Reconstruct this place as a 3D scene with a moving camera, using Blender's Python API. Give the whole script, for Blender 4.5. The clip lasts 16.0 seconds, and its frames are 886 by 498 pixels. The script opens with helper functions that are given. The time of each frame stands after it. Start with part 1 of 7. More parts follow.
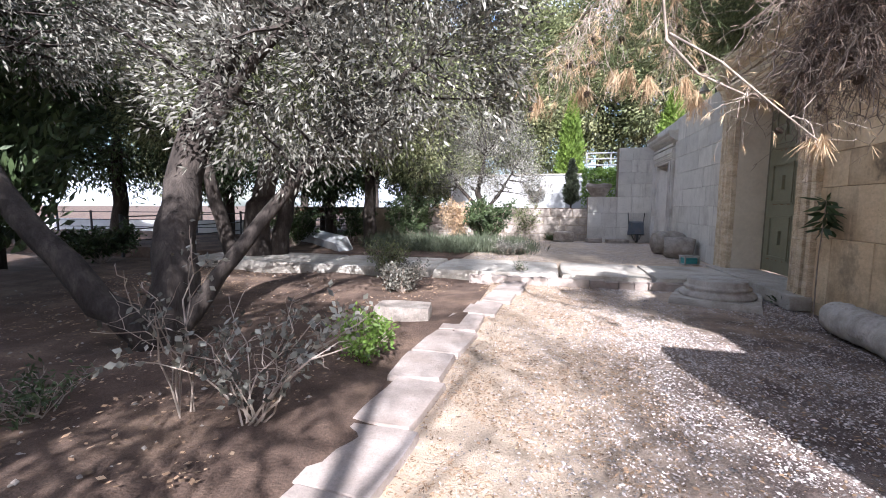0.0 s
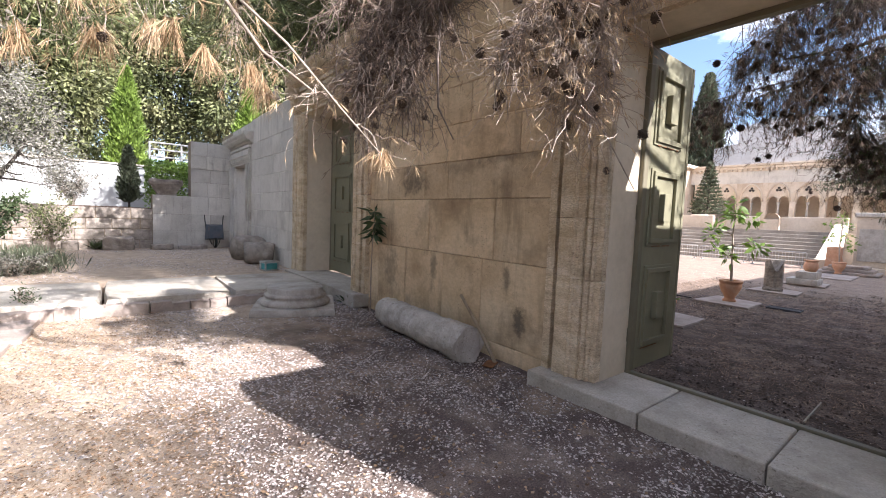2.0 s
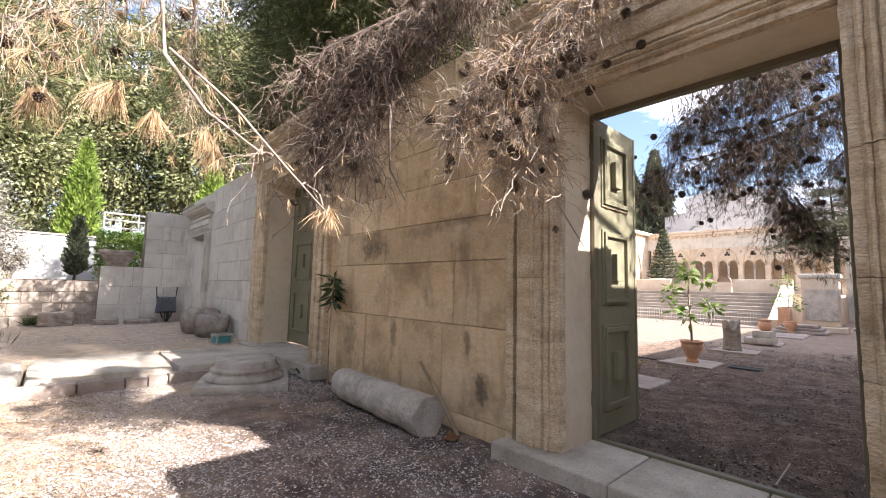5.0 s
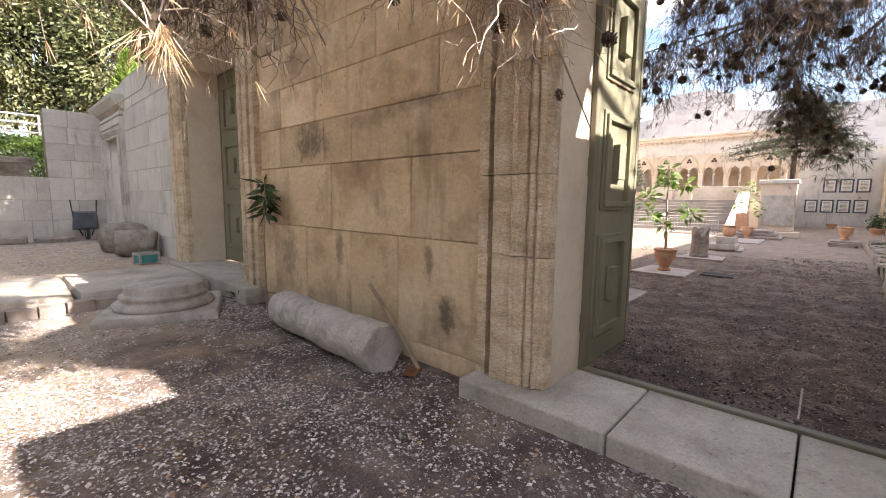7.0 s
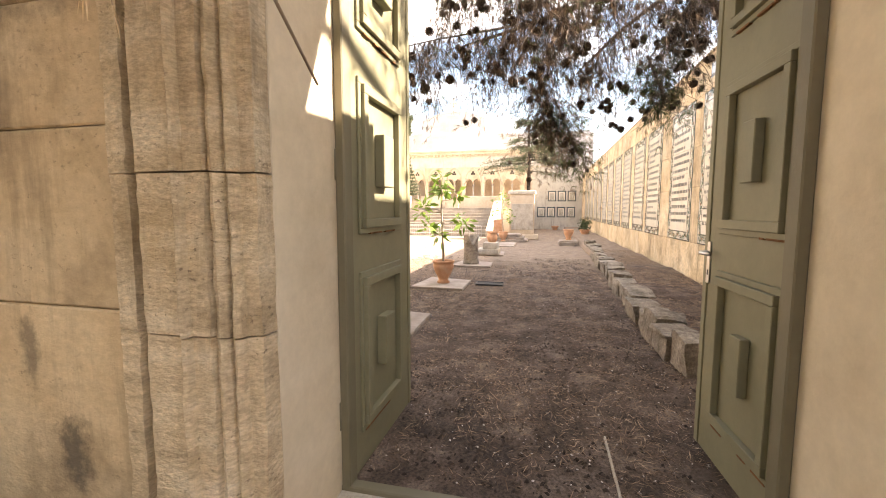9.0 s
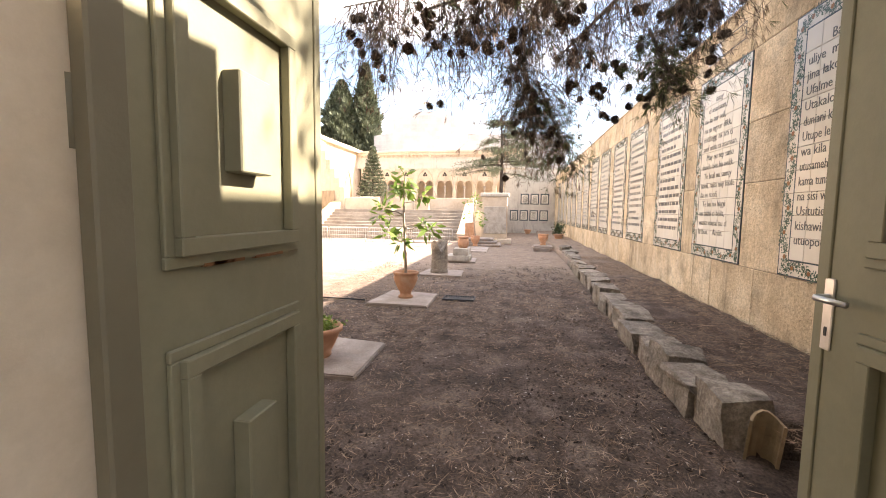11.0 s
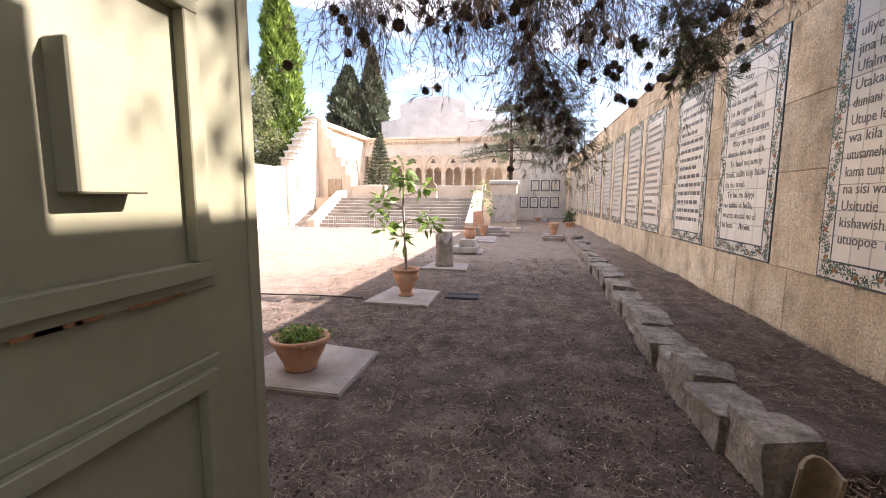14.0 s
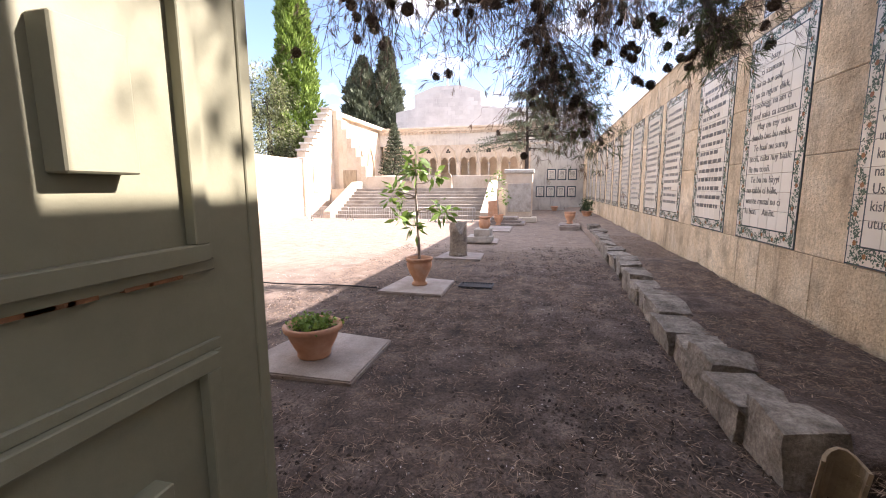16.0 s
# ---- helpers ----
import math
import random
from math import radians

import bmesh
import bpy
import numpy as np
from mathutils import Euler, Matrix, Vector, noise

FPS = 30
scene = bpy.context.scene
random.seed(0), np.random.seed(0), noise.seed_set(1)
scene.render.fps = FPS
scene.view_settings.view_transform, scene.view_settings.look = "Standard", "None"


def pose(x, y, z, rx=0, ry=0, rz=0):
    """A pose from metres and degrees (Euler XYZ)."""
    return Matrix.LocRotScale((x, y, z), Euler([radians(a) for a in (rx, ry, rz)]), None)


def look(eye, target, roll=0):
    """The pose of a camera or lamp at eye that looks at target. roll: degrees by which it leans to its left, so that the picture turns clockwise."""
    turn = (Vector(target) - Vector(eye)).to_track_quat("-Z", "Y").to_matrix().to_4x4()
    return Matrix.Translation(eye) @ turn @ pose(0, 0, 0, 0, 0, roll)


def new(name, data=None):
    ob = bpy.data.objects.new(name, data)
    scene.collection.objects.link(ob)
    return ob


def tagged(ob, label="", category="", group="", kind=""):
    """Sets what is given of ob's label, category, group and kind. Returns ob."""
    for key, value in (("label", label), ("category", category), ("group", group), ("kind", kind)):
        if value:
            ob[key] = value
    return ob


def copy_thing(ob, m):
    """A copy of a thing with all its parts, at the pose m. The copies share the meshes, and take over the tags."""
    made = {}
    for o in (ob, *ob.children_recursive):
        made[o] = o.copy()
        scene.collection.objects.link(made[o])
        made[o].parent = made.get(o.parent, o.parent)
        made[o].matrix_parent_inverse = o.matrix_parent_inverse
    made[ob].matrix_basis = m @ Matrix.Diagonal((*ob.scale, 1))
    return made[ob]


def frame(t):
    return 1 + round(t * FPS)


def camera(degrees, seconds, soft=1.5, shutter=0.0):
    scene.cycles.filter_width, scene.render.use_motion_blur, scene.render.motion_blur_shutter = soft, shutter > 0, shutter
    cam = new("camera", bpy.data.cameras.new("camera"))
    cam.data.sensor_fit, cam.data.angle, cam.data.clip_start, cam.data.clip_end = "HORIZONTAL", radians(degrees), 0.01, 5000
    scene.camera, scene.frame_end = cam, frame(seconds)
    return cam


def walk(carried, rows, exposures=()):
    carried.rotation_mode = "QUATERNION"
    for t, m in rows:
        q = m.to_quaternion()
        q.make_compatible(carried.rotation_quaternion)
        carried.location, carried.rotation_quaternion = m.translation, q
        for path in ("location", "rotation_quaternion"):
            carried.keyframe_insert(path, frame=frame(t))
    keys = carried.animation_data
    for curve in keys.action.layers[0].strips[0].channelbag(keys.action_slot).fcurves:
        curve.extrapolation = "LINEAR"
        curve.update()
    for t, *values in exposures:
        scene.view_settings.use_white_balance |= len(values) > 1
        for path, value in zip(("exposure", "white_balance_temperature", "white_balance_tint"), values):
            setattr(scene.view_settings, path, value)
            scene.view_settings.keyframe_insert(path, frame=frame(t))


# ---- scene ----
# camera and its walk
cam = camera(93.3, 16.0, soft=1.0)
PATH = [
    (0, (-0.022, -0.181, 1.517), (-0.515, 1.747, 1.315), 0.3),
    (0.5, (0.021, 0.192, 1.502), (0.065, 2.183, 1.315), 0.9),
    (1, (0.162, 0.455, 1.488), (0.688, 2.376, 1.317), 1.1),
    (1.5, (0.227, 0.654, 1.524), (1.208, 2.389, 1.363), 1.8),
    (2, (0.294, 0.725, 1.574), (1.54, 2.283, 1.423), 2.4),
    (2.5, (0.304, 0.728, 1.626), (1.671, 2.185, 1.525), 2.7),
    (3, (0.276, 0.685, 1.678), (1.656, 2.129, 1.774), 2.7),
    (3.2, (0.293, 0.685, 1.69), (1.665, 2.129, 1.879), 2.7),
    (5.3, (0.47, 0.711, 1.467), (1.803, 2.192, 1.639), 0.7),
    (5.5, (0.503, 0.761, 1.439), (1.851, 2.236, 1.508), 0.2),
    (6, (0.727, 0.917, 1.396), (2.11, 2.356, 1.27), -0.4),
    (6.5, (0.94, 1.15, 1.387), (2.349, 2.553, 1.168), 0.1),
    (7, (1.175, 1.384, 1.441), (2.644, 2.721, 1.208), 0.7),
    (7.5, (1.507, 1.552, 1.472), (3.035, 2.818, 1.227), 0.5),
    (8, (1.836, 1.719, 1.445), (3.472, 2.848, 1.219), 0.5),
    (8.5, (2.22, 1.819, 1.527), (4.064, 2.567, 1.325), 0.2),
    (9, (2.478, 1.786, 1.496), (4.413, 2.257, 1.31), 0.1),
    (9.2, (2.564, 1.785, 1.495), (4.498, 2.263, 1.317), 0.1),
    (11.3, (3.679, 1.926, 1.532), (5.652, 2.204, 1.358), 0.6),
    (11.5, (3.739, 1.947, 1.583), (5.718, 2.177, 1.412), 0.4),
    (12, (3.859, 1.905, 1.598), (5.843, 2.084, 1.425), 0.4),
    (12.5, (3.964, 1.831, 1.601), (5.95, 1.982, 1.426), 0.6),
    (13, (3.981, 1.845, 1.609), (5.959, 2.072, 1.421), 0.6),
    (13.5, (3.977, 1.842, 1.601), (5.935, 2.192, 1.39), 0.4),
    (14, (3.987, 1.835, 1.615), (5.934, 2.224, 1.374), 0.3),
    (14.5, (3.992, 1.821, 1.62), (5.934, 2.231, 1.373), 0.2),
    (15, (4.003, 1.822, 1.613), (5.94, 2.251, 1.359), 0.1),
    (15.5, (4.032, 1.808, 1.589), (5.962, 2.259, 1.321), -0.0),
    (16, (4.025, 1.801, 1.588), (5.949, 2.263, 1.303), -0.3),
]
walk(cam, [(t, look(eye, goal, roll)) for t, eye, goal, roll in PATH],
     exposures=[(0, 1.70, 5550, 16), (1.5, 1.80, 5800, 16), (3.2, 1.95, 6150, 16), (5.5, 2.11, 6300, 17), (7, 2.29, 6500, 17), (8.5, 2.77, 7700, 15), (9.2, 2.88, 8000, 15), (11.3, 2.59, 7100, 17), (12.5, 2.29, 6750, 18), (14, 2.21, 6400, 20), (16, 2.15, 6250, 21)])

# daylight: high winter sun from the south, blue sky
SUN_DIR = Vector((-0.405, 1.37, -1.0)).normalized()
world = bpy.data.worlds.new("sky")
scene.world = world
world.use_nodes = True
wn = world.node_tree.nodes
wl = world.node_tree.links
sky = wn.new("ShaderNodeTexSky")
sky.sky_type = "NISHITA"
sky.sun_disc = False
sky.sun_elevation = math.asin(-SUN_DIR.z)
sky.sun_rotation = math.atan2(-SUN_DIR.x, -SUN_DIR.y)
sky.air_density = 1.0
sky.dust_density = 1.5
# broken cloud over the blue
wco = wn.new("ShaderNodeTexCoord")
wmap = wn.new("ShaderNodeMapping")
wmap.inputs["Scale"].default_value = (1.0, 1.0, 2.2)
wl.new(wco.outputs["Generated"], wmap.inputs["Vector"])
cl = wn.new("ShaderNodeTexNoise")
cl.inputs["Scale"].default_value = 2.6
cl.inputs["Detail"].default_value = 7
cl.inputs["Roughness"].default_value = 0.6
wl.new(wmap.outputs["Vector"], cl.inputs["Vector"])
cr = wn.new("ShaderNodeValToRGB")
cr.color_ramp.elements[0].position = 0.46
cr.color_ramp.elements[1].position = 0.60
wl.new(cl.outputs["Fac"], cr.inputs["Fac"])
cmix = wn.new("ShaderNodeMix")
cmix.data_type = "RGBA"
wl.new(cr.outputs["Color"], cmix.inputs["Factor"])
wl.new(sky.outputs["Color"], cmix.inputs["A"])
cmix.inputs["B"].default_value = (8.5, 8.7, 9.0, 1)
bg = wn["Background"]
wl.new(cmix.outputs["Result"], bg.inputs["Color"])
bg.inputs["Strength"].default_value = 0.088
sun = new("sun", bpy.data.lights.new("sun", "SUN"))
sun.data.energy = 5.0
sun.data.angle = radians(0.55)
sun.data.color = (1.0, 0.94, 0.85)
sun.matrix_world = look((-SUN_DIR * 40), (0, 0, 0))

# ---- small library ----
RNG = random.Random(7)


def bm_new():
    return bmesh.new()


def add_box(bm, x0, y0, z0, x1, y1, z1, bevel=0.0, m=None, seg=1):
    """An axis-aligned block, with bevelled edges if asked, laid by m."""
    r = bmesh.ops.create_cube(bm, size=1.0)
    vs = r["verts"]
    bmesh.ops.scale(bm, vec=(abs(x1 - x0), abs(y1 - y0), abs(z1 - z0)), verts=vs)
    bmesh.ops.translate(bm, vec=((x0 + x1) / 2, (y0 + y1) / 2, (z0 + z1) / 2), verts=vs)
    if bevel > 0:
        es = list({e for v in vs for e in v.link_edges})
        out = bmesh.ops.bevel(bm, geom=es, offset=bevel, segments=seg, affect="EDGES", profile=0.5)
        vs = list({v for f in out["faces"] for v in f.verts} | {v for v in vs if v.is_valid})
    if m is not None:
        bmesh.ops.transform(bm, matrix=m, verts=vs)
    return vs


def rough_box(bm, x0, y0, z0, x1, y1, z1, rough=0.02, cuts=2, seed=0, m=None):
    """A block with worn, uneven faces."""
    t = bmesh.new()
    bmesh.ops.create_cube(t, size=1.0)
    bmesh.ops.subdivide_edges(t, edges=t.edges[:], cuts=cuts, use_grid_fill=True)
    dx, dy, dz = x1 - x0, y1 - y0, z1 - z0
    for v in t.verts:
        p = v.co.copy()
        k = max(abs(p.x), abs(p.y), abs(p.z)) * 2
        q = p * (1 - 0.06 * (p.length / 0.87) ** 4)
        q = Vector((q.x * dx + (x0 + x1) / 2, q.y * dy + (y0 + y1) / 2, q.z * dz + (z0 + z1) / 2))
        v.co = q + noise.noise_vector(q * 3.1 + Vector((seed * 3.7, seed, 0))) * rough
    if m is not None:
        bmesh.ops.transform(t, matrix=m, verts=t.verts[:])
    join(bm, t)


def hewn(bm, x0, y0, z0, x1, y1, z1, rough=0.02, cuts=7, seed=0, m=None):
    """A rough-hewn stone: broken faces at two scales and chipped arrises."""
    t = bmesh.new()
    bmesh.ops.create_cube(t, size=1.0)
    bmesh.ops.subdivide_edges(t, edges=t.edges[:], cuts=cuts, use_grid_fill=True)
    for v in t.verts:
        p = v.co
        edge = sorted((abs(p.x), abs(p.y), abs(p.z)))[1] * 2
        k = 1 - 0.05 * max(0.0, edge - 0.8) * 5
        q = Vector((p.x * k * (x1 - x0) + (x0 + x1) / 2, p.y * k * (y1 - y0) + (y0 + y1) / 2, p.z * k * (z1 - z0) + (z0 + z1) / 2))
        o = Vector((seed * 3.7, seed * 1.3, 0))
        v.co = q + noise.noise_vector(q * 2.3 + o) * rough * 1.3 + noise.noise_vector(q * 9 + o) * rough * 0.7 + noise.noise_vector(q * 26 + o) * rough * 0.35
    if m is not None:
        bmesh.ops.transform(t, matrix=m, verts=t.verts[:])
    join(bm, t)


def join(bm, t):
    me = bpy.data.meshes.new("t")
    t.to_mesh(me)
    t.free()
    bm.from_mesh(me)
    bpy.data.meshes.remove(me)


def tube(bm, pts, radii, sides=6, cap=True):
    """A tapered tube along pts."""
    rings = []
    n = len(pts)
    for i, p in enumerate(pts):
        p = Vector(p)
        d = (Vector(pts[min(i + 1, n - 1)]) - Vector(pts[max(i - 1, 0)]))
        if d.length < 1e-6:
            d = Vector((0, 0, 1))
        d.normalize()
        a = d.cross(Vector((0.31, 0.17, 0.93)))
        if a.length < 1e-3:
            a = d.cross(Vector((1, 0, 0)))
        a.normalize()
        b = d.cross(a)
        r = radii[i]
        rings.append([bm.verts.new(p + (a * math.cos(2 * math.pi * k / sides) + b * math.sin(2 * math.pi * k / sides)) * r) for k in range(sides)])
    for i in range(n - 1):
        for k in range(sides):
            bm.faces.new((rings[i][k], rings[i][(k + 1) % sides], rings[i + 1][(k + 1) % sides], rings[i + 1][k]))
    if cap and sides > 2:
        bm.faces.new(rings[0][::-1])
        bm.faces.new(rings[-1])


def lathe(bm, prof, sides=24, m=None):
    """A turned shape from (radius, z) pairs."""
    rings = []
    for r, z in prof:
        if r < 1e-5:
            rings.append([bm.verts.new((0, 0, z))])
        else:
            rings.append([bm.verts.new((r * math.cos(2 * math.pi * k / sides), r * math.sin(2 * math.pi * k / sides), z)) for k in range(sides)])
    for a, b in zip(rings, rings[1:]):
        for k in range(sides):
            q = (a[k % len(a)], a[(k + 1) % len(a)], b[(k + 1) % len(b)], b[k % len(b)])
            q = list(dict.fromkeys(q))
            if len(q) > 2:
                bm.faces.new(q)
    if m is not None:
        bmesh.ops.transform(bm, matrix=m, verts=[v for ring in rings for v in ring])


def extrude_profile(bm, prof, p0, p1, u, v):
    """Sweeps the closed outline prof [(a, b)] along p0 to p1, a along u and b along v."""
    p0, p1, u, v = Vector(p0), Vector(p1), Vector(u), Vector(v)
    A = [bm.verts.new(p0 + u * a + v * b) for a, b in prof]
    B = [bm.verts.new(p1 + u * a + v * b) for a, b in prof]
    n = len(prof)
    for i in range(n):
        bm.faces.new((A[i], A[(i + 1) % n], B[(i + 1) % n], B[i]))
    bm.faces.new(A[::-1])
    bm.faces.new(B)


def finish(bm, smooth=False):
    bmesh.ops.recalc_face_normals(bm, faces=bm.faces[:])
    if smooth:
        for f in bm.faces:
            f.smooth = True


def mesh_of(name, bm, material, smooth=False, recalc=True):
    if recalc:
        bmesh.ops.recalc_face_normals(bm, faces=bm.faces[:])
    me = bpy.data.meshes.new(name)
    bm.to_mesh(me)
    bm.free()
    if smooth:
        me.shade_smooth()
    me.materials.append(material)
    return me


def part(name, bm, material, parent=None, label="", smooth=False, recalc=True):
    ob = new(name, mesh_of(name, bm, material, smooth, recalc))
    if parent is not None:
        ob.parent = parent
    if label:
        ob["label"] = label
    return ob


def thing(name, label, category, group="", at=(0, 0, 0), rz=0.0):
    """An Empty at the base of a thing, that parents its parts."""
    ob = new(name)
    ob.empty_display_size = 0.1
    ob.matrix_basis = pose(*at, 0, 0, rz)
    return tagged(ob, label, category, group)


def structure(name, bm, material, label="", category="", smooth=False):
    ob = part(name, bm, material, None, "", smooth)
    return tagged(ob, label, category, kind="structure")


# ---- materials ----
def make_mat(name, ramp, scale=3.0, detail=6, rough=0.85, bump=0.3, bump_scale=40.0, metal=0.0, fine=None, stain=None, piece=0.0, island=0.0, stretch=(1, 1, 1), spec=0.4, trans=0.0):
    """A worn surface: a colour ramp over noise in world metres, a finer grain, stains, and relief.
    ramp: colours from dark to light; fine: (scale, strength) of grain; stain: (colour, scale, amount);
    piece: brightness change per object; island: per loose piece."""
    m = bpy.data.materials.new(name)
    m.use_nodes = True
    nt = m.node_tree
    N, L = nt.nodes, nt.links
    b = N["Principled BSDF"]
    b.inputs["Roughness"].default_value = rough
    b.inputs["Metallic"].default_value = metal
    b.inputs["Specular IOR Level"].default_value = spec
    geo = N.new("ShaderNodeNewGeometry")
    mp = N.new("ShaderNodeMapping")
    mp.inputs["Scale"].default_value = stretch
    vec = geo.outputs["Position"]
    if piece > 0:
        oi = N.new("ShaderNodeObjectInfo")
        ad = N.new("ShaderNodeVectorMath")
        ad.operation = "MULTIPLY_ADD"
        ad.inputs[1].default_value = (13.0, 7.0, 5.0)
        L.new(oi.outputs["Random"], ad.inputs[0])
        L.new(vec, ad.inputs[2])
        vec = ad.outputs[0]
    L.new(vec, mp.inputs["Vector"])
    n1 = N.new("ShaderNodeTexNoise")
    n1.inputs["Scale"].default_value = scale
    n1.inputs["Detail"].default_value = detail
    n1.inputs["Roughness"].default_value = 0.62
    L.new(mp.outputs["Vector"], n1.inputs["Vector"])
    cr = N.new("ShaderNodeValToRGB")
    els = cr.color_ramp.elements
    k = len(ramp)
    while len(els) < k:
        els.new(0.5)
    for i, c in enumerate(ramp):
        els[i].position = 0.28 + 0.44 * i / max(1, k - 1)
        els[i].color = (*c, 1)
    L.new(n1.outputs["Fac"], cr.inputs["Fac"])
    col = cr.outputs["Color"]

    def mix(kind, fac, a, c):
        x = N.new("ShaderNodeMix")
        x.data_type = "RGBA"
        x.blend_type = kind
        if isinstance(fac, float):
            x.inputs["Factor"].default_value = fac
        else:
            L.new(fac, x.inputs["Factor"])
        L.new(a, x.inputs["A"])
        if isinstance(c, tuple):
            x.inputs["B"].default_value = (*c, 1)
        else:
            L.new(c, x.inputs["B"])
        return x.outputs["Result"]

    if fine:
        n2 = N.new("ShaderNodeTexNoise")
        n2.inputs["Scale"].default_value = fine[0]
        n2.inputs["Detail"].default_value = 4
        n2.inputs["Roughness"].default_value = 0.7
        L.new(mp.outputs["Vector"], n2.inputs["Vector"])
        mr = N.new("ShaderNodeMapRange")
        mr.inputs["From Min"].default_value = 0.3
        mr.inputs["From Max"].default_value = 0.7
        mr.inputs["To Min"].default_value = 1 - fine[1]
        mr.inputs["To Max"].default_value = 1 + fine[1]
        L.new(n2.outputs["Fac"], mr.inputs["Value"])
        col = mix("MULTIPLY", 1.0, col, mr.outputs["Result"])
    if stain:
        n3 = N.new("ShaderNodeTexNoise")
        n3.inputs["Scale"].default_value = stain[1]
        n3.inputs["Detail"].default_value = 8
        n3.inputs["Roughness"].default_value = 0.68
        L.new(vec, n3.inputs["Vector"])
        r3 = N.new("ShaderNodeMapRange")
        r3.inputs["From Min"].default_value = 0.52
        r3.inputs["From Max"].default_value = 0.72
        r3.inputs["To Max"].default_value = stain[2]
        L.new(n3.outputs["Fac"], r3.inputs["Value"])
        col = mix("MIX", r3.outputs["Result"], col, stain[0])
    if piece > 0:
        pr = N.new("ShaderNodeMapRange")
        pr.inputs["To Min"].default_value = 1 - piece
        pr.inputs["To Max"].default_value = 1 + piece
        L.new(oi.outputs["Random"], pr.inputs["Value"])
        col = mix("MULTIPLY", 1.0, col, pr.outputs["Result"])
    if island > 0:
        pi = N.new("ShaderNodeMapRange")
        pi.inputs["To Min"].default_value = 1 - island
        pi.inputs["To Max"].default_value = 1 + island
        L.new(geo.outputs["Random Per Island"], pi.inputs["Value"])
        col = mix("MULTIPLY", 1.0, col, pi.outputs["Result"])
    L.new(col, b.inputs["Base Color"])
    if trans > 0:
        tr = N.new("ShaderNodeBsdfTranslucent")
        L.new(col, tr.inputs["Color"])
        ms = N.new("ShaderNodeMixShader")
        ms.inputs[0].default_value = trans
        L.new(b.outputs[0], ms.inputs[1])
        L.new(tr.outputs[0], ms.inputs[2])
        L.new(ms.outputs[0], N["Material Output"].inputs["Surface"])
    if bump > 0:
        nb = N.new("ShaderNodeTexNoise")
        nb.inputs["Scale"].default_value = bump_scale
        nb.inputs["Detail"].default_value = 6
        nb.inputs["Roughness"].default_value = 0.65
        L.new(mp.outputs["Vector"], nb.inputs["Vector"])
        bp = N.new("ShaderNodeBump")
        bp.inputs["Strength"].default_value = bump
        bp.inputs["Distance"].default_value = 0.02
        L.new(nb.outputs["Fac"], bp.inputs["Height"])
        L.new(bp.outputs["Normal"], b.inputs["Normal"])
    return m


M_ASHLAR = make_mat("honey_limestone", [(0.38, 0.265, 0.155), (0.58, 0.435, 0.27), (0.68, 0.54, 0.365)], 1.3, 9, 0.85, 0.35, 30, fine=(22, 0.12), stain=((0.17, 0.125, 0.085), 1.3, 0.7), piece=0.13, stretch=(1, 0.85, 1.15))
M_WALLCORE = make_mat("mortar", [(0.20, 0.15, 0.10), (0.30, 0.24, 0.17)], 5, 5, 0.95, 0.3, 50)
M_JAMB = make_mat("weathered_limestone", [(0.38, 0.285, 0.18), (0.585, 0.465, 0.315), (0.71, 0.61, 0.465)], 3.4, 11, 0.88, 1.0, 20, fine=(36, 0.28), stain=((0.47, 0.335, 0.175), 2.3, 0.6), piece=0.05, stretch=(1, 1, 2.4))
M_GREYSTONE = make_mat("pale_grey_limestone", [(0.42, 0.38, 0.33), (0.58, 0.54, 0.48), (0.68, 0.64, 0.58)], 1.1, 7, 0.88, 0.3, 30, fine=(30, 0.10), stain=((0.24, 0.20, 0.16), 1.1, 0.5), piece=0.09)
M_TILEWALL = make_mat("sandy_limestone", [(0.43, 0.315, 0.195), (0.63, 0.495, 0.33), (0.76, 0.645, 0.48)], 1.8, 10, 0.9, 1.0, 34, fine=(30, 0.26), stain=((0.17, 0.13, 0.088), 1.9, 0.65), piece=0.10)
M_PALE = make_mat("sunlit_pale_stone", [(0.42, 0.33, 0.245), (0.55, 0.455, 0.355), (0.63, 0.55, 0.455)], 0.8, 6, 0.9, 0.2, 20, fine=(12, 0.08), stain=((0.36, 0.29, 0.21), 0.5, 0.4), piece=0.06, island=0.06)
M_WHITEWALL = make_mat("whitewashed_wall", [(0.32, 0.32, 0.315), (0.42, 0.42, 0.415), (0.50, 0.50, 0.495)], 0.7, 6, 0.9, 0.2, 14, stain=((0.45, 0.43, 0.40), 0.6, 0.35))
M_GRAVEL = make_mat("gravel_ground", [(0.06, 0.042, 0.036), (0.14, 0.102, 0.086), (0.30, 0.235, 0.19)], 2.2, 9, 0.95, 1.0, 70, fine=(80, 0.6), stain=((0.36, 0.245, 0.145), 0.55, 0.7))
M_SOIL = make_mat("red_brown_soil", [(0.05, 0.031, 0.022), (0.10, 0.063, 0.044), (0.19, 0.126, 0.088)], 1.6, 8, 0.97, 0.9, 40, fine=(60, 0.35), stain=((0.28, 0.185, 0.115), 0.9, 0.4))
M_NEEDLE = make_mat("needle_littered_soil", [(0.030, 0.020, 0.016), (0.094, 0.065, 0.051), (0.21, 0.155, 0.124)], 3.2, 10, 0.97, 1.0, 45, fine=(55, 0.65), stain=((0.20, 0.155, 0.125), 0.35, 0.6))
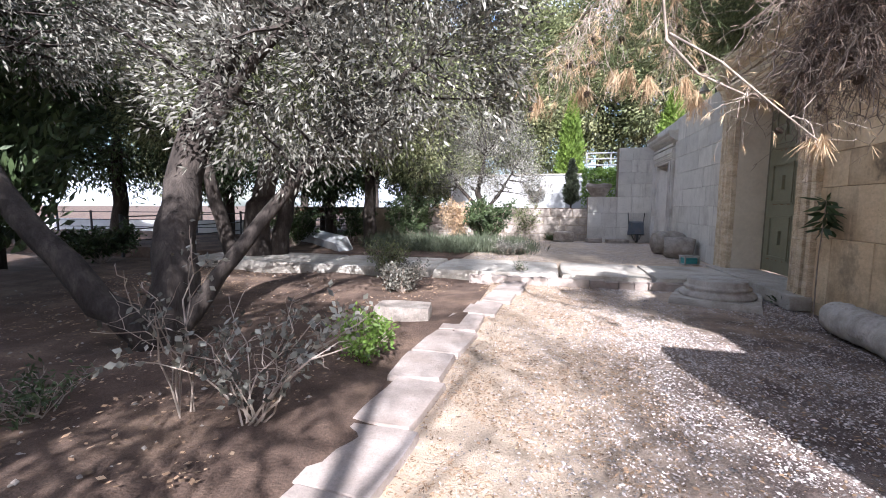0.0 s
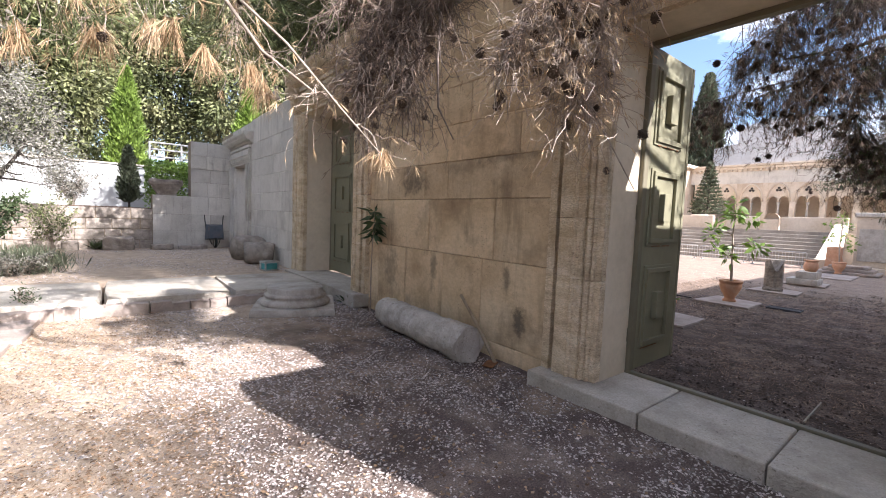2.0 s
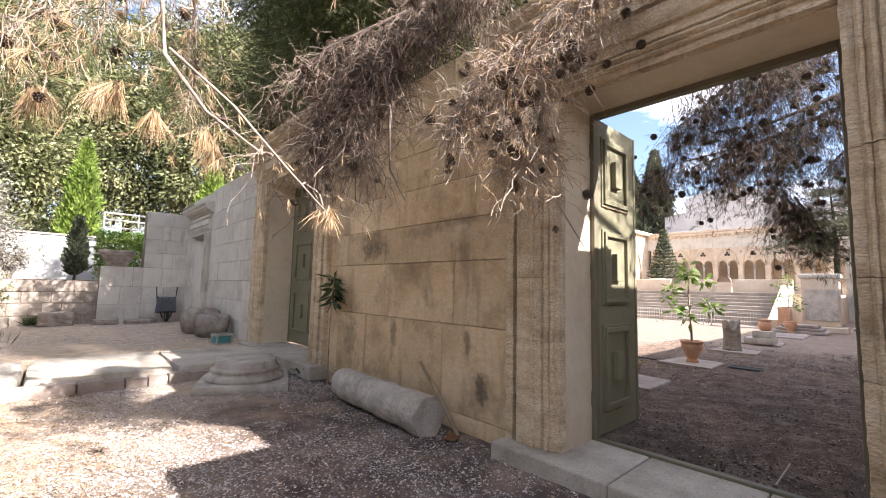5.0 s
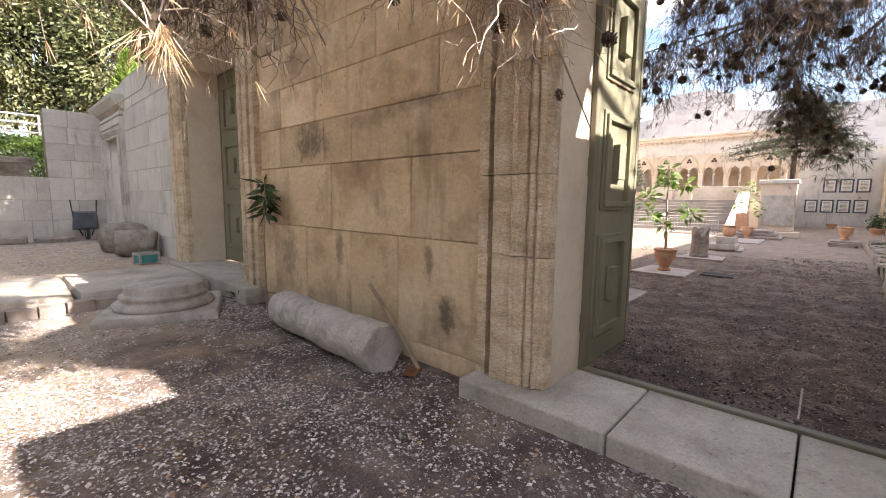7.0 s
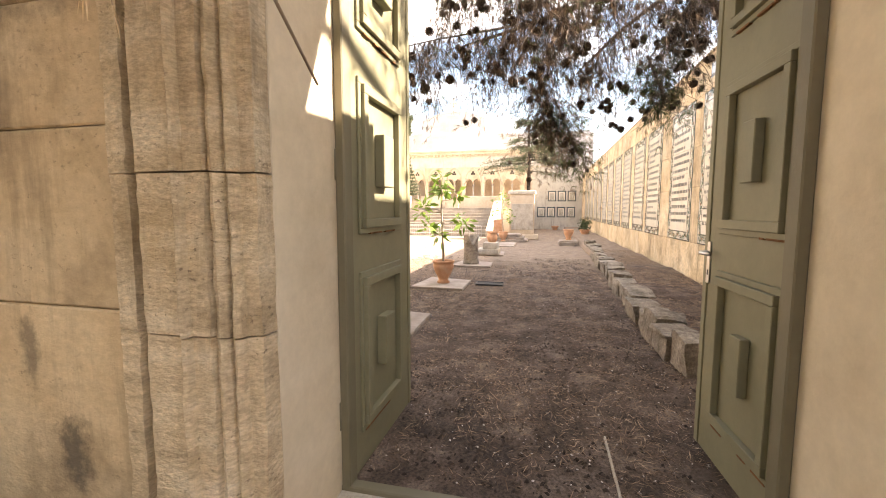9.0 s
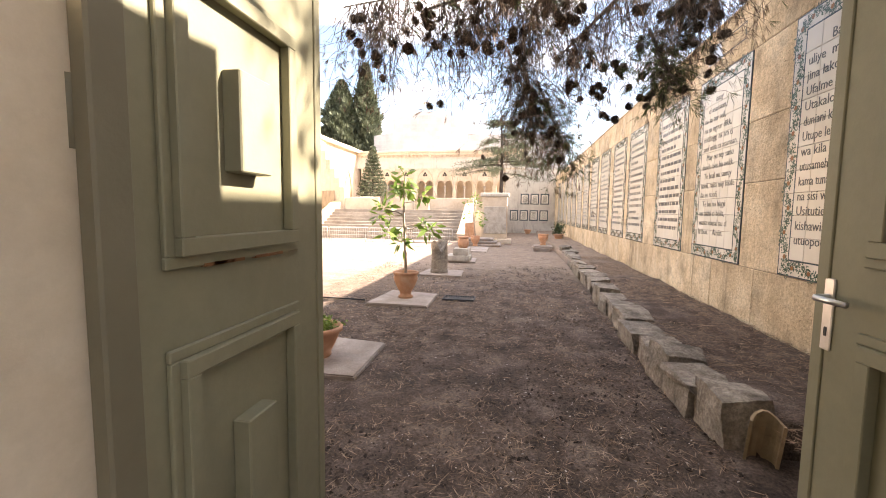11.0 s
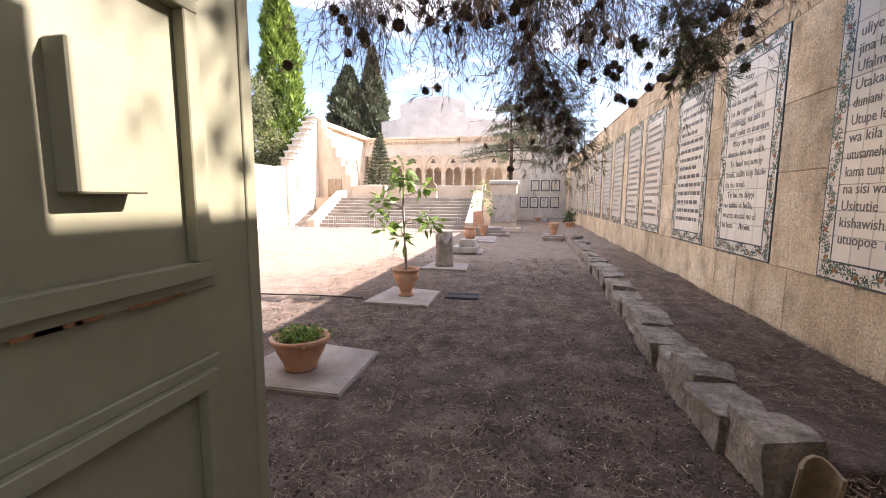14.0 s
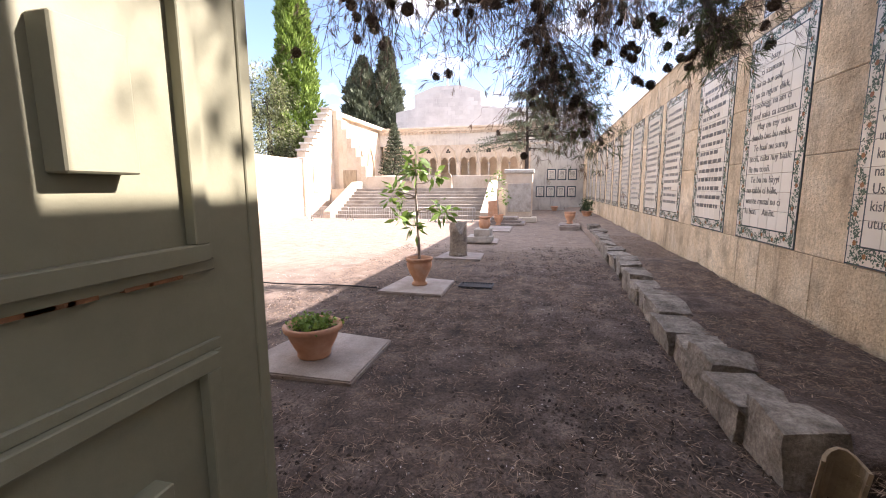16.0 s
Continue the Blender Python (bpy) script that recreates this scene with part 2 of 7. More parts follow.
M_STEP = make_mat("worn_grey_steps", [(0.20, 0.17, 0.14), (0.29, 0.25, 0.21), (0.36, 0.32, 0.27)], 1.2, 7, 0.9, 0.3, 20, fine=(20, 0.15), stain=((0.14, 0.115, 0.09), 1.0, 0.5), piece=0.1)
M_CONCRETE = make_mat("worn_concrete", [(0.30, 0.26, 0.21), (0.43, 0.385, 0.325), (0.54, 0.49, 0.425)], 1.9, 9, 0.9, 0.45, 40, fine=(55, 0.17), stain=((0.20, 0.165, 0.13), 1.7, 0.6), piece=0.04)
M_PAVER = make_mat("worn_limestone_slab", [(0.20, 0.16, 0.135), (0.32, 0.265, 0.23), (0.44, 0.375, 0.33)], 2.4, 7, 0.85, 0.4, 40, fine=(50, 0.13), stain=((0.28, 0.21, 0.165), 2.0, 0.5), piece=0.08)
M_RUBBLE = make_mat("rough_field_stone", [(0.17, 0.14, 0.115), (0.30, 0.255, 0.215), (0.42, 0.37, 0.32)], 4.5, 8, 0.92, 0.8, 28, fine=(50, 0.2), stain=((0.10, 0.08, 0.062), 3.5, 0.6), piece=0.1, island=0.12)
M_MARBLE = make_mat("old_carved_limestone", [(0.30, 0.265, 0.23), (0.44, 0.40, 0.35), (0.55, 0.51, 0.46)], 3.5, 8, 0.8, 0.4, 36, fine=(50, 0.12), stain=((0.25, 0.22, 0.18), 3.0, 0.55))
M_DOOR = make_mat("olive_grey_door_paint", [(0.165, 0.154, 0.098), (0.195, 0.183, 0.118), (0.22, 0.207, 0.137)], 1.2, 5, 0.55, 0.06, 60, fine=(18, 0.05), stain=((0.20, 0.185, 0.13), 2.5, 0.35), spec=0.35)
M_DOORDARK = make_mat("dark_frame_paint", [(0.13, 0.115, 0.075), (0.17, 0.15, 0.10)], 3, 5, 0.6, 0.1, 50)
M_RUST = make_mat("rusted_edge", [(0.12, 0.055, 0.025), (0.24, 0.11, 0.045)], 20, 5, 0.9, 0.3, 90)
M_STEEL = make_mat("brushed_steel", [(0.50, 0.49, 0.47), (0.62, 0.61, 0.59)], 20, 4, 0.32, 0.03, 90, metal=1.0)
M_IRON = make_mat("dark_iron", [(0.03, 0.03, 0.032), (0.055, 0.055, 0.06)], 8, 4, 0.6, 0.1, 60, metal=0.3)
M_FENCE = make_mat("pale_galvanised_rail", [(0.36, 0.35, 0.33), (0.48, 0.465, 0.44)], 6, 4, 0.5, 0.05, 60, metal=0.2)
M_TERRA = make_mat("terracotta", [(0.40, 0.20, 0.115), (0.52, 0.28, 0.165), (0.60, 0.36, 0.235)], 6, 6, 0.8, 0.15, 60, stain=((0.60, 0.47, 0.36), 5, 0.5))
M_BARK = make_mat("grey_brown_bark", [(0.02, 0.015, 0.012), (0.043, 0.033, 0.027), (0.085, 0.068, 0.056)], 7, 8, 0.95, 1.0, 22, fine=(40, 0.3), stretch=(1, 1, 0.3))
# Pine twigs: the tone holds the light, pale in sun, dark in shade.
M_TWIG = make_mat("pale_dry_twig", [(0.22, 0.17, 0.13), (0.36, 0.29, 0.235), (0.46, 0.39, 0.33)], 8, 5, 0.9, 0.3, 60, island=0.25)
M_DARKTWIG = make_mat("dark_pine_twig", [(0.06, 0.045, 0.035), (0.12, 0.09, 0.07), (0.18, 0.14, 0.11)], 8, 5, 0.9, 0.3, 60, island=0.25)
M_CONE = make_mat("pine_cone_scales", [(0.045, 0.032, 0.025), (0.10, 0.07, 0.05), (0.16, 0.115, 0.085)], 22, 4, 0.85, 0.4, 80, island=0.2)
M_DRYNEEDLE = make_mat("dry_pine_needles", [(0.32, 0.20, 0.11), (0.48, 0.34, 0.20), (0.58, 0.45, 0.30)], 2.5, 4, 0.8, 0.0, 10, island=0.3, trans=0.25)
M_BROWNNEEDLE = make_mat("brown_pine_needles", [(0.13, 0.085, 0.06), (0.21, 0.15, 0.11), (0.31, 0.24, 0.185)], 1.5, 4, 0.8, 0.0, 10, island=0.35, trans=0.2)
M_NEEDLEGREEN = make_mat("green_pine_needles", [(0.05, 0.065, 0.025), (0.085, 0.105, 0.04), (0.13, 0.15, 0.065)], 1.5, 4, 0.75, 0.0, 10, island=0.35, trans=0.25)
M_OLIVE = make_mat("olive_leaves", [(0.05, 0.047, 0.036), (0.17, 0.16, 0.13), (0.44, 0.42, 0.365)], 1.2, 4, 0.6, 0.0, 10, island=0.7, trans=0.15, spec=0.3)
M_LEAFGREEN = make_mat("fresh_green_leaves", [(0.09, 0.15, 0.028), (0.16, 0.25, 0.045), (0.26, 0.36, 0.08)], 1.5, 4, 0.5, 0.0, 10, island=0.35, trans=0.3, spec=0.5)
M_LEAFDARK = make_mat("dark_green_leaves", [(0.03, 0.045, 0.018), (0.055, 0.08, 0.03), (0.095, 0.125, 0.05)], 1.2, 4, 0.55, 0.0, 10, island=0.4, trans=0.2)
M_CYPRESS = make_mat("cypress_sprays", [(0.055, 0.068, 0.04), (0.105, 0.12, 0.072), (0.19, 0.20, 0.135)], 0.9, 4, 0.75, 0.0, 10, island=0.4, trans=0.2)
M_CYPBRIGHT = make_mat("bright_cypress_sprays", [(0.09, 0.14, 0.022), (0.15, 0.22, 0.035), (0.22, 0.30, 0.06)], 0.9, 4, 0.7, 0.0, 10, island=0.35, trans=0.3)
M_FARGREEN = make_mat("mixed_tree_leaves", [(0.05, 0.065, 0.024), (0.18, 0.195, 0.085), (0.40, 0.38, 0.22)], 0.6, 6, 0.6, 0.0, 10, island=0.75, trans=0.35)
M_LITTER = make_mat("dry_leaf_litter", [(0.12, 0.07, 0.04), (0.27, 0.175, 0.105), (0.44, 0.32, 0.21)], 9, 4, 0.9, 0.0, 10, island=0.6)
M_KERB = make_mat("dirty_split_stone", [(0.11, 0.09, 0.072), (0.23, 0.195, 0.16), (0.36, 0.31, 0.26)], 5.5, 10, 0.93, 1.0, 22, fine=(38, 0.38), stain=((0.06, 0.046, 0.036), 3.0, 0.8), piece=0.14, island=0.1)
M_PEBBLE = make_mat("gravel_stones", [(0.20, 0.165, 0.15), (0.40, 0.345, 0.315), (0.62, 0.56, 0.52)], 40, 4, 0.9, 0.2, 80, island=0.7)
M_CLOD = make_mat("dark_soil_clods", [(0.025, 0.017, 0.013), (0.06, 0.042, 0.033), (0.11, 0.08, 0.062)], 14, 5, 0.97, 0.3, 80, island=0.5)
M_STRAW = make_mat("fallen_dry_needles", [(0.10, 0.060, 0.040), (0.21, 0.14, 0.095), (0.38, 0.28, 0.20)], 11, 4, 0.9, 0.0, 10, island=0.75)
M_MIDTWIG = make_mat("grey_brown_pine_twig", [(0.075, 0.055, 0.045), (0.15, 0.115, 0.093), (0.27, 0.22, 0.18)], 8, 5, 0.9, 0.3, 60, island=0.45)
M_TILE = make_mat("glazed_cream_tile", [(0.66, 0.60, 0.50), (0.72, 0.665, 0.57), (0.76, 0.71, 0.63)], 1.4, 4, 0.22, 0.05, 14, spec=0.5, piece=0.04)
M_TILEBAND = make_mat("glazed_blue_grey_band", [(0.045, 0.06, 0.075), (0.08, 0.10, 0.115)], 7, 4, 0.25, 0.03, 20, spec=0.5)
M_VINE = make_mat("glazed_green_vine", [(0.05, 0.085, 0.06), (0.09, 0.135, 0.10), (0.14, 0.19, 0.155)], 18, 4, 0.25, 0.0, 20, spec=0.5)
M_BLOOM = make_mat("glazed_red_flower", [(0.26, 0.10, 0.06), (0.36, 0.20, 0.08)], 12, 3, 0.25, 0.0, 20, spec=0.5)
M_INK = make_mat("dark_glazed_lettering", [(0.055, 0.053, 0.052), (0.09, 0.087, 0.083)], 10, 3, 0.3, 0.0, 20, spec=0.5)
M_CLAY = make_mat("tan_clay", [(0.30, 0.22, 0.14), (0.44, 0.34, 0.22)], 6, 6, 0.9, 0.4, 40, stain=((0.13, 0.09, 0.06), 9, 0.6))
M_DARK = make_mat("dim_interior", [(0.035, 0.03, 0.027), (0.06, 0.052, 0.045)], 2, 4, 0.95, 0.0, 10)
M_ROOF = make_mat("grey_roof_slates", [(0.42, 0.40, 0.40), (0.54, 0.52, 0.51), (0.60, 0.58, 0.57)], 0.8, 6, 0.85, 0.2, 12, piece=0.05, island=0.06)
M_TEAL = make_mat("teal_plastic", [(0.05, 0.26, 0.27), (0.08, 0.33, 0.34)], 6, 3, 0.5, 0.0, 10)
M_BARROW = make_mat("dull_blue_grey_metal", [(0.07, 0.085, 0.105), (0.12, 0.135, 0.155)], 6, 5, 0.6, 0.1, 60, metal=0.3, stain=((0.20, 0.12, 0.07), 6, 0.4))
M_RUBBER = make_mat("black_rubber", [(0.02, 0.02, 0.02), (0.04, 0.04, 0.04)], 9, 3, 0.8, 0.1, 60)
M_WOOD = make_mat("weathered_wood", [(0.20, 0.15, 0.10), (0.32, 0.25, 0.17), (0.40, 0.33, 0.24)], 9, 6, 0.85, 0.4, 40, stretch=(1, 1, 0.2))


def add_spots(m, spots, colour):
    """Local damp and soot marks on a wall: (y, z, half width, half height, strength) in world metres, with frayed edges."""
    N, L = m.node_tree.nodes, m.node_tree.links
    bs = N["Principled BSDF"]
    src = bs.inputs["Base Color"].links[0].from_socket
    geo = N.new("ShaderNodeNewGeometry")
    nz = N.new("ShaderNodeTexNoise")
    nz.inputs["Scale"].default_value = 9.0
    nz.inputs["Detail"].default_value = 7
    nz.inputs["Roughness"].default_value = 0.7
    L.new(geo.outputs["Position"], nz.inputs["Vector"])
    for y, z, ry, rz, k in spots:
        sb = N.new("ShaderNodeVectorMath")
        sb.operation = "SUBTRACT"
        sb.inputs[1].default_value = (0, y, z)
        L.new(geo.outputs["Position"], sb.inputs[0])
        sc = N.new("ShaderNodeVectorMath")
        sc.operation = "MULTIPLY"
        sc.inputs[1].default_value = (0, 1 / ry, 1 / rz)
        L.new(sb.outputs[0], sc.inputs[0])
        ln = N.new("ShaderNodeVectorMath")
        ln.operation = "LENGTH"
        L.new(sc.outputs[0], ln.inputs[0])
        ad = N.new("ShaderNodeMath")
        ad.operation = "MULTIPLY_ADD"
        ad.inputs[1].default_value = 2.6
        L.new(nz.outputs["Fac"], ad.inputs[0])
        L.new(ln.outputs["Value"], ad.inputs[2])
        mr = N.new("ShaderNodeMapRange")
        mr.inputs["From Min"].default_value = 1.55
        mr.inputs["From Max"].default_value = 2.2
        mr.inputs["To Min"].default_value = k
        mr.inputs["To Max"].default_value = 0.0
        L.new(ad.outputs[0], mr.inputs["Value"])
        mx = N.new("ShaderNodeMix")
        mx.data_type = "RGBA"
        L.new(mr.outputs["Result"], mx.inputs["Factor"])
        L.new(src, mx.inputs["A"])
        mx.inputs["B"].default_value = (*colour, 1)
        src = mx.outputs["Result"]
    L.new(src, bs.inputs["Base Color"])


add_spots(M_ASHLAR, [(3.66, 0.48, 0.13, 0.20, 0.85), (5.78, 2.06, 0.42, 0.24, 0.75), (5.22, 0.90, 0.10, 0.40, 0.6), (3.86, 0.92, 0.07, 0.26, 0.65), (6.3, 0.75, 0.25, 0.5, 0.45), (4.6, 2.2, 0.5, 0.12, 0.4), (3.95, 2.28, 0.6, 0.10, 0.45)], (0.10, 0.082, 0.062))


def weather(m, colour, drip, pits, sx=2.2):
    """Rain streaks running down and small dark pits in the stone, broken up so that no two blocks look alike."""
    N, L = m.node_tree.nodes, m.node_tree.links
    bs = N["Principled BSDF"]
    src = bs.inputs["Base Color"].links[0].from_socket
    geo = N.new("ShaderNodeNewGeometry")

    def field(scale, stretch, lo, hi, amount, detail=6):
        mp = N.new("ShaderNodeMapping")
        mp.inputs["Scale"].default_value = stretch
        L.new(geo.outputs["Position"], mp.inputs["Vector"])
        nz = N.new("ShaderNodeTexNoise")
        nz.inputs["Scale"].default_value = scale
        nz.inputs["Detail"].default_value = detail
        nz.inputs["Roughness"].default_value = 0.68
        L.new(mp.outputs["Vector"], nz.inputs["Vector"])
        mr = N.new("ShaderNodeMapRange")
        mr.inputs["From Min"].default_value = lo
        mr.inputs["From Max"].default_value = hi
        mr.inputs["To Max"].default_value = amount
        L.new(nz.outputs["Fac"], mr.inputs["Value"])
        return mr.outputs["Result"]

    def mult(a, c):
        x = N.new("ShaderNodeMath")
        x.operation = "MULTIPLY"
        L.new(a, x.inputs[0])
        L.new(c, x.inputs[1])
        return x.outputs[0]

    streak = mult(field(sx, (3, 3, 0.35), 0.50, 0.68, drip), field(0.9, (1, 1, 1), 0.42, 0.62, 1.0))
    pit = mult(field(34, (1, 1, 1.6), 0.60, 0.68, pits, 3), field(1.7, (1, 1, 1), 0.44, 0.60, 1.0))
    for fac in (streak, pit):
        mx = N.new("ShaderNodeMix")
        mx.data_type = "RGBA"
        L.new(fac, mx.inputs["Factor"])
        L.new(src, mx.inputs["A"])
        mx.inputs["B"].default_value = (*colour, 1)
        src = mx.outputs["Result"]
    L.new(src, bs.inputs["Base Color"])


weather(M_ASHLAR, (0.15, 0.11, 0.072), 0.5, 0.6)
weather(M_JAMB, (0.17, 0.125, 0.085), 0.6, 0.8, 4.0)
weather(M_GREYSTONE, (0.16, 0.14, 0.12), 0.6, 0.5)
weather(M_TILEWALL, (0.12, 0.085, 0.055), 0.65, 0.9)
weather(M_CONCRETE, (0.15, 0.12, 0.095), 0.4, 0.8)
weather(M_MARBLE, (0.15, 0.125, 0.10), 0.5, 0.85, 4.0)


def spread_earth(m, cx, cy, r0, r1, colour):
    """Litter or gravel lies round (cx, cy); farther out bare tan earth shows, in the yard with sunlit brightness in its
    colour.
    """
    N, L = m.node_tree.nodes, m.node_tree.links
    bs = N["Principled BSDF"]
    src = bs.inputs["Base Color"].links[0].from_socket
    geo = N.new("ShaderNodeNewGeometry")
    nz = N.new("ShaderNodeTexNoise")
    nz.inputs["Scale"].default_value = 0.8
    nz.inputs["Detail"].default_value = 9
    nz.inputs["Roughness"].default_value = 0.7
    L.new(geo.outputs["Position"], nz.inputs["Vector"])
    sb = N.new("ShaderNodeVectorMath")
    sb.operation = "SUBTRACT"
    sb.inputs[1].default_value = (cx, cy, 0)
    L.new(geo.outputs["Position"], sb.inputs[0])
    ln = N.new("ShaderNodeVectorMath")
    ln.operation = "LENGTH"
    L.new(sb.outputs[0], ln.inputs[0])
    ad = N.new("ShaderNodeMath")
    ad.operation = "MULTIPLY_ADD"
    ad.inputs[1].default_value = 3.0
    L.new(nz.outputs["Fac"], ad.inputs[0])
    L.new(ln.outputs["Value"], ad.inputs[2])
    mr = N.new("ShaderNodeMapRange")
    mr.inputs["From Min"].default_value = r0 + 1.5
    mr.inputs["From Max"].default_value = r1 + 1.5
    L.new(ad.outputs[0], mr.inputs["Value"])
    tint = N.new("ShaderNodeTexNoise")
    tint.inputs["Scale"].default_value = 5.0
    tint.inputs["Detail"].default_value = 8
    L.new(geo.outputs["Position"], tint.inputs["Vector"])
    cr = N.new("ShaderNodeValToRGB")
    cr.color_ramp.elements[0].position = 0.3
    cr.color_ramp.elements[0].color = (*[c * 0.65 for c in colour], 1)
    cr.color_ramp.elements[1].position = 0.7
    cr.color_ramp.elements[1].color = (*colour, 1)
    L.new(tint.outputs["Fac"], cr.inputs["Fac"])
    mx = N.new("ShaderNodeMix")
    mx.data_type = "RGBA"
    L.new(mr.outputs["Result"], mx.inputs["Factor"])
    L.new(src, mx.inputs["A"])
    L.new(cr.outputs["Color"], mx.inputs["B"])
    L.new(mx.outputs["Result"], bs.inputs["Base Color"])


# Yard tan is trodden earth, made paler to hold the sunlit ground's brightness.
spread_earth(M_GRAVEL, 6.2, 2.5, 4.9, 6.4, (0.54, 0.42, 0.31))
spread_earth(M_NEEDLE, 7.5, 0.8, 3.4, 8.0, (0.31, 0.232, 0.178))

# ---- large structure ----
WX, WE = 3.73, 4.36      # west and east faces of the gate wall
G0, G1 = 0.86, 2.72      # gate opening
N0, N1 = 7.60, 10.05      # north door opening
S0, S1 = 15.15, 16.75      # small door opening
TOP = 4.25


def sheet(name, x0, y0, x1, y1, z, step, amp, mat, label, category, seed=0.0, skirt=0.3, grit=0.0):
    """An uneven ground sheet with a skirt round its edge."""
    nx, ny = max(2, int((x1 - x0) / step)), max(2, int((y1 - y0) / step))
    b = bm_new()
    rows = []
    for j in range(ny + 1):
        row = []
        for i in range(nx + 1):
            x, y = x0 + (x1 - x0) * i / nx, y0 + (y1 - y0) * j / ny
            h = noise.noise(Vector((x * 0.7, y * 0.7, seed))) * amp + noise.noise(Vector((x * 2.9, y * 2.9, seed + 9))) * amp * 0.45 + noise.noise(Vector((x * 8.3, y * 8.3, seed + 4))) * amp * grit
            row.append(b.verts.new((x, y, z + h)))
        rows.append(row)
    for j in range(ny):
        for i in range(nx):
            b.faces.new((rows[j][i], rows[j][i + 1], rows[j + 1][i + 1], rows[j + 1][i]))
    rim = [rows[0][i] for i in range(nx + 1)] + [rows[j][nx] for j in range(1, ny + 1)] + [rows[ny][i] for i in range(nx - 1, -1, -1)] + [rows[j][0] for j in range(ny - 1, 0, -1)]
    low = [b.verts.new((v.co.x, v.co.y, z - skirt)) for v in rim]
    for i in range(len(rim)):
        k = (i + 1) % len(rim)
        b.faces.new((rim[i], low[i], low[k], rim[k]))
    return structure(name, b, mat, label, category, smooth=True)


b = bm_new()
add_box(b, -900, -900, -1.0, 900, 900, -0.12)
structure("ground", b, M_SOIL, "brown soil ground reaching to the horizon", "ground")
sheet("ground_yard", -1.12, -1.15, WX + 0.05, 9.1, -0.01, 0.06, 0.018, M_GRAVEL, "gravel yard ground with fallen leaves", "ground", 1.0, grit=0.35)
sheet("ground_garden", -30.0, -1.15, -1.1, 9.1, 0.0, 0.3, 0.09, M_SOIL, "reddish garden soil under old trees", "ground", 2.0)
sheet("ground_north", -2.2, 10.1, WX + 0.05, 17.4, 0.18, 0.2, 0.02, M_GRAVEL, "grey gravel plot behind the concrete path", "ground", 3.0)
sheet("ground_bed", -30.0, 10.1, -2.2, 34.0, 0.16, 0.5, 0.08, M_SOIL, "dark planted garden bed soil", "ground", 4.0)
sheet("ground_court", WE - 0.12, -0.2, 36.2, 16.0, 0.095, 0.075, 0.012, M_NEEDLE, "courtyard ground littered with pine needles", "ground", 5.0, grit=0.9)
sheet("ground_bank", 6.2, -0.78, 34.0, 0.45, 0.29, 0.07, 0.045, M_NEEDLE, "raised soil strip below the tiled wall", "ground", 6.0, grit=0.35)
sheet("ground_terrace", -12.0, 17.6, 9.0, 23.0, 1.45, 0.5, 0.05, M_SOIL, "planted terrace soil behind a low stone wall", "ground", 7.0)

WALLS = []     # (core object, list of pieces) laid last


def core(name, x0, y0, z0, x1, y1, z1, mat, label):
    b = bm_new()
    add_box(b, x0, y0, z0, x1, y1, z1)
    return structure(name, b, mat, label, "wall")


wall_gate = core("wall_gate", WX + 0.025, 3.10, -0.2, WE, 7.05, TOP - 0.02, M_WALLCORE, "honey limestone ashlar wall with stained blocks")
wall_gate_south = core("wall_gate_south", WX + 0.025, -1.3, -0.2, WE, 0.40, 3.9, M_WALLCORE, "honey limestone ashlar wall beside the gate")
wall_gate_top = core("wall_gate_top", WX + 0.025, 0.40, 3.80, WE, 3.10, TOP + 0.35, M_WALLCORE, "stone wall above the gate lintel")
wall_north = core("wall_north", WX + 0.03, 10.66, -0.2, WE, 14.55, TOP, M_WALLCORE, "pale grey ashlar wall beyond the north door")
wall_north_end = core("wall_north_end", WX + 0.03, 17.25, -0.2, WE, 19.0, TOP, M_WALLCORE, "grey ashlar wall end past the small door")
b = bm_new()
add_box(b, WX + 0.03, 7.05, 4.25, WE, 10.66, 4.7)
structure("wall_north_top", b, M_GREYSTONE, "stone wall above the north door lintel", "wall")
b = bm_new()
add_box(b, WX + 0.03, 14.55, 3.62, WE, 17.25, TOP)
structure("wall_small_top", b, M_GREYSTONE, "grey stone wall above the small door", "wall")
wall_tiled = core("wall_tiled", WE, -1.3, -0.2, 34.4, -0.78, 4.02, M_WALLCORE, "long sandy limestone wall hung with tiled prayer panels")
# Unseen; the tall stub is added and sized to cast the yard's shadow edge.
b = bm_new()
add_box(b, 2.82, -1.3, -0.2, WX + 0.02, -0.8, 4.06)
add_box(b, -14.0, -1.9, -0.2, 2.82, -1.5, 1.7)
structure("wall_yard_south", b, M_TILEWALL, "unseen limestone wall closing the yard and casting its shadow edge", "wall")


# moulded architrave: outline across the jamb, (distance from the opening, how far it stands proud of the wall)
ARCH = [(0.0, -0.05), (0.0, 0.035), (0.055, 0.04), (0.06, 0.062), (0.075, 0.076), (0.09, 0.066), (0.098, 0.048), (0.106, 0.066), (0.125, 0.088), (0.145, 0.078), (0.158, 0.058), (0.165, 0.085), (0.235, 0.09), (0.24, 0.113), (0.252, 0.124), (0.264, 0.113), (0.268, 0.092), (0.274, 0.098), (0.418, 0.102), (0.424, 0.0), (0.466, -0.005), (0.472, 0.088), (0.56, 0.08), (0.56, -0.05)]


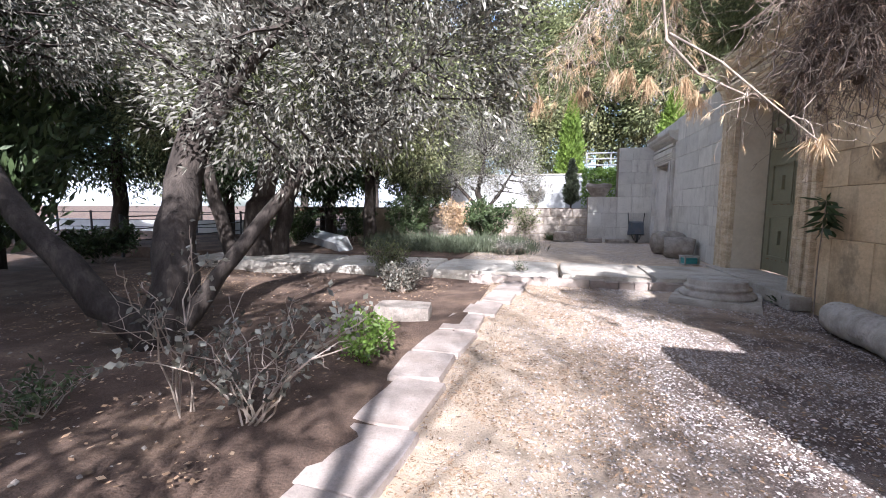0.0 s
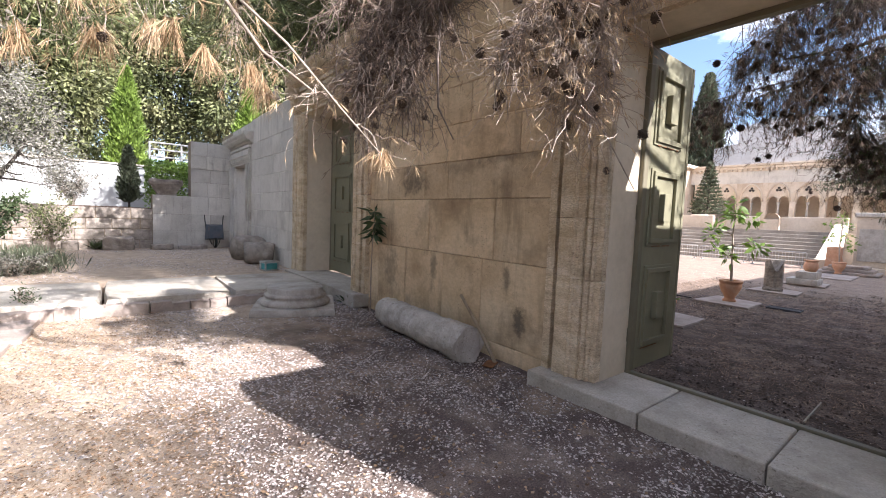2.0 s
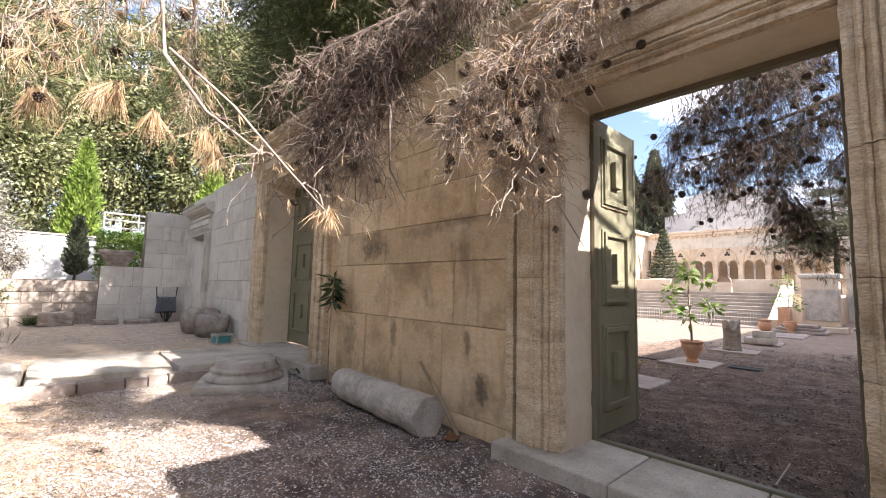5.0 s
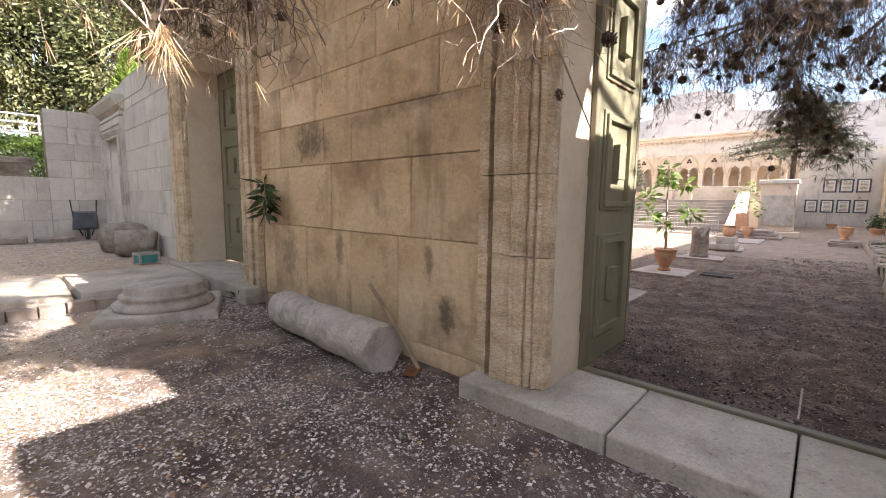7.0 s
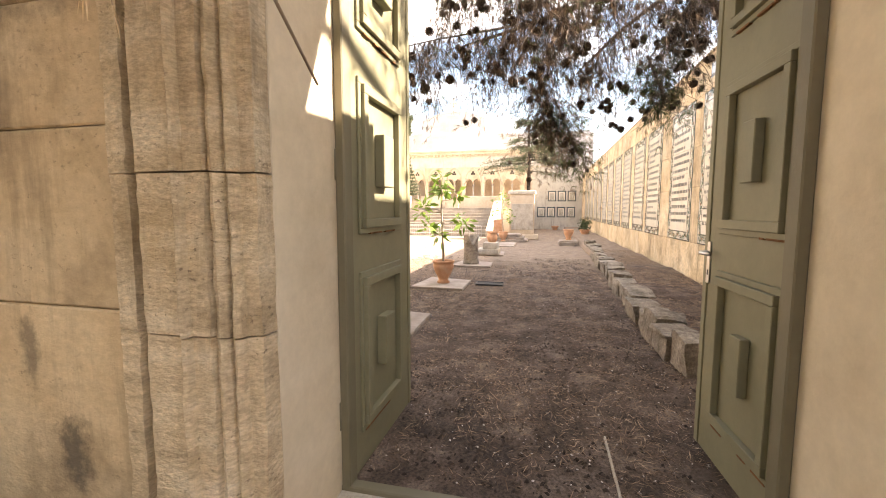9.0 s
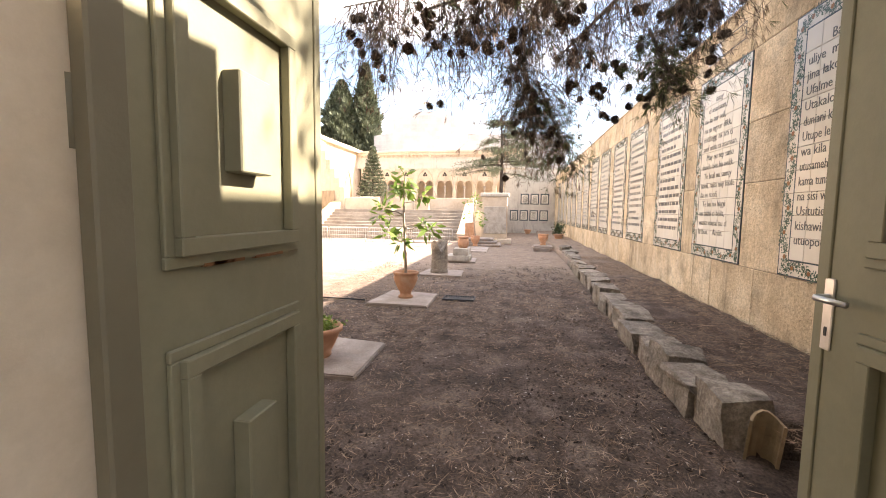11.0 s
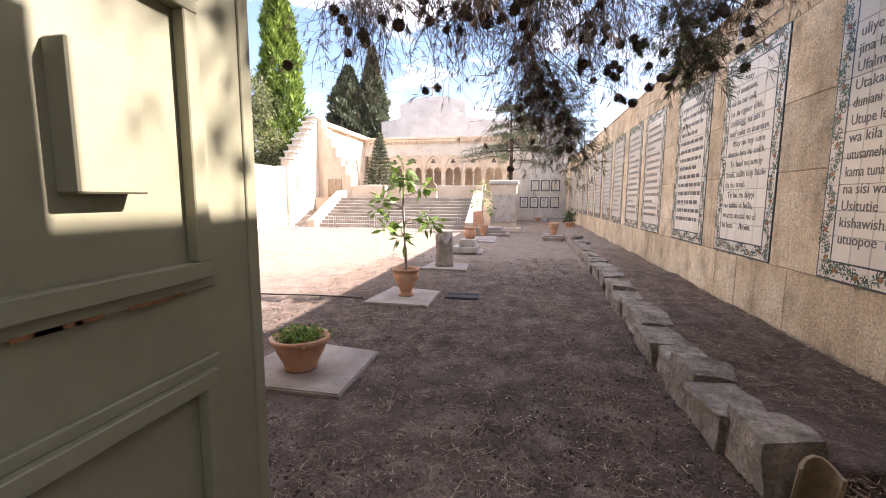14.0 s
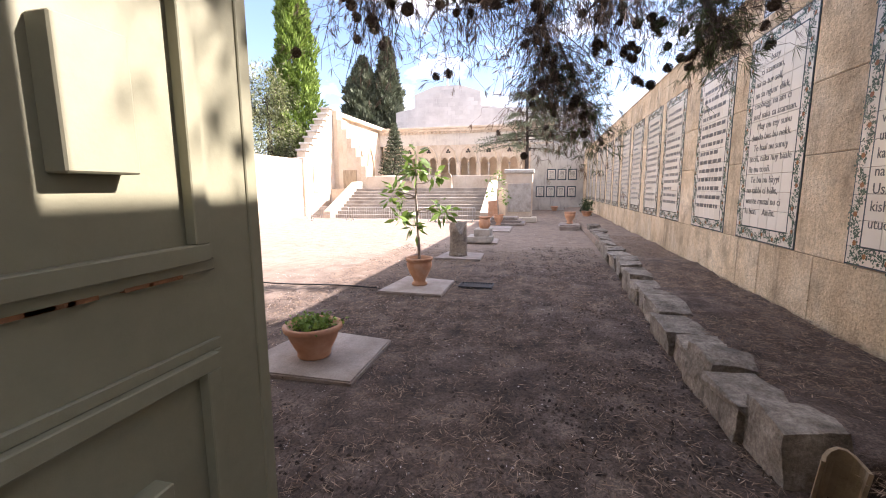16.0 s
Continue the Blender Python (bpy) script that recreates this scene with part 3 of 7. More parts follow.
def erode(b, axis, cuts, amount):
    """Weathers a moulding: cuts its long edges and wears the arrises unevenly."""
    long_edges = [e for e in b.edges if abs(e.verts[0].co[axis] - e.verts[1].co[axis]) > 0.2]
    bmesh.ops.subdivide_edges(b, edges=long_edges, cuts=int(cuts))
    for v in b.verts:
        v.co += noise.noise_vector(v.co * 11) * amount + noise.noise_vector(v.co * 31) * amount * 0.6


def architrave(name, y0, y1, z0, top, s, mat, label, joints):
    """Two moulded jambs and a lintel of stone lengths round an opening in the gate wall."""
    root = tagged(new(name), label, "door surround", kind="structure")
    prof = [(a * s, d) for a, d in ARCH]
    for y, sgn in ((y0, -1), (y1, 1)):
        for za, zb in zip(joints, joints[1:]):
            b = bm_new()
            k = RNG.uniform(-0.006, 0.006)
            extrude_profile(b, prof, (WX + k, y, za + 0.003), (WX + k, y, zb - 0.003), (0, sgn, 0), (-1, 0, 0))
            erode(b, 2, (zb - za) / 0.04, 0.006)
            part("jamb_stone", b, mat, root)
    b = bm_new()
    extrude_profile(b, prof, (WX, y0 - 0.56 * s, joints[-1]), (WX, y1 + 0.56 * s, joints[-1]), (0, 0, 1), (-1, 0, 0))
    erode(b, 1, (y1 - y0 + 1.1) / 0.06, 0.006)
    part("lintel", b, mat, root)
    return root


# thick reveals behind each surround
def reveal(name, y0, y1, z0, z1, mat, back=WE):
    root = tagged(new(name), "smooth plastered stone reveal of the doorway", "reveal", kind="structure")
    for ya, yb in ((y0 - 0.6, y0), (y1, y1 + 0.6)):
        b = bm_new()
        add_box(b, WX + 0.052, ya, z0 - 0.3, back, yb, z1 + 0.5, 0.004)
        part("reveal_side", b, mat, root)
    b = bm_new()
    add_box(b, WX + 0.052, y0 + 0.002, z1, back, y1 - 0.002, z1 + 0.5, 0.004)
    part("soffit", b, mat, root)
    return root


M_REVEAL = make_mat("smooth_cream_stone", [(0.50, 0.42, 0.31), (0.60, 0.51, 0.385), (0.66, 0.57, 0.45)], 1.4, 7, 0.8, 0.12, 30, fine=(14, 0.06), stain=((0.40, 0.31, 0.21), 1.5, 0.4))
architrave("door_surround_gate", G0, G1, 0.13, 3.27, 1.0, M_JAMB, "moulded weathered limestone gate surround", [0.13, 1.06, 1.62, 2.36, 3.27])
reveal("reveal_gate", G0, G1, 0.13, 3.27, M_REVEAL, 4.27)
architrave("door_surround_north", N0, N1, 0.2, 3.72, 1.05, M_JAMB, "moulded limestone surround of the north door", [0.2, 1.05, 1.9, 2.8, 3.72])
reveal("reveal_north", N0, N1, 0.2, 3.72, M_REVEAL, WE)
architrave("door_surround_small", S0, S1, 0.2, 3.0, 1.0, M_GREYSTONE, "moulded grey limestone surround of a small doorway", [0.2, 1.2, 2.2, 3.0])
reveal("reveal_small", S0, S1, 0.2, 3.0, M_GREYSTONE)
for nm, ya, yb, zc in (("cornice_gate", 0.1, 3.5, 3.82), ("cornice_north", 6.9, 10.8, 4.30), ("cornice_small", 14.4, 17.4, 3.57)):
    b = bm_new()
    extrude_profile(b, [(0, 0.0), (0.03, 0.10), (0.09, 0.13), (0.10, 0.19), (0.17, 0.25), (0.20, 0.25), (0.26, 0.30), (0.33, 0.31), (0.36, 0.0)], (WX + 0.02, ya, zc), (WX + 0.02, yb, zc), (0, 0, 1), (-1, 0, 0))
    structure(nm, b, M_JAMB if zc > 3.6 else M_GREYSTONE, "projecting moulded stone cornice", "cornice")
# Court-side ledge, never in view, added to cut the sun on the gate reveal.
b = bm_new()
extrude_profile(b, [(0, 0.0), (0.0, 0.30), (0.05, 0.34), (0.10, 0.36), (0.18, 0.36), (0.22, 0.0)], (WE - 0.02, 0.3, 3.50), (WE - 0.02, 3.3, 3.50), (0, 0, 1), (1, 0, 0))
structure("cornice_gate_court", b, M_JAMB, "unseen court-side stone ledge added to shade the gate reveal", "cornice")
# scroll brackets under the north cornice
for i, yb in enumerate((7.18, 10.4)):
    b = bm_new()
    extrude_profile(b, [(0, 0), (0.24, 0.0), (0.26, -0.10), (0.22, -0.20), (0.15, -0.24), (0.13, -0.34), (0.08, -0.44), (0.0, -0.46)], (WX - 0.07, yb - 0.12, 4.30), (WX - 0.07, yb + 0.12, 4.30), (-1, 0, 0), (0, 0, 1))
    tagged(structure("trim_bracket", b, M_JAMB, "carved scroll bracket under the cornice", "bracket"))
# dark interior behind the small doorway
b = bm_new()
add_box(b, WE + 1.7, S0 - 2.6, 0.0, WE + 1.9, S1 + 2.6, 2.7)
structure("wall_small_inner", b, M_WALLCORE, "wall behind the small doorway", "wall")

# stone threshold in lengths
sill = tagged(new("sill_gate"), "worn concrete and stone step at the gate", "step", kind="structure")
ys = [-0.35, 0.55, 1.385, 2.20, 3.30]
for ya, yb in zip(ys, ys[1:]):
    b = bm_new()
    add_box(b, 3.46, ya + 0.005, -0.1, 4.27, yb - 0.005, 0.135 + RNG.uniform(-0.006, 0.004), 0.014, seg=2)
    part("step_stone", b, M_CONCRETE, sill)
b = bm_new()
add_box(b, 4.235, G0 - 0.02, 0.0, 4.30, G1 + 0.02, 0.155, 0.006)
part("threshold_rail", b, M_DOORDARK, sill, "dark painted threshold rail")
b = bm_new()
add_box(b, 4.50, 1.392, 0.05, 5.10, 1.404, 0.113, 0.003)
tagged(part("trim_track", b, M_CONCRETE), "thin metal strip set in the ground", "strip", kind="structure")
sill2 = tagged(new("sill_north"), "low stone step of the north door", "step", kind="structure")
b = bm_new()
add_box(b, 3.45, 7.0, 0.0, 4.3, 10.5, 0.225, 0.012)
part("step_stone", b, M_CONCRETE, sill2)

# door frames
for nm, y0, y1, z0, z1 in (("door_frame_gate", G0, G1, 0.14, 3.27), ("door_frame_north", N0, N1, 0.22, 3.72)):
    root = tagged(new(nm), "dark olive painted door frame", "door frame", kind="structure")
    xf = 4.20 if nm.endswith("gate") else 4.30
    for a, c in ((y0, y0 + 0.045), (y1 - 0.045, y1)):
        b = bm_new()
        add_box(b, xf + 0.035, a, z0, xf + 0.12, c, z1, 0.006)
        part("frame_post", b, M_DOORDARK, root)
    b = bm_new()
    add_box(b, xf + 0.035, y0 + 0.045, z1 - 0.05, xf + 0.12, y1 - 0.045, z1, 0.006)
    part("frame_head", b, M_DOORDARK, root)


def door_leaf(name, width, z0, z1, mat, label, panels, p0, p1, handle=None, boss=(0.072, 0.055)):
    """A leaf lying along local +x from its hinge, panels: (z low, z high)."""
    root = tagged(new(name), label, "door", kind="structure")
    th = 0.05
    b = bm_new()
    add_box(b, 0, -th / 2, z0, width, th / 2, z1, 0.004)
    body = part("leaf_body", b, mat, root)
    for sgn in (-1, 1):
        f = sgn * th / 2
        for za, zb in panels:
            b = bm_new()
            # raised outer frame moulding, stepped inwards
            for off, wd, h in ((0.0, 0.03, 0.014), (0.03, 0.045, 0.034)):
                x0, x1, q0, q1 = p0 + off, p1 - off, za + off, zb - off
                for xa, xb, ya, yb in ((x0, x1, q0, q0 + wd), (x0, x1, q1 - wd, q1), (x0, x0 + wd, q0 + wd, q1 - wd), (x1 - wd, x1, q0 + wd, q1 - wd)):
                    add_box(b, xa, min(f, f + sgn * h), ya, xb, max(f, f + sgn * h), yb, 0.003)
            part("panel_moulding", b, mat, root)
            xm, zm = (p0 + p1) / 2, (za + zb) / 2
            b = bm_new()
            add_box(b, xm - boss[0], min(f, f + sgn * boss[1]), zm - 0.135, xm + boss[0], max(f, f + sgn * boss[1]), zm + 0.14, 0.004)
            part("panel_boss", b, mat, root)
            b = bm_new()
            for k in range(5):
                xs = p0 + RNG.random() * (p1 - p0 - 0.1)
                ln = RNG.uniform(0.03, 0.12)
                add_box(b, xs, min(f, f + sgn * 0.0155), za - 0.004, xs + ln, max(f, f + sgn * 0.0155), za + 0.005)
            part("rust_edge", b, M_RUST, root, "rust along the moulding edge")
    b = bm_new()
    add_box(b, width - 0.052, -th / 2 - 0.007, z0 + 0.004, width - 0.004, th / 2 + 0.007, z1 - 0.004, 0.003)
    part("edge_strip", b, mat, root)
    if handle is not None:
        hx, hz = handle
        for sgn in (-1, 1):
            f = sgn * th / 2
            b = bm_new()
            add_box(b, hx - 0.02, min(f, f + sgn * 0.008), hz - 0.17, hx + 0.02, max(f, f + sgn * 0.008), hz + 0.06, 0.003)
            plate = part("lock_plate", b, M_STEEL, root, "brushed steel lock plate")
            b = bm_new()
            tube(b, [(hx, f, hz), (hx, f + sgn * 0.045, hz), (hx - 0.015, f + sgn * 0.055, hz), (hx - 0.13, f + sgn * 0.055, hz)], [0.011, 0.010, 0.010, 0.009], 10)
            part("lever", b, M_STEEL, plate, "steel lever handle", smooth=True)
            b = bm_new()
            add_box(b, hx - 0.006, min(f + sgn * 0.007, f + sgn * 0.0095), hz - 0.125, hx + 0.006, max(f + sgn * 0.007, f + sgn * 0.0095), hz - 0.095, 0.002)
            part("keyhole", b, M_IRON, plate)
    for zh in (z0 + 0.35, (z0 + z1) / 2, z1 - 0.35):
        b = bm_new()
        tube(b, [(-0.012, 0.02, zh - 0.07), (-0.012, 0.02, zh + 0.07)], [0.011, 0.011], 8)
        part("hinge", b, M_DOORDARK, root, smooth=True)
    return root


PAN = [(0.20, 1.03), (1.22, 1.98), (2.20, 2.92)]
d1 = door_leaf("door_gate_left", 0.93, 0.0, 3.09, M_DOOR, "open olive grey panelled gate leaf with rusty edges", PAN, 0.13, 0.72)
d1.matrix_basis = pose(4.25, 2.705, 0.155)
d2 = door_leaf("door_gate_right", 0.86, 0.0, 3.09, M_DOOR, "open olive grey panelled gate leaf with steel lever handle", PAN, 0.10, 0.68, handle=(0.80, 1.11), boss=(0.052, 0.042))
d2.matrix_basis = pose(4.26, 0.83, 0.155, 0, 0, 3.0)
for nm, ya, rz in (("door_north_left", N1 - 0.03, -90), ("door_north_right", N0 + 0.03, 90)):
    d = door_leaf(nm, 1.19, 0.0, 3.44, M_DOOR, "closed pale olive panelled door leaf in the north doorway", [(0.25, 1.15), (1.36, 2.2), (2.42, 3.24)], 0.18, 1.01)
    d.matrix_basis = pose(4.37, ya, 0.235, 0, 0, rz)

# concrete path across the yard
path_top = tagged(new("path_concrete"), "pale concrete path crossing the yard", "path", kind="structure")
xs = [-9.0, -5.2, -2.45, 0.2, 1.9, 3.45]
for xa, xb in zip(xs, xs[1:]):
    b = bm_new()
    rough_box(b, xa + 0.006, 8.22 + 0.04 * RNG.random(), -0.1, xb - 0.006, 10.15, 0.21, 0.012, 5, xa)
    part("path_slab", b, M_CONCRETE, path_top)
b = bm_new()
for k in range(16):
    x = -1.6 + k * 0.26
    rough_box(b, x, 8.09, -0.06, x + 0.24 + 0.04 * RNG.random(), 8.29, 0.12 + 0.03 * RNG.random(), 0.02, 2, k)
tagged(part("path_edge_stones", b, M_PAVER), "rough stones along the path edge", "stones", kind="stuff")

# stone slab walkway
walk_slabs = tagged(new("path_slabs"), "line of worn pale stone slabs in the garden", "path", kind="structure")
y = 0.35
k = 0
while y < 7.9:
    ln = 0.55 + 0.35 * RNG.random()
    xc = -1.17 + 0.022 * y + 0.05 * math.sin(y * 1.3) + max(0, y - 5.0) * 0.13
    w = 0.225 + 0.04 * RNG.random()
    b = bm_new()
    rough_box(b, -w, 0.004, -0.09, w, ln - 0.004, 0.045, 0.012, 5, k * 2.3, m=pose(xc, y, 0, RNG.uniform(-1, 1), RNG.uniform(-1.5, 1.5), RNG.uniform(-3, 3) - 2))
    part("slab", b, M_PAVER, walk_slabs)
    y += ln
    k += 1

# courtyard slabs, flush in the ground
def ground_slab(pts, z=0.135):
    b = bm_new()
    lo = [b.verts.new((x, y, 0.02)) for x, y in pts]
    hi = [b.verts.new((x + RNG.uniform(-.01, .01), y + RNG.uniform(-.01, .01), z)) for x, y in pts]
    n = len(pts)
    b.faces.new(hi)
    b.faces.new(lo[::-1])
    for i in range(n):
        b.faces.new((lo[i], lo[(i + 1) % n], hi[(i + 1) % n], hi[i]))
    bmesh.ops.bevel(b, geom=[e for e in b.edges if e.verts[0].co.z > 0.1 and e.verts[1].co.z > 0.1], offset=0.012, segments=2, affect="EDGES")
    return tagged(part("stone_slab", b, M_PAVER), "worn pale stone slab set in the ground", "slab", "courtyard slabs", "structure")


ground_slab([(6.78, 3.18), (7.72, 3.22), (7.85, 4.15), (6.80, 4.30)])
ground_slab([(9.50, 3.15), (10.46, 3.16), (10.62, 4.02), (9.52, 4.12)])
ground_slab([(12.5, 3.05), (13.4, 3.10), (13.5, 3.95), (12.55, 4.05)])
ground_slab([(15.2, 3.0), (16.3, 3.05), (16.3, 3.95), (15.2, 4.0)])
ground_slab([(18.4, 2.9), (20.6, 2.95), (20.6, 3.9), (18.4, 3.9)])
ground_slab([(21.3, 0.55), (22.6, 0.55), (22.6, 1.1), (21.3, 1.1)])
ground_slab([(19.4, 0.62), (20.4, 0.60), (20.4, 1.25), (19.4, 1.22)], 0.2)

# drain cover
dr = tagged(new("drain_grate"), "dark iron drain grate in the ground", "drain", kind="structure")
b = bm_new()
for xa, xb, ya, yb in ((10.10, 10.42, 2.52, 2.54), (10.10, 10.42, 3.01, 3.03), (10.10, 10.12, 2.54, 3.01), (10.40, 10.42, 2.54, 3.01)):
    add_box(b, xa, ya, 0.06, xb, yb, 0.128, 0.002)
part("rim", b, M_IRON, dr)
for k in range(11):
    b = bm_new()
    add_box(b, 10.12, 2.565 + k * 0.04, 0.09, 10.40, 2.585 + k * 0.04, 0.124, 0.002)
    part("bar", b, M_IRON, dr)

# far walls north of the yard
wall_end = core("wall_terrace_end", 2.45, 17.15, 0.0, WX + 0.02, 17.7, 3.75, M_WALLCORE, "grey ashlar end wall of the plot")
wall_urn = core("wall_urn", 1.38, 17.15, 0.0, 2.45, 17.7, 1.92, M_WALLCORE, "low ashlar wall carrying a stone capital")
wall_low = core("wall_low", -9.0, 17.2, 0.0, 1.38, 17.7, 1.45, M_WALLCORE, "low rough stone terrace wall")
b = bm_new()
add_box(b, -5.5, 23.0, 0.0, 12.0, 23.4, 3.2, 0.02)
structure("wall_white", b, M_WHITEWALL, "whitewashed garden wall behind the terrace", "wall")
b = bm_new()
add_box(b, -5.5, 22.95, 3.2, 12.0, 23.45, 3.27, 0.01)
structure("trim_coping", b, M_CONCRETE, "stone coping of the white wall", "coping")
b = bm_new()
tube(b, [(-6.0, 11.2, 0.32), (-9.5, 14.5, 0.38), (-13.0, 18.2, 0.45)], [0.3, 0.3, 0.3], 4)
structure("wall_garden_low", b, M_WHITEWALL, "low white garden wall under the trees", "wall")
b = bm_new()
add_box(b, -34, 17.0, -0.1, -14, 17.5, 0.75, 0.02)
structure("wall_garden_far", b, M_WHITEWALL, "low white wall far under the trees", "wall")

# ---- court buildings in the distance ----
b = bm_new()
add_box(b, 6.0, 14.55, -0.2, 24.7, 15.1, 3.2, 0.02)
structure("wall_court_white", b, M_PALE, "long pale sunlit court wall", "wall")
b = bm_new()
add_box(b, 24.6, 14.42, -0.1, 24.95, 15.1, 3.3, 0.02)
structure("wall_court_pier", b, M_PALE, "stone pier at the end of the court wall", "pier")
ws = tagged(new("wall_stepped"), "pale stone wall with a stepped top", "wall", kind="structure")
nst = 8
for i in range(nst):
    xa = 24.95 + i * 0.40
    zt = 3.3 + (i + 1) * 0.385
    b = bm_new()
    add_box(b, xa, 14.5, -0.1, xa + 0.40, 15.05, zt, 0.01)
    part("stepped_block", b, M_PALE, ws)
    b = bm_new()
    add_box(b, xa - 0.06, 14.38, zt, xa + 0.46, 15.1, zt + 0.10, 0.01)
    part("step_cap", b, M_GREYSTONE, ws)
b = bm_new()
add_box(b, 25.6, 14.455, 1.4, 26.3, 14.5, 2.9, 0.01)
part("niche_panel", b, M_WOOD, ws, "tan wooden shutter")
wb = tagged(new("wall_side_stepped"), "shaded tan stone wall stepping down beside the stairs", "wall", kind="structure")
for i in range(7):
    yb_ = 14.5 - i * 0.30
    zt = 6.35 - i * 0.56
    b = bm_new()
    add_box(b, 28.15, yb_ - 0.30, 0.0, 28.8, yb_, zt, 0.01)
    part("stepped_block", b, M_PALE, wb)
b = bm_new()
add_box(b, 28.08, 13.0, 1.65, 28.15, 13.9, 2.75, 0.02)
part("niche", b, M_WOOD, wb, "small arched niche panel")


def arch_face(b, x, y0, y1, zs, zt, rad_out, n=10):
    """Solid spandrel between y0 and y1 above a pointed arch springing at zs, up to zt, in the plane x (two faces with depth 0.35)."""
    yc, hw = (y0 + y1) / 2, (y1 - y0) / 2
    pts = []
    for i in range(n + 1):
        u = i / n
        yy = y0 + (y1 - y0) * u
        t = 1 - abs(2 * u - 1)
        pts.append((yy, zs + rad_out * math.sqrt(max(0.0, 1 - (1 - t) ** 1.7))))
    for xx in (x, x + 0.35):
        for (ya, za), (yb, zb) in zip(pts, pts[1:]):
            vs = [b.verts.new((xx, ya, za)), b.verts.new((xx, yb, zb)), b.verts.new((xx, yb, zt)), b.verts.new((xx, ya, zt))]
            b.faces.new(vs)
    for (ya, za), (yb, zb) in zip(pts, pts[1:]):
        b.faces.new([b.verts.new((x, ya, za)), b.verts.new((x, yb, zb)), b.verts.new((x + 0.35, yb, zb)), b.verts.new((x + 0.35, ya, za))])


AX = 36.0
arc = thing("cloister", "sunlit stone cloister with paired pointed arches and trefoils", "building")
b = bm_new()
add_box(b, AX, 1.2, -0.2, AX + 0.5, 14.6, 2.1, 0.01)
part("base_wall", b, M_PALE, arc)
b = bm_new()
add_box(b, AX - 0.05, 1.2, 2.1, AX + 0.5, 14.6, 2.22, 0.01)
part("sill", b, M_PALE, arc)
b = bm_new()
add_box(b, AX + 3.2, 1.2, 2.0, AX + 3.4, 14.6, 5.6)
part("back_wall", b, M_PALE, arc)
b = bm_new()
add_box(b, AX + 0.35, 1.2, 5.4, AX + 3.4, 14.6, 5.6)
part("ceiling", b, M_PALE, arc)
b = bm_new()
add_box(b, AX, 1.2, 4.9, AX + 0.35, 14.6, 5.75)
part("upper_wall", b, M_GREYSTONE, arc, "grey blue stone band over the arches")
b = bm_new()
add_box(b, AX - 0.16, 1.2, 5.92, AX + 0.6, 14.6, 6.1, 0.02)
add_box(b, AX - 0.24, 1.2, 6.1, AX + 0.6, 14.6, 6.25, 0.02)
add_box(b, AX - 0.03, 1.2, 5.75, AX + 0.35, 14.6, 5.92, 0.0)
part("cornice", b, M_PALE, arc)
corbel_me = None
for k in range(44):
    b = bm_new() if corbel_me is None else None
    if b is not None:
        add_box(b, -0.15, -0.07, 0, 0.0, 0.07, 0.17, 0.02)
        corbel_me = mesh_of("corbel", b, M_PALE)
    ob = new("corbel", corbel_me)
    ob.parent = arc
    ob.location = (AX, 1.4 + k * 0.3, 5.75)
pitch = 1.55
yy = 14.45 - pitch
col_me = tre_me = pier_me = rim_me = None
while yy > 1.0:
    y0, y1 = yy, yy + pitch
    ym = (y0 + y1) / 2
    b = bm_new()
    pw = 0.15
    arch_face(b, AX, y0 + pw, ym, 3.55, 4.1, 0.42)
    arch_face(b, AX, ym, y1 - pw, 3.55, 4.1, 0.42)
    # upper panel stays closed; dark discs on it paint the trefoil opening's shade
    add_box(b, AX, y0 + pw, 4.1, AX + 0.35, y1 - pw, 4.9)
    part("arch_panel", b, M_PALE, arc)
    b = bm_new()
    add_box(b, AX, y0 - pw, 2.22, AX + 0.35, y0 + pw, 4.9, 0.01)
    add_box(b, AX - 0.04, y0 - pw - 0.03, 3.45, AX + 0.37, y0 + pw + 0.03, 3.58, 0.01)
    part("pier", b, M_PALE, arc)
    b = bm_new()
    lathe(b, [(0.10, 2.22), (0.10, 2.30), (0.065, 2.34), (0.06, 3.35), (0.10, 3.45), (0.11, 3.55), (0.0, 3.55)], 10, m=pose(AX + 0.17, ym, 0))
    part("column", b, M_MARBLE, arc, smooth=True)
    b = bm_new()
    for dy, dz in ((0, 0.1), (-0.09, -0.05), (0.09, -0.05)):
        lathe(b, [(0.085, -0.006), (0.085, 0.006), (0.0, 0.006)], 12, m=Matrix.Translation((AX - 0.004, ym + dy, 4.42 + dz)) @ pose(0, 0, 0, 0, -90, 0))
    part("trefoil", b, M_DARK, arc, "trefoil of dark discs painted as an opening's shade")
    b = bm_new()
    pts = []
    for i in range(13):
        u = i / 12
        t = 1 - abs(2 * u - 1)
        pts.append((AX - 0.02, y0 + 0.12 + (pitch - 0.24) * u, 3.58 + 1.25 * math.sqrt(max(0, 1 - (1 - t) ** 1.7))))
    tube(b, pts, [0.055] * 13, 6)
    part("arch_moulding", b, M_PALE, arc, smooth=True)
    yy -= pitch

wing = thing("cloister_wing", "sunlit stone wing with tall pointed arches and cornice", "building")
b = bm_new()
add_box(b, 28.8, 14.6, -0.2, 36.6, 15.2, 6.1, 0.01)
part("wing_wall", b, M_PALE, wing)
b = bm_new()
add_box(b, 28.7, 14.3, 6.1, 36.6, 15.3, 6.35, 0.02)
part("cornice", b, M_PALE, wing)
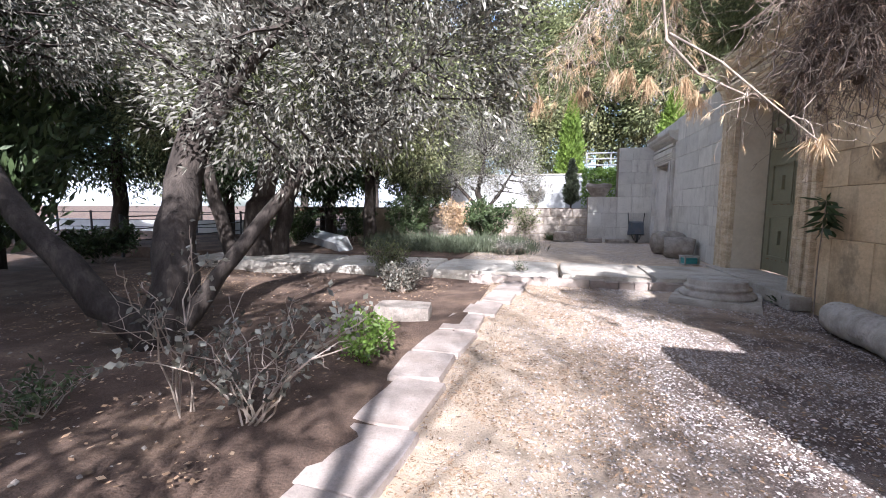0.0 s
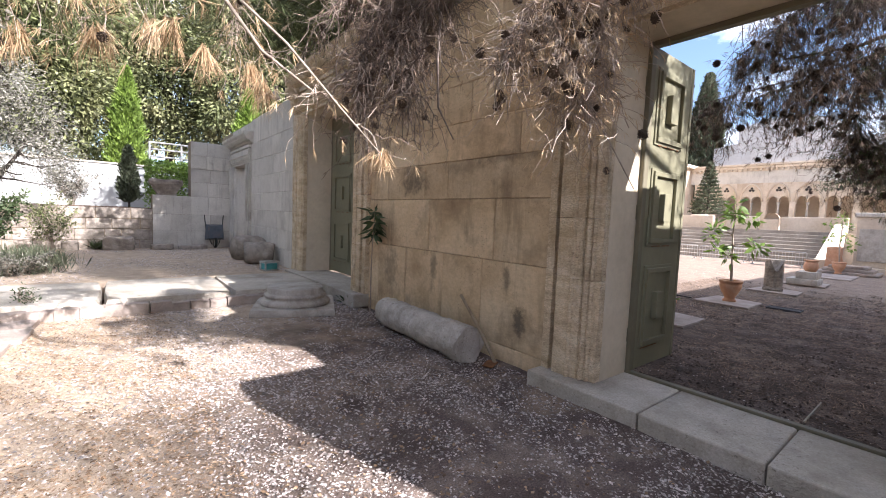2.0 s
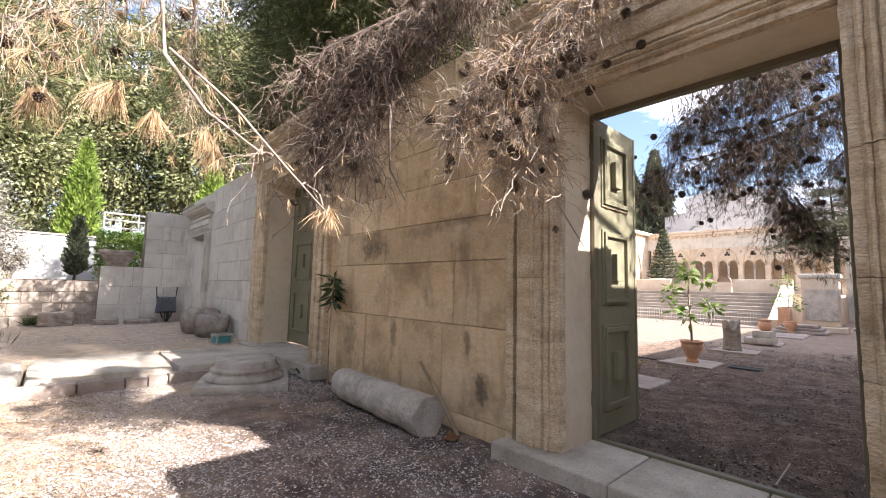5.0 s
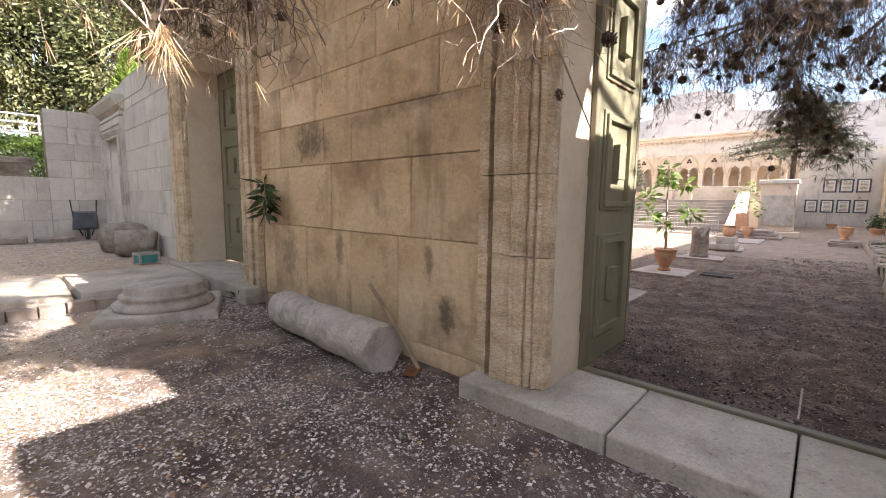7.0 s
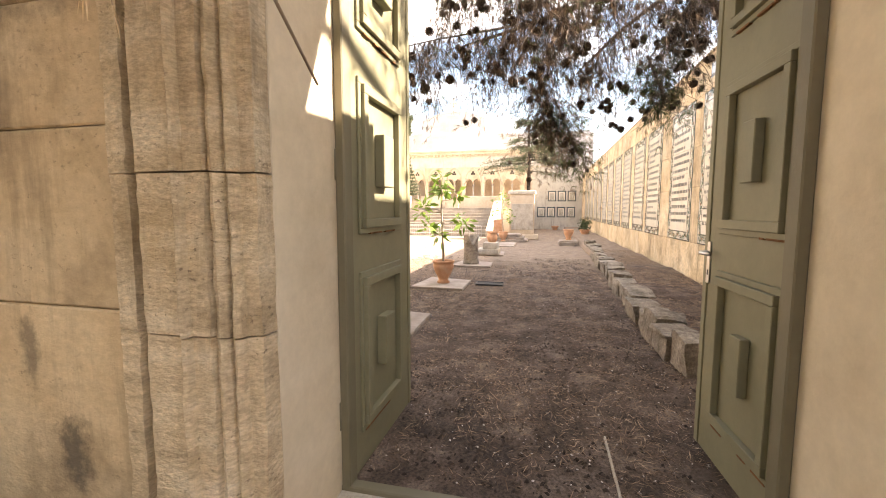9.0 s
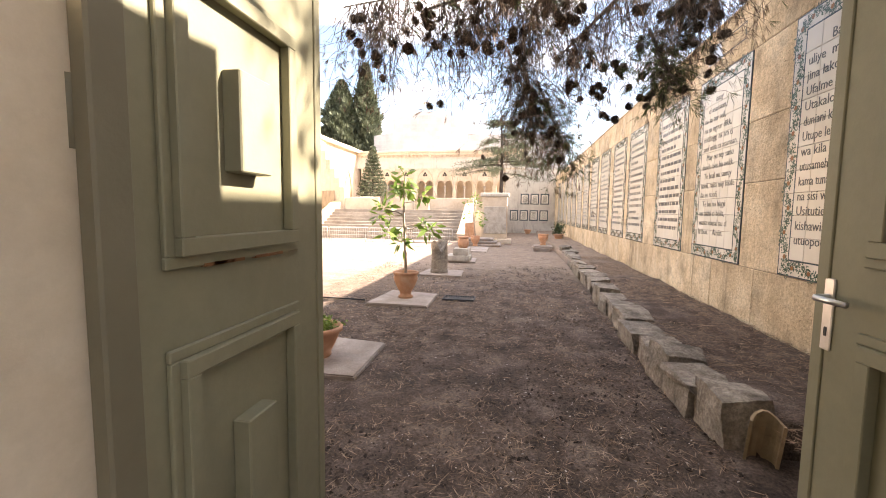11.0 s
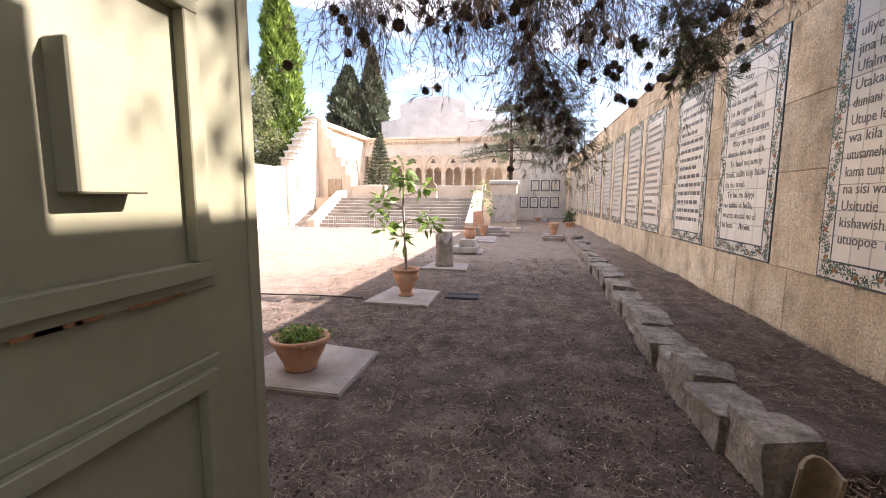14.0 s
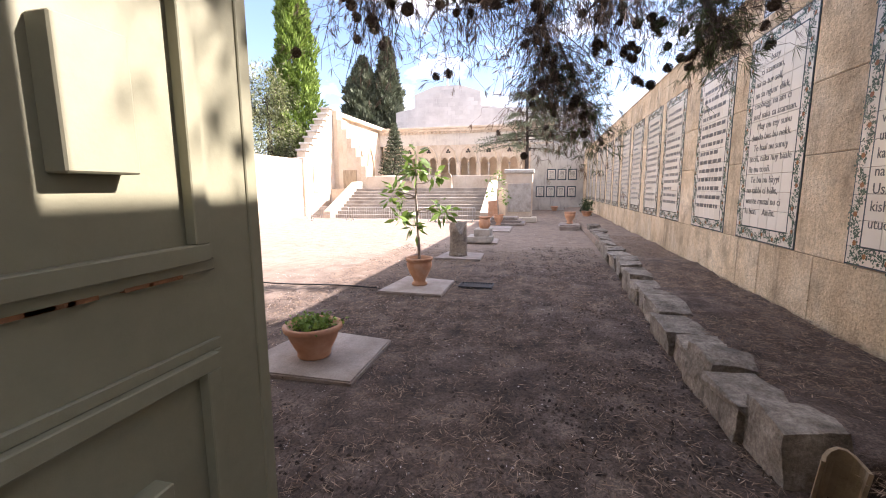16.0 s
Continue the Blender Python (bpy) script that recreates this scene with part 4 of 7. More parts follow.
for k in range(3):
    xa = 30.2 + k * 1.9
    b = bm_new()
    hw, zs, zt = 0.55, 3.4, 4.6
    pts = [(xa - hw, 2.0), (xa - hw, zs), (xa - hw * 0.75, zs + 0.65), (xa, zt), (xa + hw * 0.75, zs + 0.65), (xa + hw, zs), (xa + hw, 2.0)]
    f = [b.verts.new((x, 14.592, z)) for x, z in pts]
    g = [b.verts.new((x, 14.45, z)) for x, z in pts]
    tube(b, [(x, 14.58, z) for x, z in pts], [0.09] * 7, 6)
    b.faces.new(f)
    for v in g:
        b.verts.remove(v)
    part("blind_arch", b, M_WOOD, wing, "tan recessed pointed arch")

church = thing("church", "pale grey stone church gable behind the cloister", "building")
b = bm_new()
prof = [(14.6, -0.2), (14.6, 8.2), (12.9, 8.5), (12.9, 9.6), (11.1, 10.2), (8.9, 10.2), (7.1, 9.6), (7.1, 8.5), (5.4, 8.2), (-2.0, 8.0), (-2.0, -0.2)]
A = [b.verts.new((40.0, y, z)) for y, z in prof]
B = [b.verts.new((52.0, y, z)) for y, z in prof]
b.faces.new(A)
b.faces.new(B[::-1])
for i in range(len(prof)):
    b.faces.new((A[i], A[(i + 1) % len(prof)], B[(i + 1) % len(prof)], B[i]))
part("gable", b, M_ROOF, church)
b = bm_new()
add_box(b, 40.0, 9.93, 10.2, 40.14, 10.07, 11.4, 0.01)
add_box(b, 40.0, 9.62, 10.88, 40.14, 9.93, 11.02, 0.01)
add_box(b, 40.0, 10.07, 10.88, 40.14, 10.38, 11.02, 0.01)
part("cross", b, M_GREYSTONE, church, "stone cross on the roof")
b = bm_new()
for r in range(11):
    for k in range(30):
        y0 = 14.5 - k * 0.65 - (0.32 if r % 2 else 0)
        z0 = 6.4 + r * 0.35
        lim = 8.2 if (y0 > 12.9 or y0 - 0.62 < 7.1) else (9.5 if (y0 > 11.4 or y0 - 0.62 < 8.7) else 10.0)
        if z0 + 0.34 < lim and y0 - 0.62 > -1.9 and y0 < 14.55:
            add_box(b, 39.985, y0 - 0.62, z0, 40.0, y0, z0 + 0.33)
tagged(part("gable_masonry", b, M_ROOF, church), kind="stuff")

# end wall of the lane with small framed plaques
wall_lane = core("wall_lane_end", 34.0, -1.3, -0.2, 34.6, 2.75, 4.6, M_GREYSTONE, "grey stone wall with small framed plaques")
plq = None
for row, (z0, z1, yst, n) in enumerate(((2.13, 2.88, 1.63, 3), (0.98, 1.72, 2.36, 4))):
    for k in range(n):
        y1_ = yst - k * 0.69
        t = thing("plaque", "small pale tiled plaque with dark frame and tiny lettering", "plaque", "lane plaques", (33.985, y1_ - 0.29, z0))
        b = bm_new()
        add_box(b, -0.02, -0.29, 0, 0.014, 0.29, z1 - z0, 0.004)
        part("frame", b, M_TILEBAND, t)
        b = bm_new()
        add_box(b, -0.03, -0.22, 0.07, -0.021, 0.22, z1 - z0 - 0.07, 0.002)
        part("tile_field", b, M_TILE, t)
        b = bm_new()
        for j in range(7):
            add_box(b, -0.033, -0.17 + 0.03 * RNG.random(), 0.12 + j * 0.075, -0.030, 0.17 - 0.05 * RNG.random(), 0.145 + j * 0.075)
        part("lettering", b, M_INK, t)

# grand stairs and terrace
stairs = tagged(new("stairs_court"), "wide flight of worn stone steps", "stairs", kind="structure")
for k in range(9):
    b = bm_new()
    add_box(b, 24.4 + k * 0.34, 4.75, 0.0, 28.0, 12.6, 0.1 + (k + 1) * 0.17, 0.012)
    part("step", b, M_STEP, stairs)
b = bm_new()
add_box(b, 27.6, 2.75, 0.0, 36.0, 14.5, 1.62)
structure("floor_terrace", b, M_PALE, "pale paved terrace above the stairs", "terrace")
for nm, y0, y1 in (("wall_stair_south", 4.35, 4.75), ("wall_stair_north", 12.6, 13.0)):
    b = bm_new()
    extrude_profile(b, [(23.9, 0.0), (23.9, 0.45), (24.2, 0.55), (27.4, 2.0), (28.0, 2.05), (28.0, 0.0)], (0, y0, 0), (0, y1, 0), (1, 0, 0), (0, 0, 1))
    structure(nm, b, M_PALE, "sloping pale stone stair wall", "wall")
b = bm_new()
for ya, yb in ((10.2, 13.0), (4.4, 7.0)):
    add_box(b, 28.2, ya, 1.6, 28.5, yb, 2.35, 0.02)
structure("wall_parapet", b, M_PALE, "pale stone parapet at the top of the stairs", "wall")

# ---- things ----
def text_mesh(body, size, mat):
    """The built-in font's letters as a mesh, laid flat with a little depth."""
    cu = bpy.data.curves.new("t", "FONT")
    cu.body = body
    cu.size = size
    cu.extrude = 0.0015
    cu.resolution_u = 2
    ob = bpy.data.objects.new("t", cu)
    me = bpy.data.meshes.new_from_object(ob)
    bpy.data.objects.remove(ob)
    me.materials.clear()
    me.materials.append(mat)
    return me


TILE_W, TILE_H, BORD = 1.38, 2.50, 0.155
COLS, ROWS = 5, 10


def tile_piece(w, h, d):
    b = bm_new()
    add_box(b, -w / 2, 0, -h / 2, w / 2, d, h / 2, 0.0025)
    return b


def vine_mesh():
    """A painted scroll of stems, leaves and flowers round the border, in slight relief."""
    rr = random.Random(11)
    b, fl = bm_new(), bm_new()

    def flat(bm, x, z, ang, ln, wd, y):
        c, s = math.cos(ang), math.sin(ang)
        q = [(0, 0), (ln * 0.5, wd), (ln, 0), (ln * 0.5, -wd)]
        bm.faces.new([bm.verts.new((x + c * u - s * v, y, z + s * u + c * v)) for u, v in q])

    def run(x0, z0, x1, z1):
        L = math.hypot(x1 - x0, z1 - z0)
        n = int(L / 0.022)
        dx, dz = (x1 - x0) / L, (z1 - z0) / L
        for i in range(n):
            s = i * 0.022
            a = 0.042 * math.sin(s * 14)
            x, z = x0 + dx * s - dz * a, z0 + dz * s + dx * a
            ang = math.atan2(dz, dx) + math.atan(0.042 * 14 * math.cos(s * 14))
            flat(b, x, z, ang, 0.028, 0.005, 0.0)
            for k in range(8):
                flat(b, x + rr.uniform(-.05, .05), z + rr.uniform(-.05, .05), rr.uniform(0, 6.28), rr.uniform(.018, .045), rr.uniform(.004, .011), 0.0)
            if i % 11 == 5:
                for k in range(7):
                    flat(fl, x - dz * -a * 0.6, z + dx * -a * 0.6, k * 0.9, 0.028, 0.011, 0.0006)
    m = BORD / 2
    run(m, m, TILE_W - m, m)
    run(m, TILE_H - m, TILE_W - m, TILE_H - m)
    run(m, m, m, TILE_H - m)
    run(TILE_W - m, m, TILE_W - m, TILE_H - m)
    return mesh_of("vine", b, M_VINE, recalc=False), mesh_of("bloom", fl, M_BLOOM, recalc=False)


VINE_ME, BLOOM_ME = vine_mesh()
fw, fh = (TILE_W - 2 * BORD - 0.02) / COLS, (TILE_H - 2 * BORD - 0.02) / ROWS
FIELD_ME = mesh_of("tile", tile_piece(fw - 0.004, fh - 0.004, 0.022), M_TILE)
BORD_H_ME = mesh_of("border_tile", tile_piece((TILE_W - 2 * BORD) / 5 - 0.004, BORD - 0.008, 0.02), M_TILE)
BORD_V_ME = mesh_of("border_tile", tile_piece(BORD - 0.008, (TILE_H - 2 * BORD) / 10 - 0.004, 0.02), M_TILE)
CORNER_ME = mesh_of("border_tile", tile_piece(BORD - 0.008, BORD - 0.008, 0.02), M_TILE)


def band_frame(b, x0, z0, x1, z1, w, y0, y1):
    add_box(b, x0, y0, z0, x1, y1, z0 + w)
    add_box(b, x0, y0, z1 - w, x1, y1, z1)
    add_box(b, x0, y0, z0 + w, x0 + w, y1, z1 - w)
    add_box(b, x1 - w, y0, z0 + w, x1, y1, z1 - w)


def tile_panel(label, lines=None, rag=None, single=True):
    """A glazed panel: local x to the reader's right is -x, so it is laid turned half round. Base at the lower edge."""
    p = tagged(new("prayer_plaque"), label, "tile panel", "prayer panels")
    b = bm_new()
    add_box(b, 0, -0.02, 0, TILE_W, 0.008, TILE_H, 0.003)
    back = part("backing", b, M_TILEBAND, p)
    b = bm_new()
    band_frame(b, 0.0, 0.0, TILE_W, TILE_H, 0.012, 0.008, 0.0265)
    part("dark_band", b, M_TILEBAND, p, "thin blue grey band")
    b = bm_new()
    band_frame(b, BORD - 0.002, BORD - 0.002, TILE_W - BORD + 0.002, TILE_H - BORD + 0.002, 0.013, 0.008, 0.0275)
    part("dark_band", b, M_TILEBAND, p, "thin blue grey band")
    def lay(me, x, z):
        o = new(me.name.split(".")[0], me)
        o.parent = back
        o.location = (x, 0.006, z)
    if single:
        for i in range(COLS):
            for j in range(ROWS):
                lay(FIELD_ME, BORD + 0.01 + fw * (i + 0.5), BORD + 0.01 + fh * (j + 0.5))
        for i in range(5):
            w = (TILE_W - 2 * BORD) / 5
            for z in (BORD / 2 + 0.003, TILE_H - BORD / 2 - 0.003):
                lay(BORD_H_ME, BORD + w * (i + 0.5), z)
        for j in range(10):
            h = (TILE_H - 2 * BORD) / 10
            for x in (BORD / 2 + 0.003, TILE_W - BORD / 2 - 0.003):
                lay(BORD_V_ME, x, BORD + h * (j + 0.5))
        for x in (BORD / 2 + 0.003, TILE_W - BORD / 2 - 0.003):
            for z in (BORD / 2 + 0.003, TILE_H - BORD / 2 - 0.003):
                lay(CORNER_ME, x, z)
    else:
        b = bm_new()
        for i in range(COLS):
            for j in range(ROWS):
                x, z = BORD + 0.01 + fw * i, BORD + 0.01 + fh * j
                add_box(b, x + .002, 0.006, z + .002, x + fw - .002, 0.028, z + fh - .002)
        add_box(b, 0.012, 0.006, 0.012, BORD - .002, 0.026, TILE_H - .012)
        add_box(b, TILE_W - BORD + .002, 0.006, 0.012, TILE_W - .012, 0.026, TILE_H - .012)
        add_box(b, BORD, 0.006, 0.012, TILE_W - BORD, 0.026, BORD - .002)
        add_box(b, BORD, 0.006, TILE_H - BORD + .002, TILE_W - BORD, 0.026, TILE_H - .012)
        tagged(part("tiles", b, M_TILE, p), kind="stuff")
    for me, nm in ((VINE_ME, "vine"), (BLOOM_ME, "bloom")):
        o = tagged(new(nm, me), kind="stuff")
        o.parent = p
        o.location = (0, 0.0275, 0)
        o["label"] = "painted green vine scroll" if nm == "vine" else "painted red flowers"
    n = len(lines) if lines else 14
    pitch_z = (TILE_H - 2 * BORD - 0.24) / n
    if lines:
        for k, (ind, ln) in enumerate(lines):
            me = text_mesh(ln, pitch_z * 0.88, M_INK)
            wid = max(v.co.x for v in me.vertices)
            room = TILE_W - 2 * BORD - 0.12 - ind
            s = min(1.0, room / wid)
            o = tagged(new("lettering", me), kind="stuff")
            o.parent = p
            o.matrix_basis = Matrix.Translation((TILE_W - BORD - 0.06 - ind, 0.029, TILE_H - BORD - 0.10 - pitch_z * (k + 0.8))) @ pose(0, 0, 0, 90, 0, 180) @ Matrix.Diagonal((s, 1, 1, 1))
    else:
        b = bm_new()
        rr = random.Random(rag)
        for k in range(n):
            x = BORD + 0.07
            end = TILE_W - BORD - 0.07 - (rr.random() * 0.35 if k % 4 == 3 else 0)
            while x < end - 0.05:
                w = rr.uniform(0.05, 0.17)
                z = TILE_H - BORD - 0.10 - pitch_z * (k + 0.7)
                xx = TILE_W - x
                add_box(b, max(xx - w, BORD + 0.05), 0.0275, z, xx, 0.0295, z + pitch_z * 0.42)
                x += w + 0.035
        tagged(part("lettering", b, M_INK, p, "rows of small dark lettering"), kind="stuff")
    return p


PY = -0.790
L1 = [(0.28, "Baba yetu"), (0, "uliye  mbinguni,"), (0, "jina lako litukuzwe."), (0, "Ufalme wako  ufike."), (0, "Utakalo lifanyike"), (0, "duniani kama mbinguni."), (0, "Utupe leo mkate wetu"), (0, "wa kila siku,"), (0, "utusamehe makosa yetu,"), (0, "kama tunavyowasamehe"), (0, "na sisi waliotukosea."), (0, "Usitutie     katika"), (0, "kishawishi,  lakini"), (0, "utuopoe  maovuni.")]
L2 = [(0.3, "baay"), (0.1, "ci asamaan,"), (0, "na sa tur sell,"), (0, "na sa nguur dikk,"), (0, "coobegg, na am ci"), (0, "suuf naka ca asamaan."), (0.12, "May nu tey sunu"), (0, "dundu bes bu nekk."), (0.08, "Te baal nu sunuy"), (0, "tooñ, naka nuy baale"), (0, "ña nu tooñ."), (0.08, "Te bu nu bàyyi"), (0, "nu tabbi ci bëlis,"), (0, "wante musal nu ci"), (0, "lu bon.    Amiin.")]
p = tile_panel("cream glazed tile panel with Swahili lettering and vine border", L1)
p.location = (6.96, PY, 0.93)
p = tile_panel("cream glazed tile panel with lettering and blue vine border", L2)
p.location = (9.12, PY, 0.93)
p = tile_panel("cream glazed tile panel with small lettering", None, 3)
p.location = (10.93, PY, 0.93)
q = tile_panel("cream glazed tile panel along the lane wall", None, 5, single=False)
q.location = (13.05, PY, 0.93)
for x in (14.72, 16.56, 18.26, 20.05, 21.75, 23.5, 25.2, 27.0, 28.7, 30.5):
    copy_thing(q, pose(x, PY, 0.93))
copy_thing(q, pose(5.1, PY, 0.93))
hb = thing("tile_header", "narrow blue white glazed tile strip on the wall", "tile panel", "", (9.3, PY, 3.62))
b = bm_new()
add_box(b, 0, -0.02, 0, 1.0, 0.02, 0.24, 0.004)
part("strip", b, make_mat("pale_blue_glaze", [(0.45, 0.52, 0.62), (0.60, 0.66, 0.74)], 5, 4, 0.2, 0.0, 10, spec=0.5), hb)
b = bm_new()
band_frame(b, 0.015, 0.015, 0.985, 0.225, 0.012, 0.018, 0.023)
part("band", b, M_TILEBAND, hb)
# small carved signs high on the wall
for k in range(7):
    x = 13.4 + k * 1.75
    t = thing("wall_sign", "small carved arched sign high on the wall", "sign", "wall signs", (x, PY, 3.6))
    b = bm_new()
    pts = [(-0.2, 0, 0)] + [(-0.2 * math.cos(a * math.pi / 8), 0, 0.04 + 0.16 * math.sin(a * math.pi / 8)) for a in range(9)] + [(0.2, 0, 0)]
    tube(b, [(x_, 0.008, z_) for x_, _, z_ in pts], [0.014] * len(pts), 5)
    part("rim", b, M_TILEBAND, t)
    b = bm_new()
    for j in range(3):
        add_box(b, -0.12 + j * 0.085, 0.0, 0.03, -0.07 + j * 0.085, 0.012, 0.09 + 0.03 * (j == 1))
    part("lettering", b, M_INK, t)


def terracotta_pot(at, prof, label, soil_z, group=""):
    t = thing("plant_pot", label, "pot", group, at)
    b = bm_new()
    lathe(b, prof, 32)
    part("pot", b, M_TERRA, t, smooth=True)
    b = bm_new()
    r = [p_[0] for p_ in prof if abs(p_[1] - soil_z) < 0.08]
    lathe(b, [(min(r) - 0.01 if r else 0.1, soil_z - 0.02), (min(r) * 0.7 if r else 0.07, soil_z + 0.005), (0, soil_z + 0.012)], 16)
    part("soil", b, M_SOIL, t, "dark potting soil")
    return t


BOWL = [(0, 0), (0.135, 0), (0.145, 0.02), (0.14, 0.04), (0.20, 0.16), (0.225, 0.235), (0.25, 0.245), (0.255, 0.285), (0.235, 0.295), (0.215, 0.28), (0.19, 0.2)]
VASE = [(0, 0), (0.115, 0), (0.12, 0.025), (0.09, 0.05), (0.095, 0.09), (0.15, 0.19), (0.19, 0.29), (0.195, 0.34), (0.175, 0.36), (0.205, 0.385), (0.21, 0.42), (0.185, 0.425), (0.17, 0.39), (0.15, 0.33)]
POT_A = terracotta_pot((7.20, 3.74, 0.135), BOWL, "terracotta bowl pot with low green plant on a slab", 0.25)
POT_B = terracotta_pot((10.05, 3.62, 0.135), VASE, "terracotta urn pot holding a young tree", 0.37)
terracotta_pot((20.1, 0.85, 0.30), VASE, "terracotta pot on stacked stone slabs", 0.37)
POT_C = terracotta_pot((24.5, -0.15, 0.24), BOWL, "terracotta pot with a dark leafy plant by the wall", 0.25)
terracotta_pot((32.8, 1.1, 0.10), BOWL, "small terracotta pot by the end wall", 0.25)
POT_D = terracotta_pot((20.9, 3.55, 0.135), VASE, "terracotta pot with a thin sapling", 0.37)

# stacked slabs under the pot
t = thing("slab_stack", "stack of flat pale stone slabs", "slabs", "", (19.9, 0.9, 0.19))
for k in range(2):
    b = bm_new()
    rough_box(b, -0.5 + 0.05 * k, -0.38, k * 0.055, 0.5, 0.36 - 0.04 * k, k * 0.055 + 0.052, 0.01, 3, k + 40)
    part("slab", b, M_PAVER, t)

# broken column stump: a shaft split down one side, with a notched top
t = thing("column_stump", "broken mossy marble column stump on a slab", "column", "", (12.95, 3.60, 0.135))
b = bm_new()
rings = []
for j in range(15):
    row = []
    for i in range(32):
        a_ = 2 * math.pi * i / 32
        top = 0.74 - 0.26 * math.exp(-((a_ - 3.7) / 0.55) ** 2) - 0.10 * math.exp(-((a_ - 1.2) / 0.7) ** 2) + 0.02 * math.sin(a_ * 5)
        z = top * j / 14
        r_w = 0.205 if j < 2 else 0.185
        q = Vector((math.cos(a_) * r_w, math.sin(a_) * r_w, z))
        row.append(b.verts.new(q + noise.noise_vector(q * 7) * 0.010 + noise.noise_vector(q * 22) * 0.007))
    rings.append(row)
for lo, hi in zip(rings, rings[1:]):
    for i in range(32):
        b.faces.new((lo[i], lo[(i + 1) % 32], hi[(i + 1) % 32], hi[i]))
mid = b.verts.new((0.02, 0.0, 0.50))
for i in range(32):
    b.faces.new((rings[-1][i], rings[-1][(i + 1) % 32], mid))
b.faces.new(rings[0][::-1])
part("shaft", b, M_KERB, t)

t = thing("stone_plinth", "small stepped stone plinth with carved edge", "plinth", "", (15.55, 3.45, 0.135))
b = bm_new()
rough_box(b, -0.42, -0.30, 0, 0.42, 0.38, 0.16, 0.012, 3, 51)
part("lower_block", b, M_MARBLE, t)
b = bm_new()
rough_box(b, -0.36, -0.26, 0.155, 0.36, 0.18, 0.36, 0.012, 3, 52)
part("upper_block", b, M_MARBLE, t)
t = thing("clay_jar", "round brown clay jar on a stone plinth", "jar", "", (15.55, 3.38, 0.49))
b = bm_new()
lathe(b, [(0, 0), (0.11, 0), (0.155, 0.08), (0.165, 0.17), (0.145, 0.25), (0.12, 0.28), (0.16, 0.30), (0.165, 0.325), (0.14, 0.33), (0.11, 0.28), (0, 0.2)], 24)
part("body", b, M_TERRA, t, smooth=True)

# broad stone steps and the carved monument
t = thing("stone_platform", "low stepped pale stone platform", "platform", "", (21.6, 3.35, 0.1))
for k, (a, w) in enumerate(((0.75, 0.85), (0.6, 0.7), (0.45, 0.55))):
    b = bm_new()
    rough_box(b, -a, -w, k * 0.11, a, w, k * 0.11 + 0.11, 0.008, 3, 60 + k)
    part("step", b, M_PAVER, t)
t = thing("stone_monument", "pale carved stone slab monument with panels", "monument", "", (23.3, 2.85, 0.1))
b = bm_new()
add_box(b, -0.5, -0.75, 0, 0.4, 0.75, 0.22, 0.02)
part("plinth", b, M_PALE, t)
b = bm_new()
add_box(b, -0.25, -0.55, 0.22, 0.3, 0.62, 2.15, 0.015)
part("body", b, M_PALE, t)
for yb, wd in ((0.22, 0.30), (-0.28, 0.22)):
    b = bm_new()
    add_box(b, -0.29, yb - wd, 0.45, -0.25, yb + wd, 1.7, 0.012)
    part("panel", b, M_MARBLE, t)
b = bm_new()
add_box(b, -0.32, -0.62, 2.15, 0.36, 0.70, 2.33, 0.03)
part("cap", b, M_GREYSTONE, t)
t = thing("carved_stone", "reddish carved stone fragment beside the stairs", "stone", "", (22.9, 4.0, 0.1))
b = bm_new()
rough_box(b, -0.25, -0.22, 0, 0.25, 0.22, 0.95, 0.05, 4, 71)
part("block", b, M_TERRA, t)
# stones on the terrace parapet
for nm, lab, y0, w, h, rnd in (("stone_bench", "pale carved stone bench block", 8.9, 1.5, 0.75, False), ("round_headstone", "pale round-topped stone on the terrace", 7.55, 0.7, 1.0, True), ("stone_block", "plain pale stone block", 11.2, 0.8, 0.8, False)):
    t = thing(nm, lab, "stone", "", (28.9, y0, 1.62))
    b = bm_new()
    if rnd:
        add_box(b, -0.15, -w / 2, 0, 0.15, w / 2, h * 0.6, 0.01)
        lathe(b, [(w / 2, -0.15), (w / 2, 0.15), (0, 0.15)], 24, m=Matrix.Translation((0, 0, h * 0.6)) @ pose(0, 0, 0, 0, 90, 0))
    else:
        add_box(b, -0.25, -w / 2, 0, 0.25, w / 2, h, 0.03)
    part("block", b, M_PALE, t)


# crowd barriers before the stairs
def barrier(at):
    t = thing("barrier", "pale metal crowd barrier with thin upright bars", "barrier", "stair barriers", at)
    b = bm_new()
    tube(b, [(0, 0.03, 0.06), (0, 0.03, 0.62), (0, 0.06, 0.65), (0, 1.94, 0.65), (0, 1.97, 0.62), (0, 1.97, 0.06)], [0.018] * 6, 8)
    tube(b, [(0, 0.03, 0.12), (0, 1.97, 0.12)], [0.012, 0.012], 6)
    part("frame", b, M_FENCE, t, smooth=True)
    for k in range(16):
        b = bm_new()
        y = 0.15 + k * 0.113
        tube(b, [(0, y, 0.12), (0, y, 0.645)], [0.008, 0.008], 5)
        part("bar", b, M_FENCE, t)
    for z in (0.30, 0.47):
        b = bm_new()
        tube(b, [(0, 0.03, z), (0, 1.97, z)], [0.007, 0.007], 5)
        part("rail", b, M_FENCE, t)
    for y in (0.15, 1.85):
        b = bm_new()
        add_box(b, -0.22, y - 0.02, 0, 0.22, y + 0.02, 0.03, 0.004)
        add_box(b, -0.02, y - 0.02, 0.03, 0.02, y + 0.02, 0.12, 0.004)
        part("foot", b, M_FENCE, t)
    return t


bar = barrier((22.6, 4.75, 0.1))
